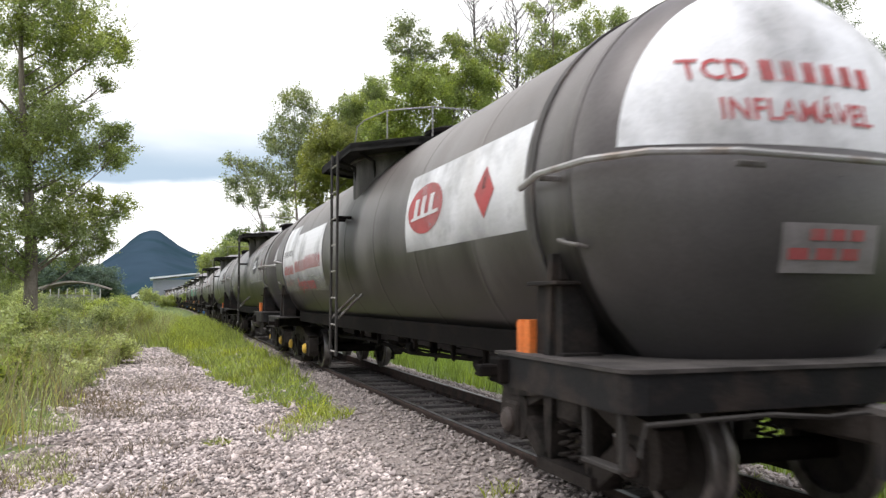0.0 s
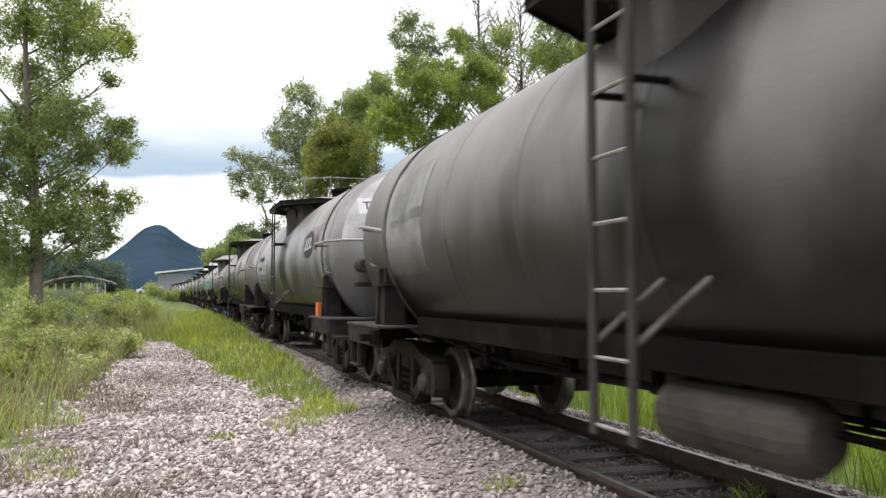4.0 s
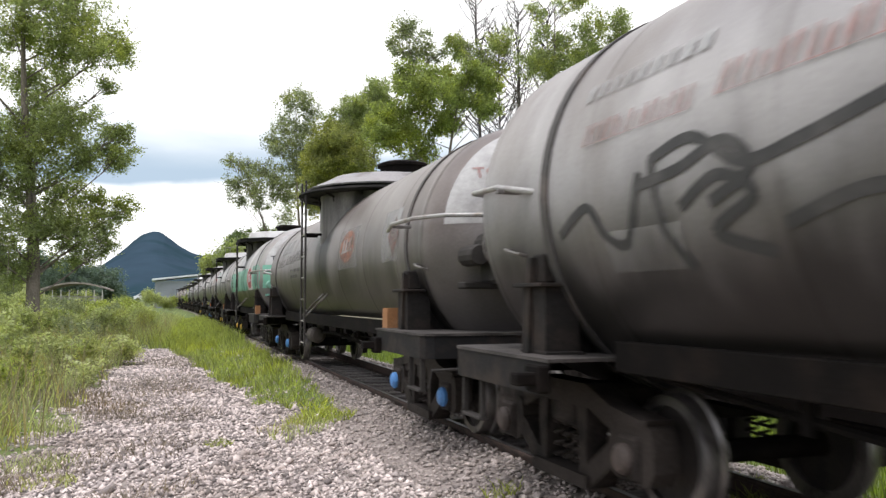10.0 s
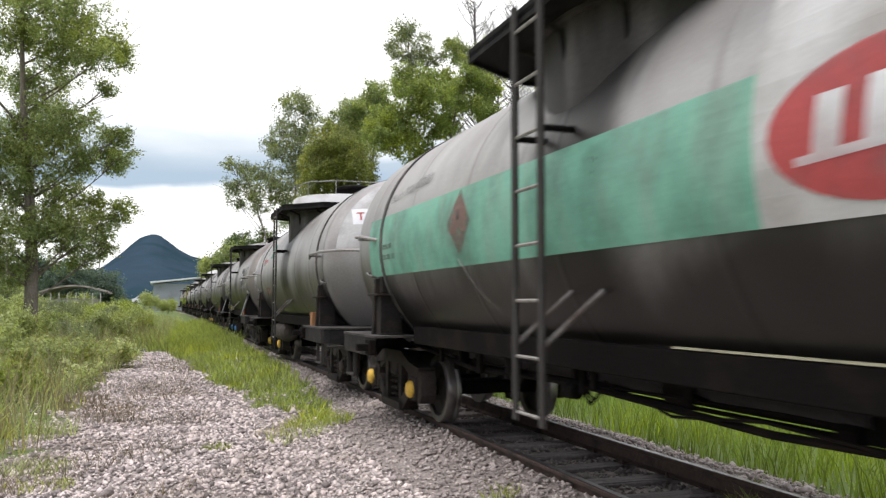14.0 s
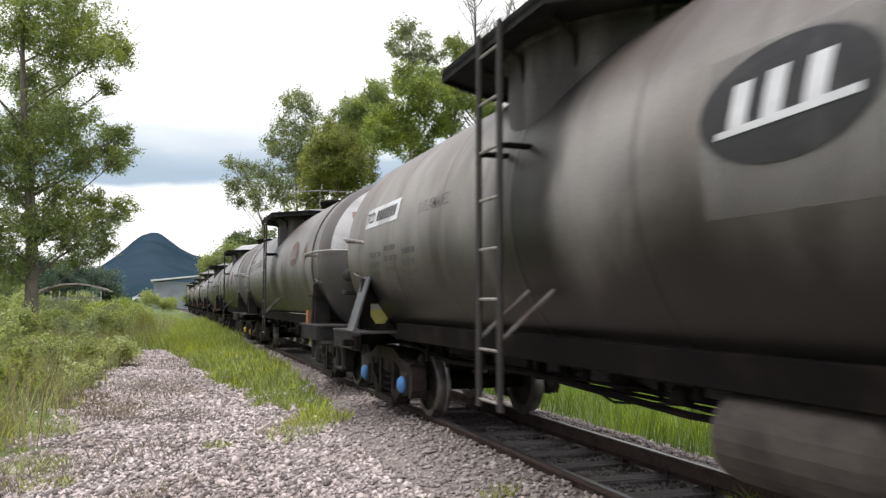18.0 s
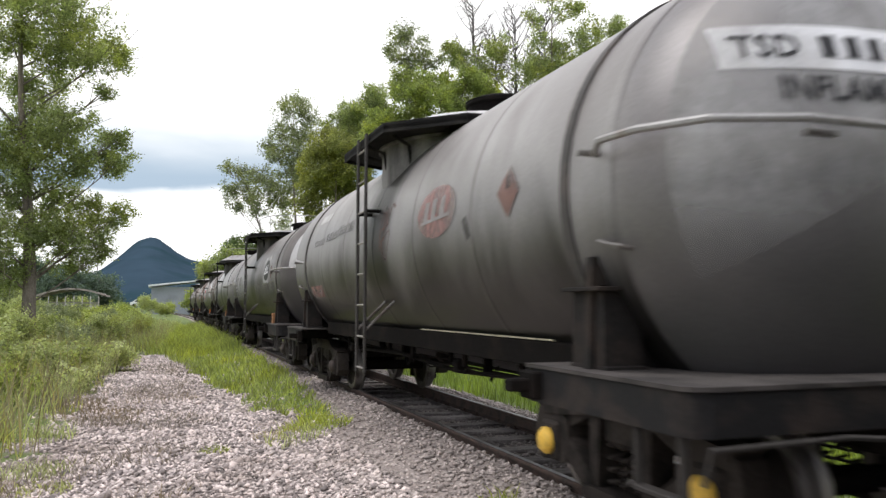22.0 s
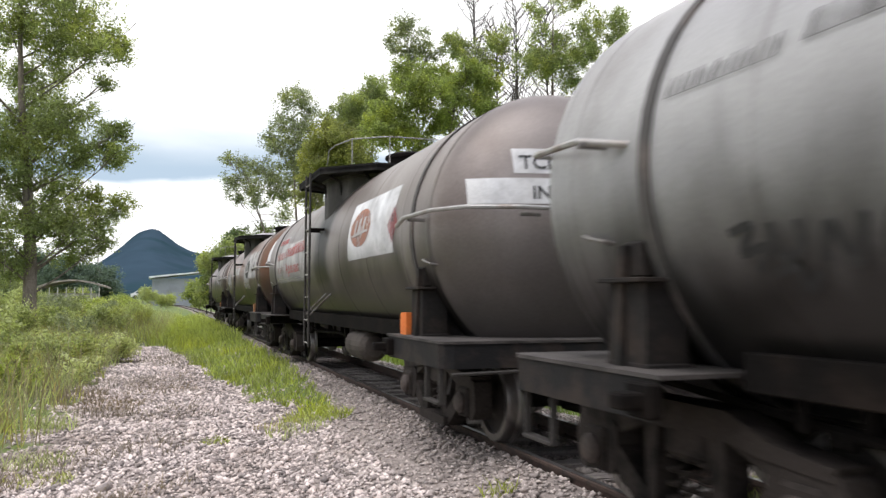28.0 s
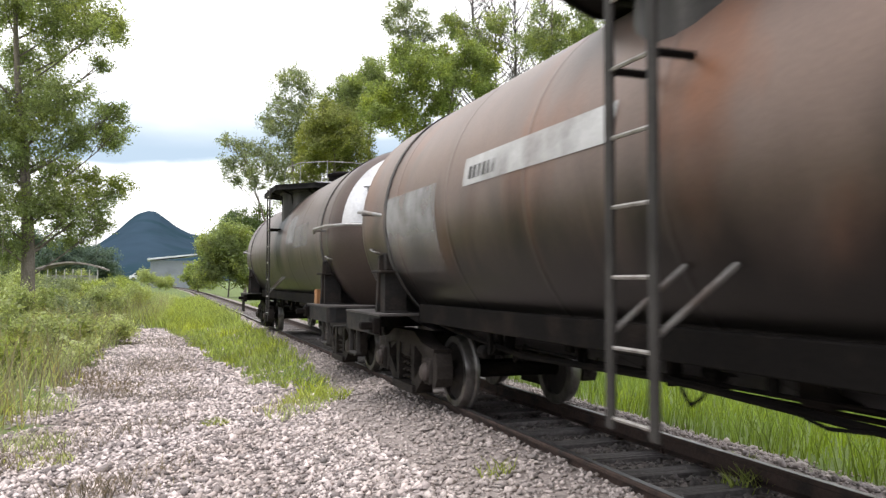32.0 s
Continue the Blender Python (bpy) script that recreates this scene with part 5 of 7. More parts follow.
def f_diamond(cy, cz, r):
    return f_quad((cy - r, cz), (cy, cz - r), (cy + r, cz), (cy, cz + r), 5, 5)


LETTERS = {}


def f_text(words, y, z, size, flip=True, slant=0.0, stretch=1.0):
    """Lettering from the built-in font as flat faces; flip: it reads towards -y on the near side."""
    if words not in LETTERS:
        cu = bpy.data.curves.new("lettering", "FONT")
        cu.body, cu.resolution_u, cu.offset = words, 2, 0.014
        ob = bpy.data.objects.new("lettering", cu)
        scene.collection.objects.link(ob)
        bpy.context.view_layer.update()
        me = bpy.data.meshes.new_from_object(ob)
        LETTERS[words] = ([tuple(v.co[:2]) for v in me.vertices], [tuple(p.vertices) for p in me.polygons])
        bpy.data.objects.remove(ob)
        bpy.data.meshes.remove(me)
    vs, fs = LETTERS[words]
    k = -1 if flip else 1
    return [[(y + k * size * stretch * (vs[i][0] + slant * vs[i][1]), z + size * vs[i][1]) for i in f] for f in fs]


def f_stroke(points, w):
    """A brush stroke along (y, z) points."""
    out = []
    for k, ((a, b), (c, d)) in enumerate(zip(points, points[1:])):
        n = math.hypot(c - a, d - b) or 1
        u, v = -(d - b) / n * w / 2, (c - a) / n * w / 2
        e = 0.15 * w / n
        a, b, c, d = a - (c - a) * e, b - (d - b) * e, c + (c - a) * e, d + (d - b) * e
        out += f_quad((a - u, b - v), (c - u, d - v), (c + u, d + v), (a + u, b + v), 3, 1)
    return out


def f_bars(y, z, length, height, n, flip=True, gap=0.3, slant=0.0):
    """A word that cannot be read: plain bars of its size."""
    out, k, w = [], -1 if flip else 1, length / n
    e = z + 0.03 * height
    for i in range(n):
        a, b, c = y + k * i * w, y + k * (i + 1 - gap) * w, y + k * (i + 1) * w
        d = k * slant * height
        out += f_quad((a, e), (b, e), (b + d, z + height), (a + d, z + height), 1, 3)
        out += f_quad((a, z), (b, z), (b, e), (a, e), 1, 1)
        if i < n - 1:
            out += f_quad((b, z), (c, z), (c, e), (b, e), 1, 1)
    return out


def f_name(y, z, length, height, n, slant, seed):
    """A name that is not lettered: plain upright bars of its size on one line."""
    g = random.Random(seed)
    out, w, e = [], length / n / 2, 0.05 * height
    for i in range(2 * n):
        a = y - i * w
        k = g.uniform(0.42, 0.62) * (0.8 if i % 2 else 1.0)
        h = height * g.choice((1.0, 1.0, 0.97, 0.8))
        b, c, d = a - k * w, a - w, -slant * h
        out += f_quad((a, z + e), (b, z + e), (b + d, z + h), (a + d, z + h), 1, 3)
        out += f_quad((a, z), (b, z), (b, z + e), (a, z + e), 1, 1)
        if i < 2 * n - 1:
            out += f_quad((b, z), (c, z), (c, z + e), (b, z + e), 1, 1)
    return out


def logo_faces(cy, cz, ry, rz):
    """White slanted strokes on the oval badge, a plain mark."""
    out = []
    w = ry * 0.22
    for d, up in ((0.6, 0.45), (0.2, 0.5), (-0.25, 0.5)):
        a = cy + d * ry
        out += f_quad((a, cz - 0.3 * rz), (a - w, cz - 0.3 * rz), (a - w - 0.06 * ry, cz + up * rz), (a - 0.06 * ry, cz + up * rz), 2, 3)
    out += f_quad((cy + 0.75 * ry, cz - 0.42 * rz), (cy - 0.8 * ry, cz - 0.3 * rz), (cy - 0.8 * ry, cz - 0.16 * rz), (cy + 0.75 * ry, cz - 0.3 * rz), 6, 2)
    return out


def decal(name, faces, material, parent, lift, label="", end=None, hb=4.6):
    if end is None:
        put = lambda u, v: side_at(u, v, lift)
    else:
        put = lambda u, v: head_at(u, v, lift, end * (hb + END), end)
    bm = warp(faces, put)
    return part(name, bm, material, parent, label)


def cap_faces(z0, rim=0.89):
    """The upper part of a round end above height z0, in rings and spokes."""
    out, h0 = [], z0 - Z0
    radii = [rim * f for f in (0.0, 0.25, 0.45, 0.6, 0.72, 0.8, 0.86, 0.91, 0.945, 0.97, 1.0)]
    a0 = math.asin(h0 / R0 / rim)
    n = 40
    for i in range(n):
        t = [a0 + (math.pi - 2 * a0) * (i + k) / n for k in (0, 1)]
        for p, q in zip(radii, radii[1:]):
            c = []
            for f, a in ((p, t[0]), (q, t[0]), (q, t[1]), (p, t[1])):
                z = max(f * R0 * math.sin(a), h0) if f * R0 * math.sin(a) > h0 else h0
                c.append((f * R0 * math.cos(a), Z0 + z))
            out.append(c)
    return out


SPIN = []
WHEEL = 0.347  # wheel radius at the tread


def wagon(spec):
    """One tank wagon with its parts; spec holds what sets it apart."""
    car = tagged(new("tank_wagon"), spec["label"], "tank wagon", "wagons of the train")
    paint, hb = spec["paint"], spec["hb"]
    hr = hb + spec.get("rear", 0.0)
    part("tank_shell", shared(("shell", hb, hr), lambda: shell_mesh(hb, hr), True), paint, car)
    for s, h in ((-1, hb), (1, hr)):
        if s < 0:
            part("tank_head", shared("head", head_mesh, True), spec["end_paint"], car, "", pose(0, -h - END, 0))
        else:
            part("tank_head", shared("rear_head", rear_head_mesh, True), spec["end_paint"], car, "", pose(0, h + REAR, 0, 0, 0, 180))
        if spec.get("straps", True):
            part("strap", shared("ring", ring_mesh, True), M["band"], car, "steel strap round the tank", pose(0, s * h, 0))
        part("saddle", shared("saddle", saddle_mesh), M["saddle_steel"], car, "", pose(0, s * (h + 0.2), 0))
        for side in (-1, 1):
            if spec.get("straps", True):
                part("saddle_post", shared("saddle_post", saddle_post_mesh), M["saddle_steel"], car, "dark channel post beside the tank", pose(side * 1.2, s * (h + 0.16), 0, 0, 0, 0 if side < 0 else 180))
            part("corner_pocket", shared("pocket", corner_pocket_mesh), M["steel_dark"], car, "", pose(side * 1.36, s * (h - 0.2), 0, 0, 0, 0 if side < 0 else 180))
        part("cut_lever", shared("cut_lever", cut_lever_mesh), M["steel_mid"], car, "bent uncoupling lever under the deck", pose(0, s * (h + 1.2), 0, 0, 0, 0 if s < 0 else 180))
        part("brake_hose", shared("hose", hose_mesh), M["rubber"], car, "black rubber brake hose", pose(0, s * (h + 1.15), 0, 0, 0, 0 if s < 0 else 180))
        if not spec.get("straps", True):
            for side in (-1, 1):
                part("sloped_plate", shared("sloped_plate", lambda: prism(bmesh.new(), [(-1.375, 0.906), (-1.36, 0.93), (-1.185, 1.5), (-1.165, 1.5), (-1.335, 0.93), (-1.2, 0.915), (-1.2, 0.906)], "Y", -0.16, 0.16)), M["plate_sloped"], car, "sloping worn plate beside the tank", pose(0, s * (h + 0.16), 0, 0, 0, 0 if side < 0 else 180))
            if s > 0:
                sign = part("shield_plate", shared("shield", lambda: prism(bmesh.new(), [(-0.11, 1.2), (0.11, 1.2), (0.11, 1.07), (0.05, 0.98), (-0.05, 0.98), (-0.11, 1.07)], "Y", -0.008, 0.0)), M["shield_yellow"], car, "small yellow and white shield plate", pose(-1.02, h + 0.166, 0))
                part("shield_top", shared("shield_top", lambda: box(bmesh.new(), -0.105, 0.105, -0.011, -0.008, 1.14, 1.195)), M["white_solid"], sign, "white top of the plate")
        turn = pose(0, s * (h + 0.52 - (spec.get("deck_in", 0.0) if s < 0 else 0.0)), spec.get("deck_z", 0.0) if s < 0 else 0.0, 0, 0, 0 if s < 0 else 180)
        deck = part("end_deck", shared("deck", deck_mesh), spec.get("deck", M["deck"]), car, "worn steel end deck", turn)
        part("deck_apron", shared("apron", apron_mesh), M["deck_side"], deck, "dark deep edge of the deck")
        for side in (-1, 1):
            part("stirrup_step", shared("stirrup", stirrup_mesh), M["steel_mid"], deck, "bent flat-bar foot step under the deck corner", pose(side * 1.31, -0.4, 0))
        part("coupler", shared("coupler", coupler_mesh), M["bogie"], car, "", pose(0, s * (h + 1.1), 0, 0, 0, 0 if s < 0 else 180))
        at = s * (h + (spec.get("front_bogie", -0.42) if s < 0 else spec.get("rear_bogie", 0.5)))
        bogie = part("bogie", shared("bolster", lambda: box(bmesh.new(), -0.85, 0.85, -0.17, 0.17, 0.42, 0.68, 0.03)), M["bogie"], car, "two-axle bogie of dusty cast iron", pose(0, at, 0))
        for side in (-1, 1):
            part("side_frame", shared("side_frame", side_frame_mesh), M["bogie"], bogie, "", pose(side * 0.78, 0, 0))
            for u in (-0.13, 0, 0.13):
                part("coil_spring", shared("spring", spring_mesh), M["bogie"], bogie, "", pose(side * 0.78, u, 0))
            for u in (-0.8, 0.8):
                part("axle_box", shared("axle_box", axle_box_mesh), M["bogie"], bogie, "", pose(side * 0.8, u, WHEEL, 0, 0, 0 if side < 0 else 180))
                part("axle_cap", shared("cap", cap_mesh), spec["cap"] if s > 0 else spec["cap_front"], bogie, spec["cap_label"] if s > 0 else spec["front_label"], pose(side * 0.885, u, WHEEL, 0, 0, 0 if side < 0 else 180))
            part("brake_beam", shared("beam", lambda: tube(bmesh.new(), [(-0.62, 0, 0.3), (0.62, 0, 0.3)], 0.03, 6)), M["steel_dark"], bogie, "", pose(0, side * 0.38, 0))
        for u in (-0.8, 0.8):
            ws = part("wheelset", shared("axle", axle_mesh), M["steel_dark"], car, "axle with two cast wheels", pose(0, at + u, WHEEL))
            SPIN.append((ws, at + u))
            for side in (-1, 1):
                part("tyre", shared("tread", tread_mesh, True), M["tyre"], ws, "polished steel tyre with its flange", pose(side * 0.55, 0, 0, 0, 0, 0 if side < 0 else 180))
                part("wheel", shared("disc", disc_mesh, True), M["wheel"], ws, "", pose(side * 0.55, 0, 0, 0, 0, 0 if side < 0 else 180))
        lead = spec.get("bar_in", 0.0)
        bar = [(-1.32, lead, 1.88), (-1.38, 0.35 + 0.5 * lead, 1.91), (-1.3, 0.74, 1.93), (-1.1, 1.0, 1.94), (-0.7, 1.16, 1.94), (0.7, 1.16, 1.94), (1.1, 1.0, 1.94), (1.3, 0.74, 1.93), (1.38, 0.35 + 0.5 * lead, 1.91), (1.32, lead, 1.88)]
        if s > 0:
            bar = [(-1.2, 0.16, 2.03), (-1.35, 0.4, 2.08), (-1.22, 1.12, 2.14), (-0.8, 1.2, 2.14), (0.8, 1.2, 2.14), (1.22, 1.12, 2.14), (1.35, 0.4, 2.08), (1.2, 0.16, 2.03)]
        lift = spec.get("bar_front", 0.0) if s < 0 else spec.get("bar_rear", -0.15)
        bar = [(u, s * (h + v), w + lift) for u, v, w in bar]
        grip = part("handrail", shared(("bar", s, h, lead, lift), lambda: tube(bmesh.new(), bar, 0.02, 8)), spec.get("bar", M["pipe"]), car, "bent pipe handrail round the tank end")
        part("grab_handle", shared("grab", grab_mesh), M["pipe_dull"], car, "small bent grab handle on the tank", pose(-0.06 - math.sqrt(R * R - (ZC - 1.5) ** 2) + 0.065, s * (h + 0.45), 1.5))
        for px, py in ((-1.3, s * (h + 0.35)), (-0.6, s * (h + 1.11)), (0.6, s * (h + 1.11)), (1.3, s * (h + 0.35))):
            part("bracket", shared("bracket", lambda: box(bmesh.new(), -0.075, 0.1, -0.012, 0.012, -0.025, 0.006, 0.004)), M["pipe_dull"], grip, "", pose(px, py, lift + (1.9 if s < 0 else 2.06 if abs(px) > 1 else 2.12)))
    for side in (-1, 1):
        part("side_sill", shared(("sill", hb, hr), lambda: box(bmesh.new(), -0.04, 0.04, 0.35 - hb, hr - 0.35, 0.83, 1.0, 0.008)), M["steel_dark"], car, "", pose(side * 0.94, 0, 0))
    # strip added to paint the thin line of light below the tank
    if spec.get("light_line"):
        part("sill_edge", shared(("light_line", hb), lambda: box(bmesh.new(), -0.012, 0.012, 0.7 - hb, -0.8, 1.006, 1.016)), M["light_line_paint"], car, "thin pale strip added for a line of light along the sill", pose(-0.97, 0, 0))
    part("centre_sill", shared(("centre", hb, hr), lambda: box(bmesh.new(), -0.2, 0.2, -0.7 - hb, 0.7 + hr, 0.6, 0.86, 0.01)), M["steel_dark"], car)
    for k, (x0, z0) in enumerate(((-0.75, 0.7), (0.85, 0.72))):
        part("brake_pipe", shared(("pipe", k), lambda: tube(bmesh.new(), [(x0, -4.2, z0 + 0.1), (x0, -3.0, z0), (x0, -1.2, z0 - 0.06), (x0, 0.6, z0), (x0, 2.4, z0 - 0.04), (x0, 4.2, z0 + 0.1)], 0.022, 6)), M["steel_dark"], car)
    gear = shared(("gear", len(SPIN) % 3), lambda: gear_mesh(5 + len(SPIN) % 3))
    part("brake_gear", gear, M["steel_dark"], car, "brake levers and rods below the frame")
    if spec.get("barrel"):
        y, r, ln = spec["barrel"]
        part("air_reservoir", shared(("barrel", r, ln), lambda: scaled(barrel_mesh(), r / 0.18, ln, r / 0.18)), M["reservoir"], car, "dusty air reservoir slung under the frame", pose(-0.82, y, 0.63))
        part("reservoir_hanger", shared("hanger", lambda: box(bmesh.new(), -0.03, 0.03, -0.03, 0.03, 0.5, 0.9, 0.006)), M["steel_dark"], car, "", pose(-0.82, y + 0.32 * ln, 0.1))
    # ladder
    ladder = part("ladder", shared("stile", stile_mesh), spec.get("ladder", M["steel_mid"]), car, "side ladder of flat steel", pose(-1.37, -0.17, 0))
    part("stile", shared("stile", stile_mesh), spec.get("ladder", M["steel_mid"]), ladder, "", pose(0, 0.34, 0))
    for k in range(8):
        part("rung", shared("rung", rung_mesh), M["rung"], ladder, "bare steel rung", pose(0, 0.17, 0.6 + 0.32 * k))
    for u in (0, 0.34):
        part("brace", shared("brace", lambda: tube(bmesh.new(), [(0, 0, 0.98), (0.3, -0.2, 1.32)], 0.014, 6)), M["pipe_dull"], ladder, "", pose(0, u, 0))
        part("stay", shared("stay", lambda: tube(bmesh.new(), [(0, 0, 2.2), (0.24, 0, 2.2)], 0.02, 6)), M["steel_dark"], ladder, "", pose(0, u, 0))
    # dome and platform
    kind, dz = spec.get("dome", "low"), spec.get("dome_drop", 0.0)
    roof = spec.get("roof", M["black"])
    pz = 2.95 - dz
    part("dome", shared(("dome", dz), lambda: lathe(bmesh.new(), [(1.1, 1.95), (1.1, pz - 0.05), (1.14, pz - 0.045), (1.14, pz - 0.022), (0.3, pz - 0.022)], 48, "Z"), True), spec.get("wall", M["soot"]), car, "broad round dome wall streaked with spilt oil", pose(0, 0.05, 0))
    lids = {"low": [(1.04, 0.02), (1.04, 0.05), (0.97, 0.1), (0.7, 0.17), (0.3, 0.2), (0.02, 0.205)], "drum": [(1.1, 0.02), (1.08, 0.05), (1.02, 0.24), (0.98, 0.27), (0.5, 0.31), (0.02, 0.32)], "hat": [(1.3, 0.03), (1.31, 0.05), (1.2, 0.1), (0.95, 0.22), (0.9, 0.25), (0.4, 0.3), (0.02, 0.31)], "cap": [(1.1, 0.02), (1.1, 0.05), (1.02, 0.14), (0.8, 0.26), (0.4, 0.32), (0.02, 0.33)]}
    part("dome_lid", shared(("lid", kind), lambda: lathe(bmesh.new(), lids[kind], 48, "Z"), True), spec.get("dome_mat", M["lid"]), car, "weathered pale lid on the dome", pose(0, 0.05, pz))
    if kind == "hat":
        plat = part("platform", shared("round_platform", lambda: platform_mesh("round")), roof, car, "dark round walkway below the dome's lid", pose(0, 0.05, pz))
    else:
        plat = part("platform", shared("octagon", lambda: platform_mesh("low")), roof, car, "dark eight-sided walkway round the dome", pose(0, 0, pz))
        part("rim", shared("rim", rim_mesh), roof, plat)
    for k in range(7):
        a = radians(100 + 160 * k / 6)
        part("bracket", shared("strut", lambda: tube(bmesh.new(), [(-0.2, 0, -0.03), (0.0, 0, -0.1), (0.05, 0, -0.34)], 0.02, 5)), M["black"], plat, "", pose(1.12 * math.cos(a), 0.05 + 1.12 * math.sin(a), 0, 0, 0, math.degrees(a) + 180))
    part("hatch", shared("hatch", lambda: lathe(bmesh.new(), [(0.36, 0), (0.36, 0.1), (0.4, 0.11), (0.4, 0.15), (0.3, 0.19), (0.02, 0.2)], 24, "Z")), M["steel_dark"], car, "round filling hatch", pose(0.1, -0.3, pz + {"low": 0.19, "drum": 0.3, "hat": 0.29, "cap": 0.31}[kind]))
    if spec.get("hoop", True):
        z = 3.46
        hoop = [(-0.98, 0.62, z - 0.2), (-1.0, 0.4, z - 0.02), (-0.98, 0.1, z), (-0.85, -0.5, z), (-0.4, -0.85, z), (0.4, -0.85, z), (0.85, -0.5, z), (0.98, 0.1, z), (1.0, 0.4, z - 0.02), (0.98, 0.62, z - 0.2)]
        rail = part("guard_rail", shared(("hoop", kind), lambda: tube(bmesh.new(), hoop, 0.009, 6)), M["pipe"], car, "thin bent guard rail above the dome")
        for px, py in ((-0.85, -0.5), (-0.4, -0.85), (0.4, -0.85), (0.85, -0.5)):
            part("rail_post", shared("post", lambda: tube(bmesh.new(), [(0, 0, 2.98), (0, 0, 3.46)], 0.008, 6)), M["pipe"], rail, "", pose(px, py, 0))
    if spec.get("blocks", True):
        for k in range(2):
            part("wooden_block", shared("block", lambda: prism(bmesh.new(), [(-0.036, 0.905), (0.036, 0.905), (0.038, 1.08), (0.015, 1.1), (-0.036, 1.1)], "X", -0.055, 0.055)), spec.get("block", M["block"]), car, "painted wooden wedge block on the deck", pose(-1.22, -hb + 0.12 - 0.085 * k + spec.get("block_y", 0), spec.get("deck_z", 0.0), 0, 0, 6 * k))
    if spec.get("valve"):
        hx = spec.get("valve_x", -0.72)
        vb = part("hand_brake", shared("hb", lambda: gear_box_mesh()), spec.get("valve_mat", M["steel_mid"]), car, "hand-brake gear box on the tank end", pose(hx, -hb - 1.12, 1.62))
        part("hand_wheel", shared("hw", wheel_ring_mesh), spec.get("valve_mat", M["pipe_dull"]), vb, "spoked hand wheel", pose(0.06, -0.2, 0.06))
    if spec.get("dress"):
        spec["dress"](car, hb)
    return car


def scaled(bm, x, y, z):
    for v in bm.verts:
        v.co = Vector((v.co.x * x, v.co.y * y, v.co.z * z))
    return bm


def gear_box_mesh():
    """Round-backed gear case with a shaft and a foot."""
    bm = lathe(bmesh.new(), [(0.02, -0.13), (0.12, -0.12), (0.14, -0.08), (0.14, 0.2), (0.1, 0.24)], 16, "Y", (0.05, 0, 0.06))
    box(bm, -0.02, 0.14, -0.1, 0.24, -0.26, 0.0, 0.03)
    lathe(bm, [(0.08, -0.1), (0.09, -0.06), (0.09, 0.2)], 12, "Y", (-0.14, 0.02, -0.02))
    tube(bm, [(0.06, -0.22, 0.06), (0.06, 0.1, 0.06)], 0.025, 8)
    box(bm, -0.24, 0.2, 0.02, 0.2, -0.3, -0.24, 0.012)
    return bm


def gear_mesh(seed=5):
    """Small levers, hangers, valves, hoses and rods below the frame."""
    bm = bmesh.new()
    g = random.Random(seed)
    box(bm, -0.6, -0.35, -0.35, -0.12, 0.66, 0.82, 0.03)
    lathe(bm, [(0.02, -0.2), (0.09, -0.19), (0.1, 0.16), (0.02, 0.18)], 14, "Y", (-0.3, 0.9, 0.68))
    for k in range(11):
        y = -3.4 + 0.66 * k + g.uniform(-0.25, 0.25)
        x = g.uniform(-0.88, -0.55)
        d = g.uniform(0.0, 0.1)
        box(bm, x - 0.02, x + 0.02, y - g.uniform(0.015, 0.05), y + g.uniform(0.015, 0.05), 0.74 - d, 0.86, 0.006)
        if k % 3 == 0:
            lathe(bm, [(0.02, -0.07), (0.05, -0.06), (0.055, 0.05), (0.02, 0.06)], 10, "Y", (x, y + 0.12, 0.75 - d))
        if k % 2 == 1:
            r = g.uniform(0.04, 0.09)
            n = 7
            tube(bm, [(x, y + r * 2.2 * (j / n - 0.5) * (1 + 0.3 * g.random()), 0.72 - r * math.sin(math.pi * j / n)) for j in range(n + 1)], 0.009, 5)
    tube(bm, [(-0.3, -3.6, 0.6), (-0.2, -1.0, 0.58), (-0.3, 3.4, 0.6)], 0.016, 6)
    tube(bm, [(-0.62, -3.4, 0.68), (-0.6, -1.1, 0.71), (-0.66, 1.2, 0.69), (-0.6, 3.2, 0.71)], 0.011, 6)
    tube(bm, [(-0.8, -3.0, 0.72), (-0.78, -2.0, 0.66), (-0.8, -1.2, 0.7), (-0.78, -0.5, 0.63), (-0.75, -0.2, 0.68)], 0.009, 5)
    for y, r in ((-1.9, 0.07), (0.45, 0.1), (1.5, 0.06), (2.6, 0.08)):
        tube(bm, [(-0.7, y - 1.6 * r, 0.74), (-0.72, y - r, 0.7 - 0.6 * r), (-0.72, y, 0.68 - r), (-0.7, y + r, 0.7 - 0.5 * r), (-0.68, y + 1.5 * r, 0.76)], 0.011, 5)
        box(bm, -0.74, -0.66, y + 1.4 * r, y + 2.0 * r, 0.66, 0.8, 0.01)
    return bm


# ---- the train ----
def paint_of(k, base, stain, amount, mud_shade_amount=0.95, end=1.35, dusty=0.4):
    return tank_paint("tank_coat_" + k, base, stain, amount, mud_shade_amount=mud_shade_amount, dusty=dusty), tank_paint("end_coat_" + k, [end * c for c in base], [end * c for c in stain], amount, spill=False, mud_shade_amount=mud_shade_amount, dusty=0.5 * dusty)


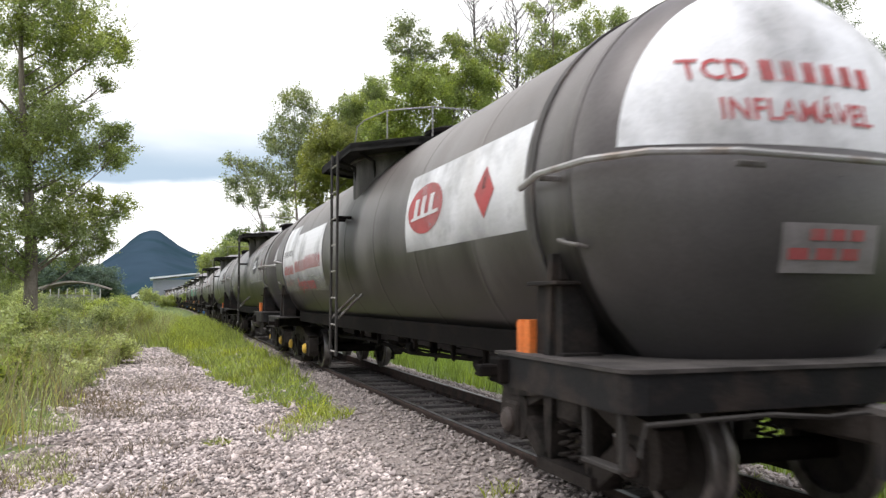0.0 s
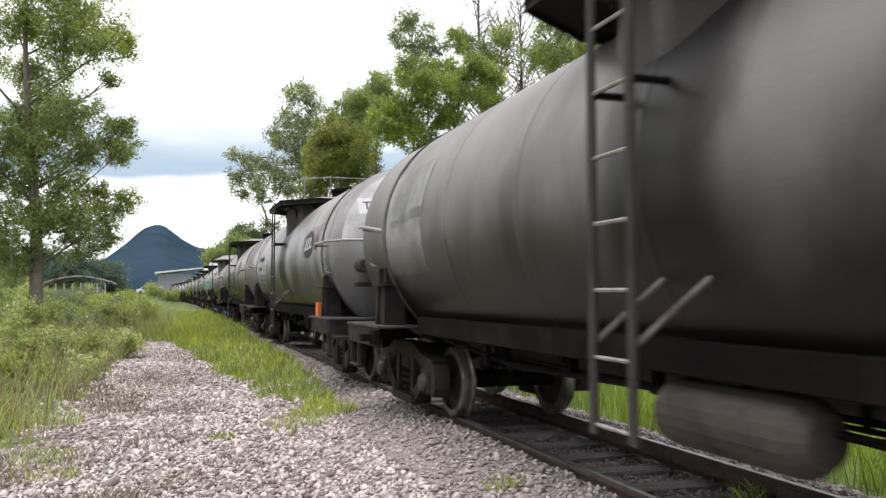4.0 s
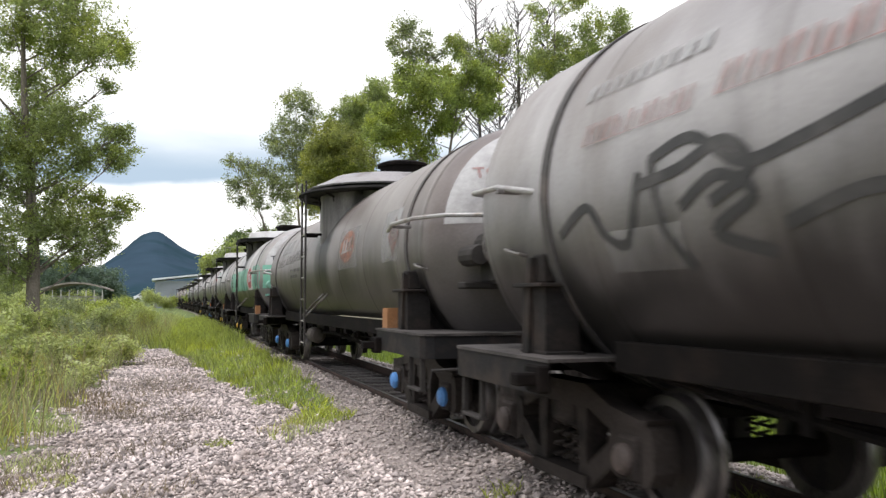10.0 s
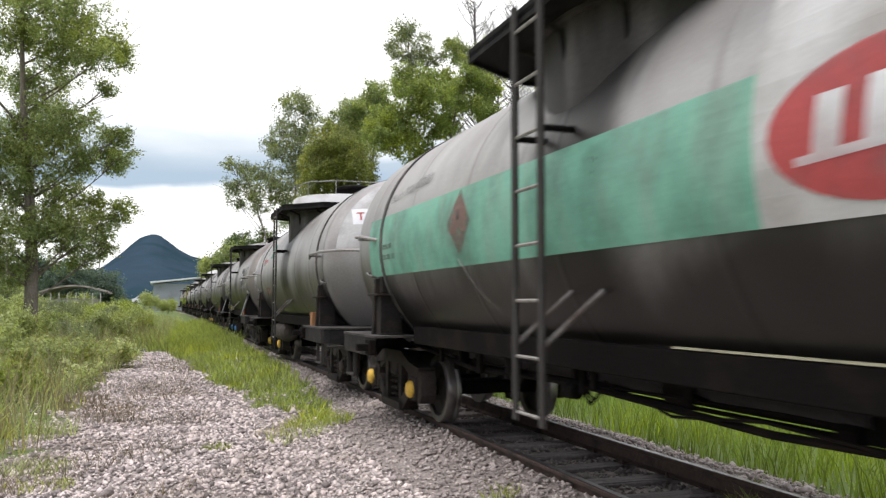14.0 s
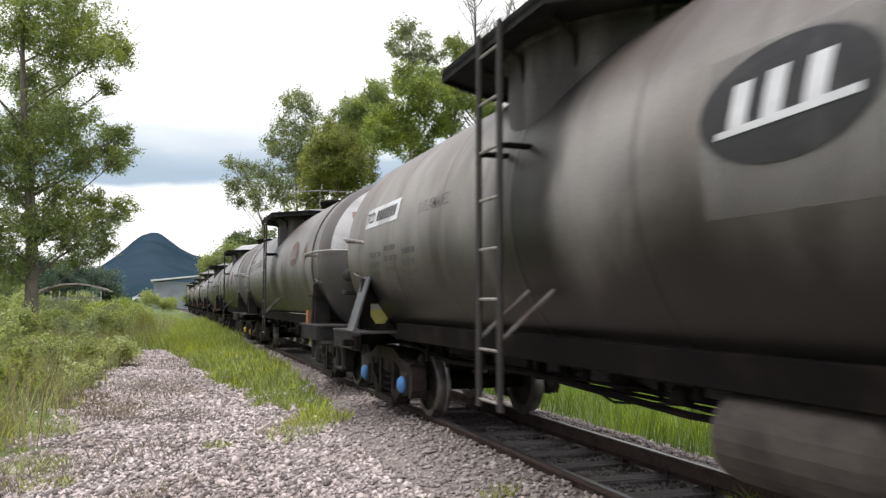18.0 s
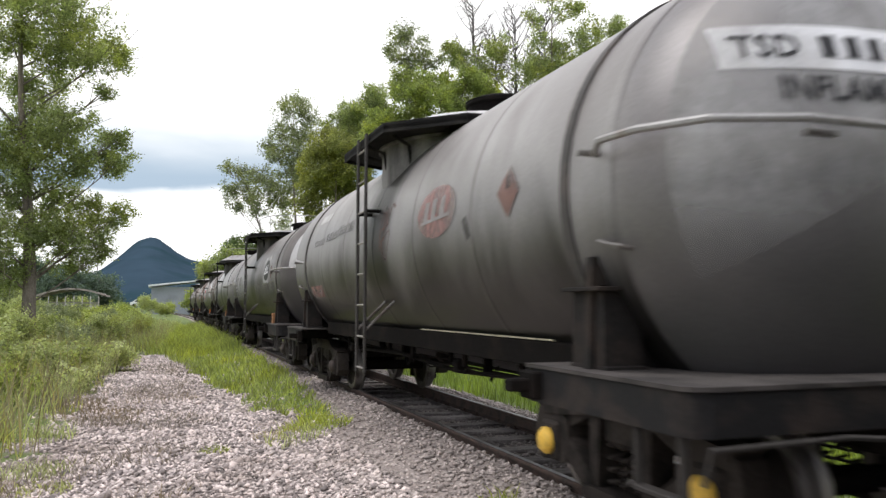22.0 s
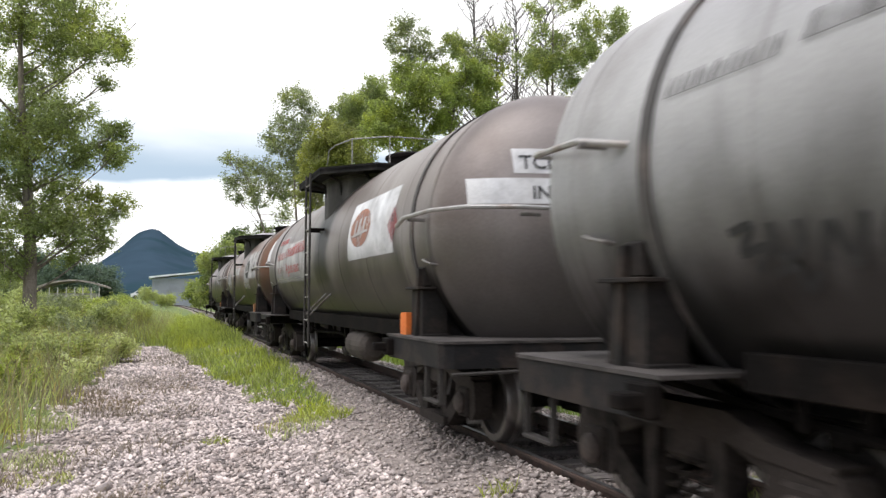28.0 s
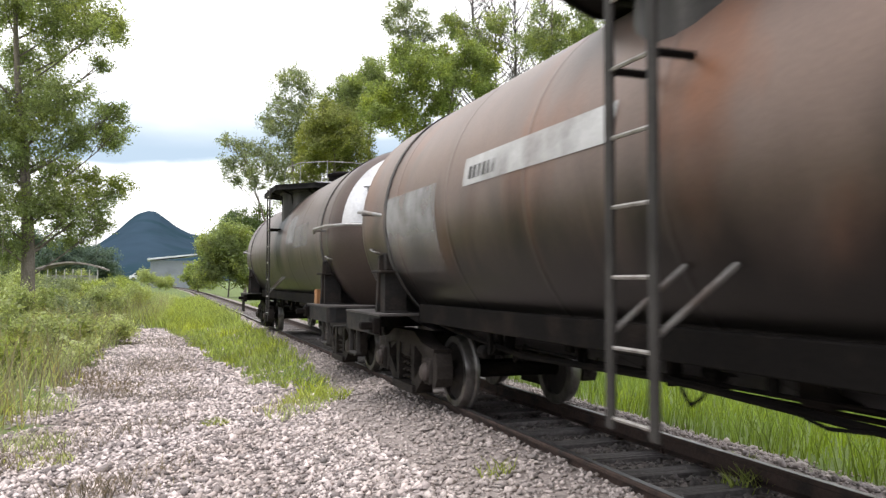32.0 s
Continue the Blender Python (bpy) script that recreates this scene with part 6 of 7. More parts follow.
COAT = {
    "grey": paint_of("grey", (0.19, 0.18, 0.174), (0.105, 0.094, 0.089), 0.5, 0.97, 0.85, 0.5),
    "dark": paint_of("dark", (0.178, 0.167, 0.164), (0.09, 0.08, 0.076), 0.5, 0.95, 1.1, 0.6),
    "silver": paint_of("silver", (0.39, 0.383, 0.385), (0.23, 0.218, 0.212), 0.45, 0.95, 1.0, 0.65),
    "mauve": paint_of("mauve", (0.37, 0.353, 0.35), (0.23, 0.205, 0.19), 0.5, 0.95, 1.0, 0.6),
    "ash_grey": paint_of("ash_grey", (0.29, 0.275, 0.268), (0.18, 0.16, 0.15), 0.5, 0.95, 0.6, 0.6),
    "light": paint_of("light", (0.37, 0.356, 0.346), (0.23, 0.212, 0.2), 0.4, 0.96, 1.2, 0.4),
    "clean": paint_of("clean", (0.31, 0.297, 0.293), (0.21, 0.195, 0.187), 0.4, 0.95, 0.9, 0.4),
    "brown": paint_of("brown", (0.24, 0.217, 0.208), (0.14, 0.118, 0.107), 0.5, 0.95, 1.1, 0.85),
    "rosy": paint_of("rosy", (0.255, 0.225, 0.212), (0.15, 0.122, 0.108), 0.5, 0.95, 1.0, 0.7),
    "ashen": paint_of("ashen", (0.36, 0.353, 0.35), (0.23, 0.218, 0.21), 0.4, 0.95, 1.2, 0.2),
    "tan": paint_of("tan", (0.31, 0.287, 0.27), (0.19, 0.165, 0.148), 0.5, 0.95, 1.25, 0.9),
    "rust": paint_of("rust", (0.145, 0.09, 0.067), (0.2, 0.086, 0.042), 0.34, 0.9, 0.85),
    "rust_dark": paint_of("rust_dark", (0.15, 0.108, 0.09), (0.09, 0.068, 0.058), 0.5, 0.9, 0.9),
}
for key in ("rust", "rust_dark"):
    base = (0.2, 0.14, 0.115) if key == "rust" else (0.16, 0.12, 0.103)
    COAT[key] = (tank_paint("plain_coat_" + key, base, (0.24, 0.1, 0.05) if key == "rust" else (0.1, 0.072, 0.06), 0.4, spill=key == "rust_dark", mud_shade_amount=1.3 if key == "rust" else 0.95, dusty=0.5), COAT[key][1])


def bend(points, n=5):
    """A smooth curve through the given points."""
    p = [points[0], *points, points[-1]]
    out = []
    for a, b, c, d in zip(p, p[1:], p[2:], p[3:]):
        for k in range(n):
            f = k / n
            out.append(tuple(b[i] + 0.5 * f * (c[i] - a[i] + f * (2 * a[i] - 5 * b[i] + 4 * c[i] - d[i] + f * (3 * (b[i] - c[i]) + d[i] - a[i]))) for i in (0, 1)))
    return out + [points[-1]]


def badge(car, y, z, colour, ry=0.46, rz=0.21, mark="white", lift=0.008):
    b = decal("badge", f_ellipse(y, z, ry, rz), M[colour], car, lift, "oval painted badge")
    decal("badge_mark", logo_faces(y, z, ry, rz), M[mark], b, lift + 0.004, "white slanted strokes")


def diamond(car, y, z, colour, r=0.18, lift=0.008):
    d = decal("hazard_diamond", f_diamond(y, z, r), M[colour], car, lift, "hazard diamond")
    decal("hazard_flame", f_quad((y - 0.03, z + 0.02), (y + 0.03, z + 0.02), (y + 0.015, z + 0.1), (y - 0.015, z + 0.1), 1, 2), M["ink_faint"], d, lift + 0.004, "small dark flame mark")


def panel(car, y0, y1, z0, z1, colour, label, lift=0.004):
    return decal("paint_panel", f_rect(y0, y1, z0, z1, 10, 12), M[colour], car, lift, label)


def end_sign(car, hb, cap, ink, code="TCD", zc=2.36, zw=2.16, plate=None, word="INFLAM\u00c1VEL", size=0.165, z0=1.97, dx=-0.06):
    """The upper tank end painted pale with its class, a barred-out number and the hazard word."""
    if cap:
        decal("end_paint", cap_faces(z0), M[cap], car, 0.004, "pale painted upper end", -1, hb)
    if plate:
        decal("number_strip", f_rect(-0.84 + dx, 0.55, zc - 0.06, zc + 0.17, 12, 3), M[plate], car, 0.007, "white number strip", -1, hb)
    decal("class_letters", f_text(code, -0.78 + dx, zc, size, False), M[ink], car, 0.011, "painted class letters", -1, hb)
    decal("painted_number", f_bars(-0.42 + dx + 2.4 * (size - 0.15), zc, 0.75, 0.7 * size, 6, False, 0.4), M[ink], car, 0.011, "painted number", -1, hb)
    if word:
        decal("hazard_word", f_text(word, -0.62 + dx, zw, size, False, 0.0, 0.95), M[ink], car, 0.011, "painted hazard word", -1, hb)


def small_print(car, y, z, ink, rows=4, w=0.55):
    g = random.Random(int(y * 100 + z * 10))
    for k in range(rows):
        decal("small_print", f_bars(y, z - 0.1 * k, w * g.uniform(0.6, 1), 0.05, g.randint(3, 5), True, 0.2), M[ink], car, 0.011, "row of small worn lettering")


def company(car, y, z, w, h, ink, words=3, tail=None):
    """The operator's name as plain bars, its last word larger."""
    for k, (a, n, q) in enumerate(((0, 7, 0.75), (0.34, 6, 0.88), (0.63, 9, 1.0))[:words]):
        decal("painted_name", f_name(y - a * w, z + 0.02 * k, (0.3 if k < 2 else 0.37) * w, h * q, n, 0.22, n), M[ink], car, 0.011, "operator's name in painted bars")
    if tail:
        u = y - 0.36 * w
        for word in tail.split():
            decal("slogan_word", f_text(word, u, z - 0.26, 0.26, True), M[ink], car, 0.011, "painted slogan word")
            u -= 0.26 * (max(p[0] for p in LETTERS[word][0]) + 0.22)


def dress_1(car, hb):
    panel(car, -hb + 0.06, -2.63, 1.64, 2.31, "white", "white side panel")
    badge(car, -3.18, 1.98, "red")
    diamond(car, -4.5, 1.95, "red")
    panel(car, 1.4, hb - 0.06, 1.36, 2.28, "white", "white rear side panel")
    panel(car, 3.85, hb - 0.06, 2.28, 2.46, "white", "white rear side panel")
    company(car, 4.9, 1.65, 3.4, 0.19, "red", 3, "A gente nunca")
    decal("hazard_word", f_text("INFLAM\u00c1VEL", 4.9, 1.46, 0.14), M["red_faint"], car, 0.011, "worn hazard word")
    decal("painted_number", f_bars(4.95, 1.95, 1.0, 0.1, 8), M["pale"], car, 0.011, "faint number")
    end_sign(car, hb, "white", "red", "TCD", 2.32, 2.1, None, size=0.17, dx=-0.05)
    decal("end_plate", f_rect(-0.36, 0.27, 1.31, 1.57, 6, 4), M["pale_plate"], car, 0.007, "worn pale plate", -1, hb)
    decal("end_print", f_bars(-0.32, 1.38, 0.5, 0.06, 3, False) + f_bars(-0.2, 1.48, 0.4, 0.06, 3, False), M["red_solid"], car, 0.011, "red worn print", -1, hb)


def dress_2(car, hb):
    panel(car, -hb + 0.35, -1.58, 1.62, 2.46, "pale", "faded pale side panel")
    badge(car, -2.75, 2.03, "ink")
    diamond(car, -4.1, 1.96, "rust_mark")
    panel(car, 3.3, hb - 0.08, 1.4, 2.42, "pale", "faded pale rear panel")
    company(car, 4.3, 1.85, 1.0, 0.1, "ink_faint")
    end_sign(car, hb, "white_dirty", "ink", "TSD", 2.36, 2.14)
    decal("end_plate", f_rect(0.5, 0.95, 1.42, 1.72, 6, 4), M["pale"], car, 0.007, "worn pale plate", -1, hb)


def dress_3(car, hb):
    panel(car, -4.28, -2.72, 1.8, 2.24, "pale", "faded pale panel")
    badge(car, -3.35, 1.98, "ink")
    diamond(car, -4.06, 1.99, "rust_mark")
    panel(car, 2.65, hb - 0.1, 1.25, 2.5, "white_dirty", "dirty white rear panel")
    decal("class_letters", f_text("TCD", 4.05, 1.96, 0.15), M["ink"], car, 0.011, "painted class letters")
    decal("painted_number", f_bars(3.62, 1.96, 0.75, 0.1, 7), M["ink"], car, 0.011, "painted number")
    decal("hazard_word", f_text("INFLAM\u00c1VEL", 4.03, 1.76, 0.14), M["ink"], car, 0.011, "painted hazard word")
    small_print(car, 3.95, 1.62, "ink_faint")
    small_print(car, 3.3, 1.6, "ink_faint", 3)
    panel(car, -hb - 0.4, -hb - 0.08, 1.42, 1.72, "pale", "faded pale patch")
    end_sign(car, hb, "white_dirty", "ink", "TCD", 2.38, 2.16, "white")


def dress_4(car, hb):
    badge(car, -2.42, 2.02, "crimson", mark="pale")
    diamond(car, -4.02, 1.95, "rust_mark", 0.15)
    for pts in ([(-0.85, 1.85), (-1.02, 1.74), (-1.05, 1.55)], [(-1.25, 1.84), (-1.05, 1.74), (-0.94, 1.55)], [(-1.45, 1.9), (-1.6, 1.82), (-1.82, 1.99)], [(-1.62, 1.82), (-1.58, 1.66), (-1.47, 1.6)], [(-1.95, 1.95), (-2.05, 1.75), (-2.0, 1.57)]):
        decal("spray_stroke", f_stroke(bend(pts), 0.05), M["teal_mark"], car, 0.006, "faint teal spray stroke")
    company(car, 4.15, 2.02, 3.2, 0.15, "red_faint")
    decal("painted_number", f_bars(4.25, 2.28, 1.1, 0.09, 9), M["pale"], car, 0.009, "faint number")
    curves = ([(4.41, 1.58), (4.1, 1.7), (3.95, 1.55), (3.75, 1.5), (3.6, 1.8)], [(3.5, 1.85), (3.45, 1.55), (3.3, 1.36)], [(3.5, 1.85), (3.2, 1.9), (2.9, 1.75), (2.6, 1.78), (2.2, 1.86)], [(3.3, 1.62), (3.05, 1.72), (2.85, 1.62), (3.1, 1.5), (2.8, 1.4)], [(3.6, 1.75), (3.3, 1.78), (3.0, 1.85), (2.85, 1.72), (3.1, 1.62)], [(2.7, 1.5), (2.3, 1.58), (1.9, 1.5), (2.1, 1.38)], [(1.6, 1.95), (1.5, 1.7), (1.45, 1.45), (1.35, 1.3)], [(1.5, 1.9), (1.2, 1.98), (0.8, 1.85), (0.3, 1.95)], [(1.35, 1.9), (1.3, 1.55), (0.95, 1.5), (1.15, 1.68)], [(0.7, 1.8), (0.65, 1.5), (0.5, 1.3)], [(2.0, 1.75), (1.85, 1.55), (1.75, 1.35)])
    for pts in curves:
        decal("spray_stroke", f_stroke(bend(pts), 0.05), M["spray"], car, 0.006, "black spray-painted stroke")
    decal("paint_patch", f_rect(3.33, 3.95, 1.36, 1.56), M["white_dirty"], car, 0.005, "pale worn patch")
    end_sign(car, hb, "white_dirty", "ink_faint", "TCD", 2.4, 2.2)


def dress_5(car, hb):
    panel(car, -2.72, -1.6, 1.6, 2.08, "pale_dark", "small faded patch")
    badge(car, -2.15, 1.86, "orange_red", 0.4, 0.19, "pale")
    panel(car, -hb + 0.1, -3.88, 1.6, 2.1, "pale", "faded square patch")
    diamond(car, -4.35, 1.83, "rust_mark", 0.2)
    company(car, 4.43, 1.83, 3.45, 0.17, "ink_faint")
    panel(car, 3.0, hb - 0.3, 2.06, 2.3, "pale", "faded strip")
    small_print(car, 2.6, 1.7, "ink_faint", 2, 1.2)
    end_sign(car, hb, "white_dirty", "red_faint", "TCD", 2.42, 2.18)


def dress_6(car, hb):
    panel(car, -hb - 0.4, hb + 0.4, 1.5, 2.08, "green", "mint green stripe along the tank")
    panel(car, -3.0, -1.74, 1.5, 2.75, "white_solid", "pale square behind the badge", 0.008)
    badge(car, -2.36, 1.8, "red", 0.54, 0.26, "white", 0.012)
    diamond(car, 1.43, 1.82, "rust_mark", 0.25)
    small_print(car, 3.6, 1.75, "ink_faint", 2, 0.5)
    company(car, 3.5, 2.2, 1.2, 0.1, "ink_faint")
    for pts in ([(1.5, 1.55), (1.25, 1.3), (1.05, 1.15)],):
        decal("spray_stroke", f_stroke(pts, 0.05), M["pale"], car, 0.006, "pale scratch")
    decal("end_paint", cap_faces(2.08), M["white_dirty"], car, 0.004, "pale painted upper end", -1, hb)
    band = [[(max(-1.24, min(1.24, u)), v) for u, v in f] for f in f_rect(-1.24, 1.24, 1.5, 2.075, 24, 6)]
    decal("end_stripe", band, M["green"], car, 0.004, "mint green stripe across the end", -1, hb)
    decal("class_letters", f_text("TSD", -0.97, 2.17, 0.19, False), M["ink"], car, 0.011, "painted class letters", -1, hb)
    decal("painted_number", f_bars(-0.54, 2.17, 0.75, 0.13, 6, False, 0.3), M["ink"], car, 0.011, "painted number", -1, hb)
    decal("hazard_word", f_text("INFLAM\u00c1VEL", -0.71, 1.6, 0.165, False, 0.0, 0.95), M["ink_faint"], car, 0.011, "worn hazard word", -1, hb)


def dress_7(car, hb):
    decal("number_strip", f_rect(2.4, 3.38, 2.04, 2.22), M["white_dirty"], car, 0.005, "pale number strip")
    decal("class_letters", f_text("TCD", 3.33, 2.08, 0.13), M["red"], car, 0.009, "red class letters")
    decal("painted_number", f_bars(3.0, 2.08, 0.55, 0.08, 6), M["red"], car, 0.009, "red number")
    decal("paint_patch", f_rect(1.75, 2.1, 2.15, 2.42), M["green_dark"], car, 0.005, "dark green patch")
    decal("paint_patch", f_rect(2.0, 2.6, 1.42, 1.56), M["red_faint"], car, 0.005, "washed red patch")
    end_sign(car, hb, "white_dirty", "red", "TCD", 2.38, 2.16, "white")


def dress_8(car, hb):
    panel(car, -3.9, -2.0, 1.55, 2.2, "pale_dark", "faded grey panel")
    badge(car, -2.45, 1.95, "ink", 0.46, 0.23, "white")
    diamond(car, -3.4, 1.93, "orange_red", 0.14)
    decal("number_strip", f_rect(2.58, 3.86, 2.0, 2.21), M["white"], car, 0.005, "white number strip")
    decal("class_letters", f_text("TCD", 3.82, 2.05, 0.16), M["ink"], car, 0.009, "painted class letters")
    decal("painted_number", f_bars(3.4, 2.05, 0.75, 0.11, 7), M["ink"], car, 0.009, "painted number")
    decal("hazard_word", f_text("INFLAM\u00c1VEL", 1.9, 1.98, 0.14), M["ink_faint"], car, 0.009, "worn hazard word")
    small_print(car, 3.6, 1.68, "ink_faint", 3)
    small_print(car, 3.0, 1.72, "ink_faint", 5)
    small_print(car, 2.4, 1.66, "ink_faint", 4)
    decal("end_paint", cap_faces(1.4), M["white_dirty"], car, 0.004, "whitish painted end", -1, hb)
    end_sign(car, hb, None, "ink", "TCD", 2.38, 2.13, "white", dx=-0.06)


def dress_9(car, hb):
    badge(car, -2.95, 2.02, "rust_mark", mark="pale")
    diamond(car, -4.13, 1.96, "rust_mark", 0.2)
    company(car, 4.85, 1.97, 3.5, 0.17, "ink_faint")
    decal("paint_patch", f_rect(3.8, 4.8, 2.16, 2.24), M["red_faint"], car, 0.006, "washed red patch")
    panel(car, 1.0, 3.4, 1.75, 1.9, "pale", "pale strip")
    decal("end_paint", cap_faces(1.97), M["white_dirty"], car, 0.004, "pale painted upper end", -1, hb)
    decal("painted_name", f_rect(-0.82, 0.6, 2.36, 2.52, 8, 3), M["red_faint"], car, 0.009, "washed red bars", -1, hb)
    decal("painted_name", f_bars(-0.5, 2.15, 0.9, 0.13, 2, False, 0.1), M["red_faint"], car, 0.009, "washed red bars", -1, hb)
    decal("painted_name", f_bars(0.25, 1.42, 0.7, 0.1, 1, False, 0.1), M["red_faint"], car, 0.009, "washed red bar", -1, hb)


def dress_10(car, hb):
    badge(car, -2.05, 1.98, "red_faint", mark="pale")
    diamond(car, -3.47, 1.95, "rust_mark", 0.17)
    decal("spray_stroke", f_stroke([(-2.7, 1.85), (-2.76, 1.72)], 0.09), M["ink_faint"], car, 0.006, "dark smear")
    for pts in ([(-0.34, 1.78), (-0.38, 2.1), (-0.48, 2.2), (-0.5, 1.95)], [(-0.42, 1.98), (-0.52, 2.0)], [(-0.55, 2.18), (-0.6, 2.0), (-0.68, 2.2), (-0.78, 2.17)], [(-0.4, 1.86), (-0.7, 1.95), (-0.52, 1.68), (-0.4, 1.86)]):
        decal("spray_stroke", f_stroke(bend(pts), 0.022), M["rust_mark"], car, 0.006, "dark red spray scrawl")
    decal("number_strip", f_rect(2.8, 4.15, 2.4, 2.52), M["white_dirty"], car, 0.005, "pale number strip")
    company(car, 3.3, 2.06, 2.4, 0.12, "ink_faint")
    decal("paint_patch", f_rect(2.9, 3.7, 1.36, 1.52), M["red_faint"], car, 0.006, "washed red patch")
    decal("paint_patch", f_rect(3.05, 3.5, 1.41, 1.47), M["white_dirty"], car, 0.009, "pale bar on the patch")
    decal("end_paint", cap_faces(1.3), M["pale"], car, 0.004, "pale painted end", -1, hb)
    end_sign(car, hb, None, "ink", "TSD", 2.34, 2.13, "white")


def dress_11(car, hb):
    panel(car, -3.62, -2.52, 1.72, 2.26, "white_dirty", "dirty white square", 0.006)
    badge(car, -3.06, 1.98, "ink", lift=0.01)
    diamond(car, -3.87, 1.93, "red_faint")
    panel(car, -hb + 0.3, -0.9, 1.24, 1.72, "grey_faint", "faded lower panel")
    panel(car, 1.0, hb - 0.1, 1.36, 2.04, "pale", "faded pale rear panel")
    small_print(car, 4.3, 1.8, "ink_faint", 3)
    end_sign(car, hb, "white_dirty", "ink", "TCD", 2.37, 2.15, dx=0.13)


def dress_12(car, hb):
    company(car, 3.3, 2.1, 2.4, 0.12, "ink_faint")
    for pts in ([(2.9, 1.48), (2.78, 1.5), (2.86, 1.4), (2.72, 1.42), (2.8, 1.33)], [(2.68, 1.5), (2.66, 1.38), (2.56, 1.4), (2.54, 1.5)], [(2.7, 1.32), (2.6, 1.34), (2.58, 1.26), (2.5, 1.32)], [(2.46, 1.36), (2.4, 1.48), (2.33, 1.34), (2.25, 1.5)], [(2.2, 1.36), (2.13, 1.5), (2.05, 1.36), (2.0, 1.5)], [(1.8, 1.46), (1.62, 1.5), (1.66, 1.36), (1.5, 1.44), (1.4, 1.34)]):
        decal("spray_stroke", f_stroke(bend(pts), 0.035), M["ink"], car, 0.006, "black spray-painted stroke")
    decal("end_paint", cap_faces(1.97), M["white"], car, 0.004, "white painted upper end", -1, hb)
    for pts in ([(-0.9, 2.35), (-0.7, 2.5), (-0.8, 2.2), (-0.55, 2.3)], [(-0.95, 2.15), (-0.6, 2.1)]):
        decal("spray_stroke", f_stroke(bend(pts), 0.03), M["ink"], car, 0.01, "black scrawl", -1, hb)


def dress_13(car, hb):
    panel(car, -hb + 0.55, -2.03, 1.66, 2.31, "white", "white side panel")
    badge(car, -2.62, 2.0, "orange_red", mark="white_dirty")
    diamond(car, -3.98, 1.93, "crimson")
    panel(car, 0.9, hb - 0.3, 1.5, 2.16, "white_dirty", "dirty white rear panel")
    panel(car, 3.1, hb - 0.3, 2.16, 2.32, "white_dirty", "dirty white rear panel")
    company(car, 4.1, 1.92, 3.0, 0.17, "red", 3, "A gente nunca")
    decal("painted_number", f_bars(4.15, 2.2, 1.0, 0.09, 8), M["red"], car, 0.011, "red number")
    decal("hazard_word", f_text("INFLAM\u00c1VEL", 4.1, 1.68, 0.15), M["red_faint"], car, 0.011, "worn hazard word")
    decal("end_band", f_rect(-1.04, 0.95, 1.98, 2.2, 14, 3), M["white"], car, 0.005, "white band across the end", -1, hb)
    decal("number_strip", f_rect(-0.68, 0.62, 2.24, 2.46, 10, 3), M["white"], car, 0.005, "white number strip", -1, hb)
    decal("class_letters", f_text("TCD", -0.63, 2.28, 0.17, False), M["ink"], car, 0.01, "painted class letters", -1, hb)
    decal("painted_number", f_bars(-0.22, 2.28, 0.72, 0.12, 6, False, 0.4), M["ink"], car, 0.01, "painted number", -1, hb)
    decal("hazard_word", f_text("INFLAM\u00c1VEL", -0.55, 2.02, 0.16, False), M["ink"], car, 0.01, "painted hazard word", -1, hb)


def dress_14(car, hb):
    panel(car, -hb + 0.25, -1.4, 1.72, 2.36, "white_dirty", "dirty white side panel")
    panel(car, -2.7, -1.42, 1.44, 1.72, "white_dirty", "dirty white side panel")
    badge(car, -2.2, 1.97, "ink", 0.46, 0.23, "white_dirty")
    diamond(car, -3.8, 1.98, "ink_faint", 0.15)
    decal("number_strip", f_rect(0.3, 2.36, 1.9, 2.1), M["white_dirty"], car, 0.005, "dirty white strip")
    decal("painted_number", f_bars(2.25, 1.94, 0.5, 0.09, 6), M["ink_faint"], car, 0.009, "worn number")
    panel(car, 2.98, hb - 0.12, 1.3, 2.0, "pale", "faded pale rear patch")
    end_sign(car, hb, "white", "ink", "TCD", 2.36, 2.14)


def dress_15(car, hb):
    panel(car, -3.6, -2.2, 1.75, 2.1, "pale_dark", "faded pale panel")
    panel(car, -2.2, -1.4, 1.85, 2.3, "pale", "faded pale square")
    end_sign(car, hb, "white", "ink", "TCD", 2.36, 2.14)


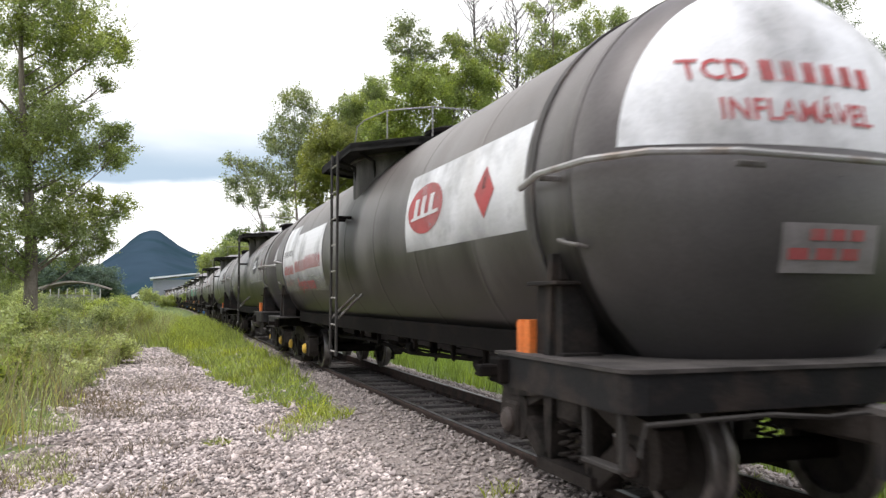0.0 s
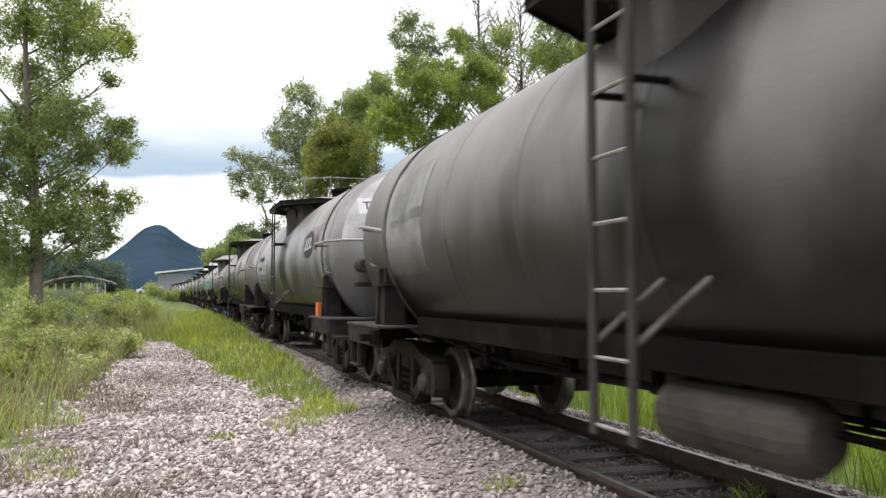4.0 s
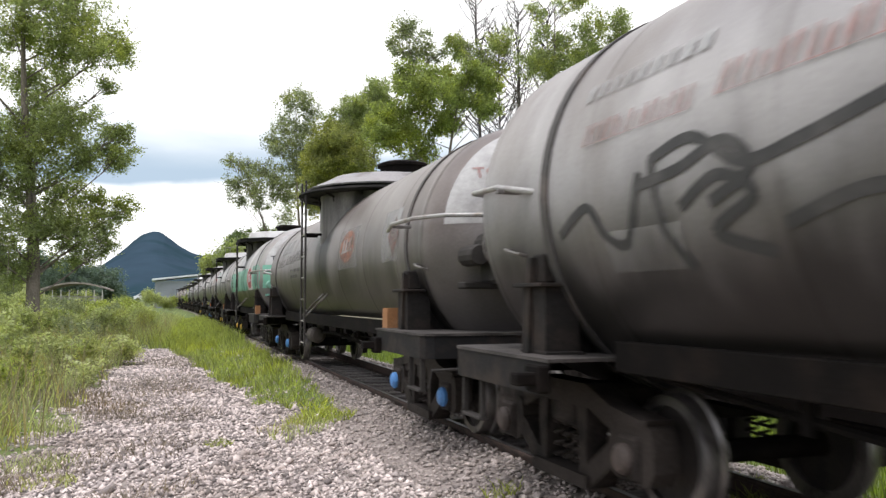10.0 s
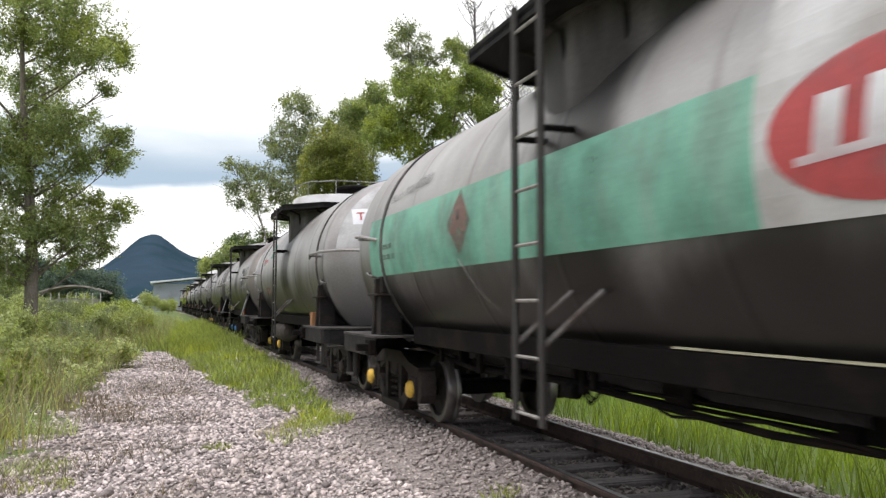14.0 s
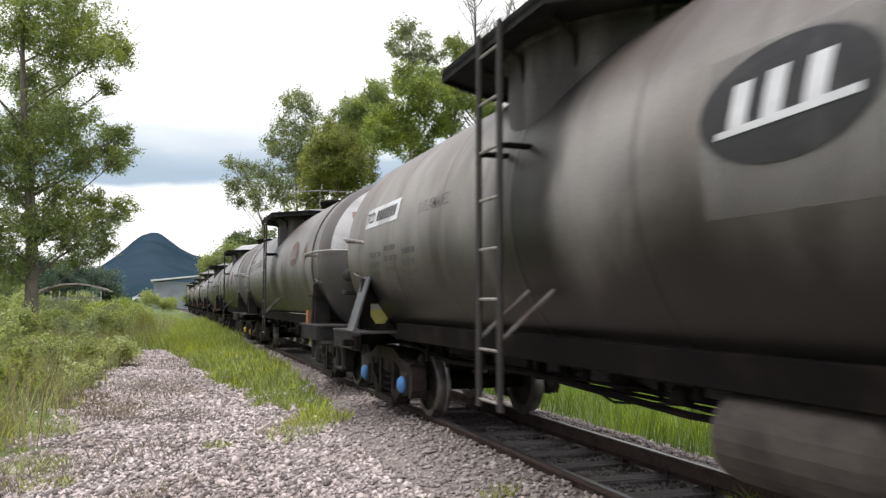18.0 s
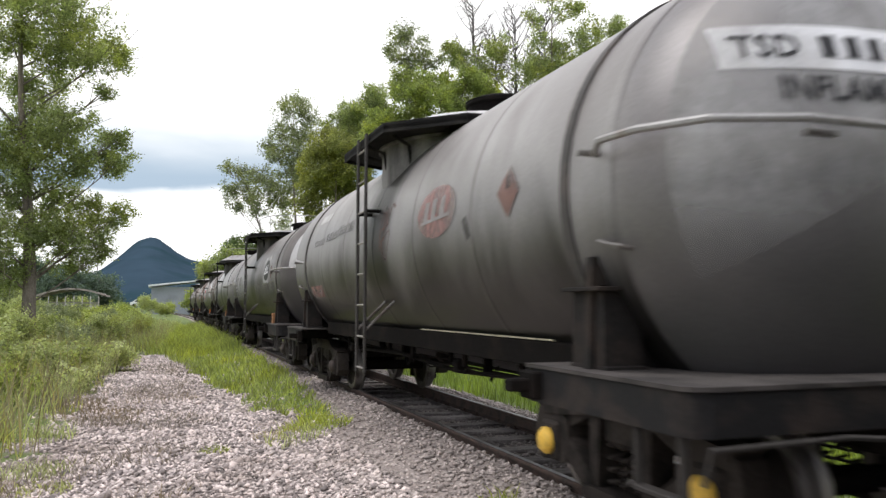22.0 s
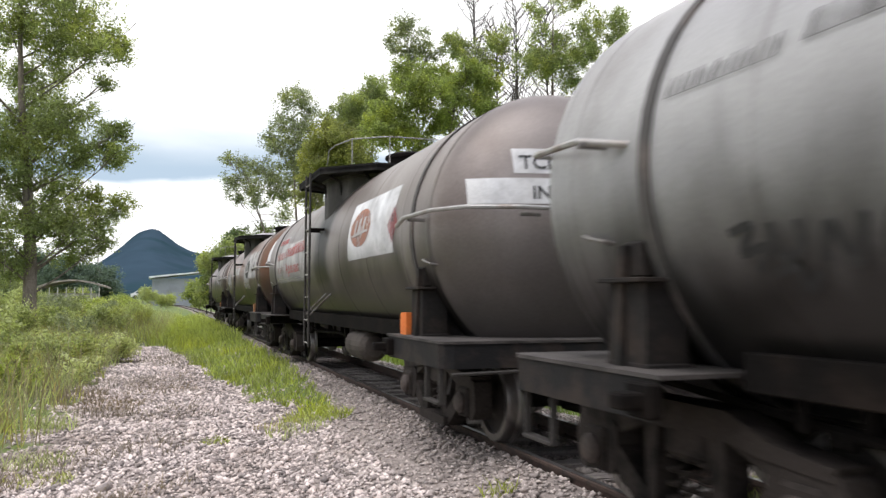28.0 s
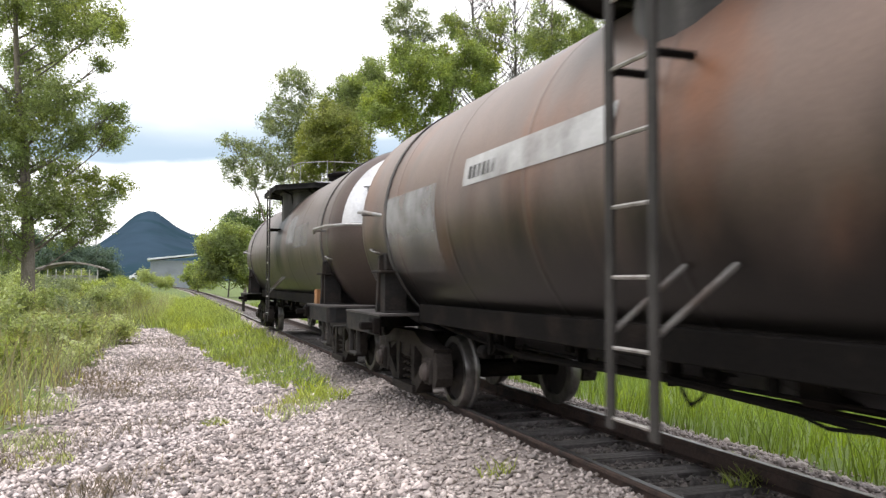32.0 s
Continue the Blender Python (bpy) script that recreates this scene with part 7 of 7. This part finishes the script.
RUSTY = ("cap_rust", "rusty axle cap")
YELLOW = ("cap_yellow", "yellow axle cap")
BLUE = ("cap_blue", "blue axle cap")
SPECS = []
for hb, coat, label, dress, front, cap, more in (
    (4.6, "dark", "grimy dark grey tank wagon", None, RUSTY, RUSTY, {}),
    (5.2, "dark", "grimy dark grey tank wagon with white painted panels", dress_1, RUSTY, YELLOW, {"size": (1.25, 1.86), "rear_bogie": 0.37, "front_bogie": -0.32}),
    (4.6, "grey", "weathered grey tank wagon with faded pale panels and black badge", dress_2, YELLOW, RUSTY, {"front_bogie": -0.15, "barrel": (-0.2, 0.17, 1.05), "deck_in": 0.2, "deck_z": 0.05, "block_y": 0.05}),
    (4.5, "silver", "silvery grey tank wagon with black badge and orange diamond", dress_3, RUSTY, RUSTY, {"valve": True}),
    (4.65, "mauve", "pale mauve-grey tank wagon with black sprayed scrawls", dress_4, RUSTY, RUSTY, {"light_line": True, "valve": True, "blocks": False}),
    (4.6, "brown", "dark brownish tank wagon with a round-roofed dome", dress_5, BLUE, BLUE, {"rear_bogie": 0.62, "rear": 0.28, "light_line": True, "dome_drop": 0.1, "size": (1.14, 1.75), "bar_rear": -0.26, "dome": "hat", "wall": M["soot_pale"], "valve": True, "block": M["block_raw"], "hoop": False, "block_y": 0.2, "deck_z": 0.05, "barrel": (1.95, 0.135, 0.5)}),
    (3.75, "light", "pale grey tank wagon with a mint green stripe", dress_6, RUSTY, YELLOW, {"rear_bogie": 0.8, "front_bogie": -0.26, "light_line": True, "dome": "drum", "valve": True, "valve_mat": M["green_solid"], "block": M["block_raw"], "dome_mat": M["white_solid"], "bar": M["rung"], "hoop": False, "block_y": -0.75, "valve_x": -0.84}),
    (3.5, "light", "pale grey tank wagon with a white drum dome", dress_7, RUSTY, YELLOW, {"rear_bogie": -0.04, "dome": "drum", "barrel": (2.3, 0.2, 1.3), "block": M["block_raw"], "dome_mat": M["white_solid"]}),
    (3.8, "tan", "brown-topped grey tank wagon with a white number strip", dress_8, RUSTY, BLUE, {"barrel": (-2.1, 0.21, 0.98), "straps": False, "hoop": True}),
    (4.75, "ash_grey", "weathered grey tank wagon with a faded orange badge", dress_9, RUSTY, RUSTY, {"rear_bogie": 0.75, "light_line": True, "valve": True, "block": M["block_raw"]}),
    (4.2, "clean", "clean pale grey tank wagon with a red badge", dress_10, YELLOW, RUSTY, {"size": (1.26, 1.865), "bar_front": 0.1, "front_bogie": -0.15, "rear": -0.2, "light_line": True, "dome": "cap", "bar_in": 0.42, "blocks": False, "dome_mat": M["white_solid"], "wall": M["soot_pale"], "block": M["block_raw"], "hoop": False}),
    (4.6, "dark", "dark grey tank wagon with faded panels and black badge", dress_11, RUSTY, RUSTY, {"barrel": (-1.2, 0.125, 0.5), "block": M["block_raw"]}),
    (3.5, "ashen", "whitish tank wagon with black scrawls", dress_12, RUSTY, RUSTY, {"bar_rear": -0.06, "rear_bogie": 0.25, "dome": "hat", "block": M["block_raw"]}),
    (4.55, "rosy", "brownish grey tank wagon with white panels and red badge", dress_13, RUSTY, RUSTY, {"barrel": (-1.28, 0.19, 0.95), "bar_in": -0.15}),
    (4.55, "rust", "rusty brown tank wagon with worn white panels", dress_14, RUSTY, RUSTY, {"valve": True, "block": M["block_raw"]}),
    (4.6, "rust_dark", "dark rusty tank wagon at the end of the train", dress_15, RUSTY, RUSTY, {"block": M["block_raw"]}),
):
    SPECS.append(dict(hb=hb, paint=COAT[coat][0], end_paint=COAT[coat][1], label=label, dress=dress, cap_front=M[front[0]], cap=M[cap[0]], cap_label=cap[1], front_label=front[1], **more))

# distance run by the train, second by second
RUN = [-0.00, 4.92, 9.77, 14.56, 19.34, 24.12, 28.91, 33.71, 38.52, 43.34, 48.16, 53.00, 57.89, 62.87, 67.96, 73.17, 78.46, 83.79, 89.09, 94.33, 99.54, 104.74, 109.98, 115.27, 120.61, 125.99, 131.40, 136.82, 142.20, 147.51, 152.72, 157.85, 162.89]
PLACE = [-3.95, 9.44, 22.55, 35.15, 47.66, 59.99, 72.02, 82.91, 93.72, 105.67, 117.97, 130.19, 141.81, 153.46, 165.88, 178.37]


def run_at(t):
    i = min(int(t), 31)
    f = t - i
    p0, p1, p2, p3 = RUN[max(i - 1, 0)], RUN[i], RUN[i + 1], RUN[min(i + 2, 32)]
    return p1 + 0.5 * f * (p2 - p0 + f * (2 * p0 - 5 * p1 + 4 * p2 - p3 + f * (3 * (p1 - p2) + p3 - p0)))


TRAIN = []
for spec, s0 in zip(SPECS, PLACE):
    R, ZC = spec.get("size", (1.22, 1.83))
    TRAIN.append((wagon(spec), s0))


def motions():
    for car, s0 in TRAIN:
        walk(car, [(t / 2, on_line(s0 - run_at(t / 2))) for t in range(65)])
    times = [k / 15 for k in range(481)]
    for ws, y in SPIN:
        walk(ws, [(t, Matrix.Translation((0, y, WHEEL)) @ Matrix.Rotation(run_at(t) / WHEEL, 4, "X")) for t in times])


motions()
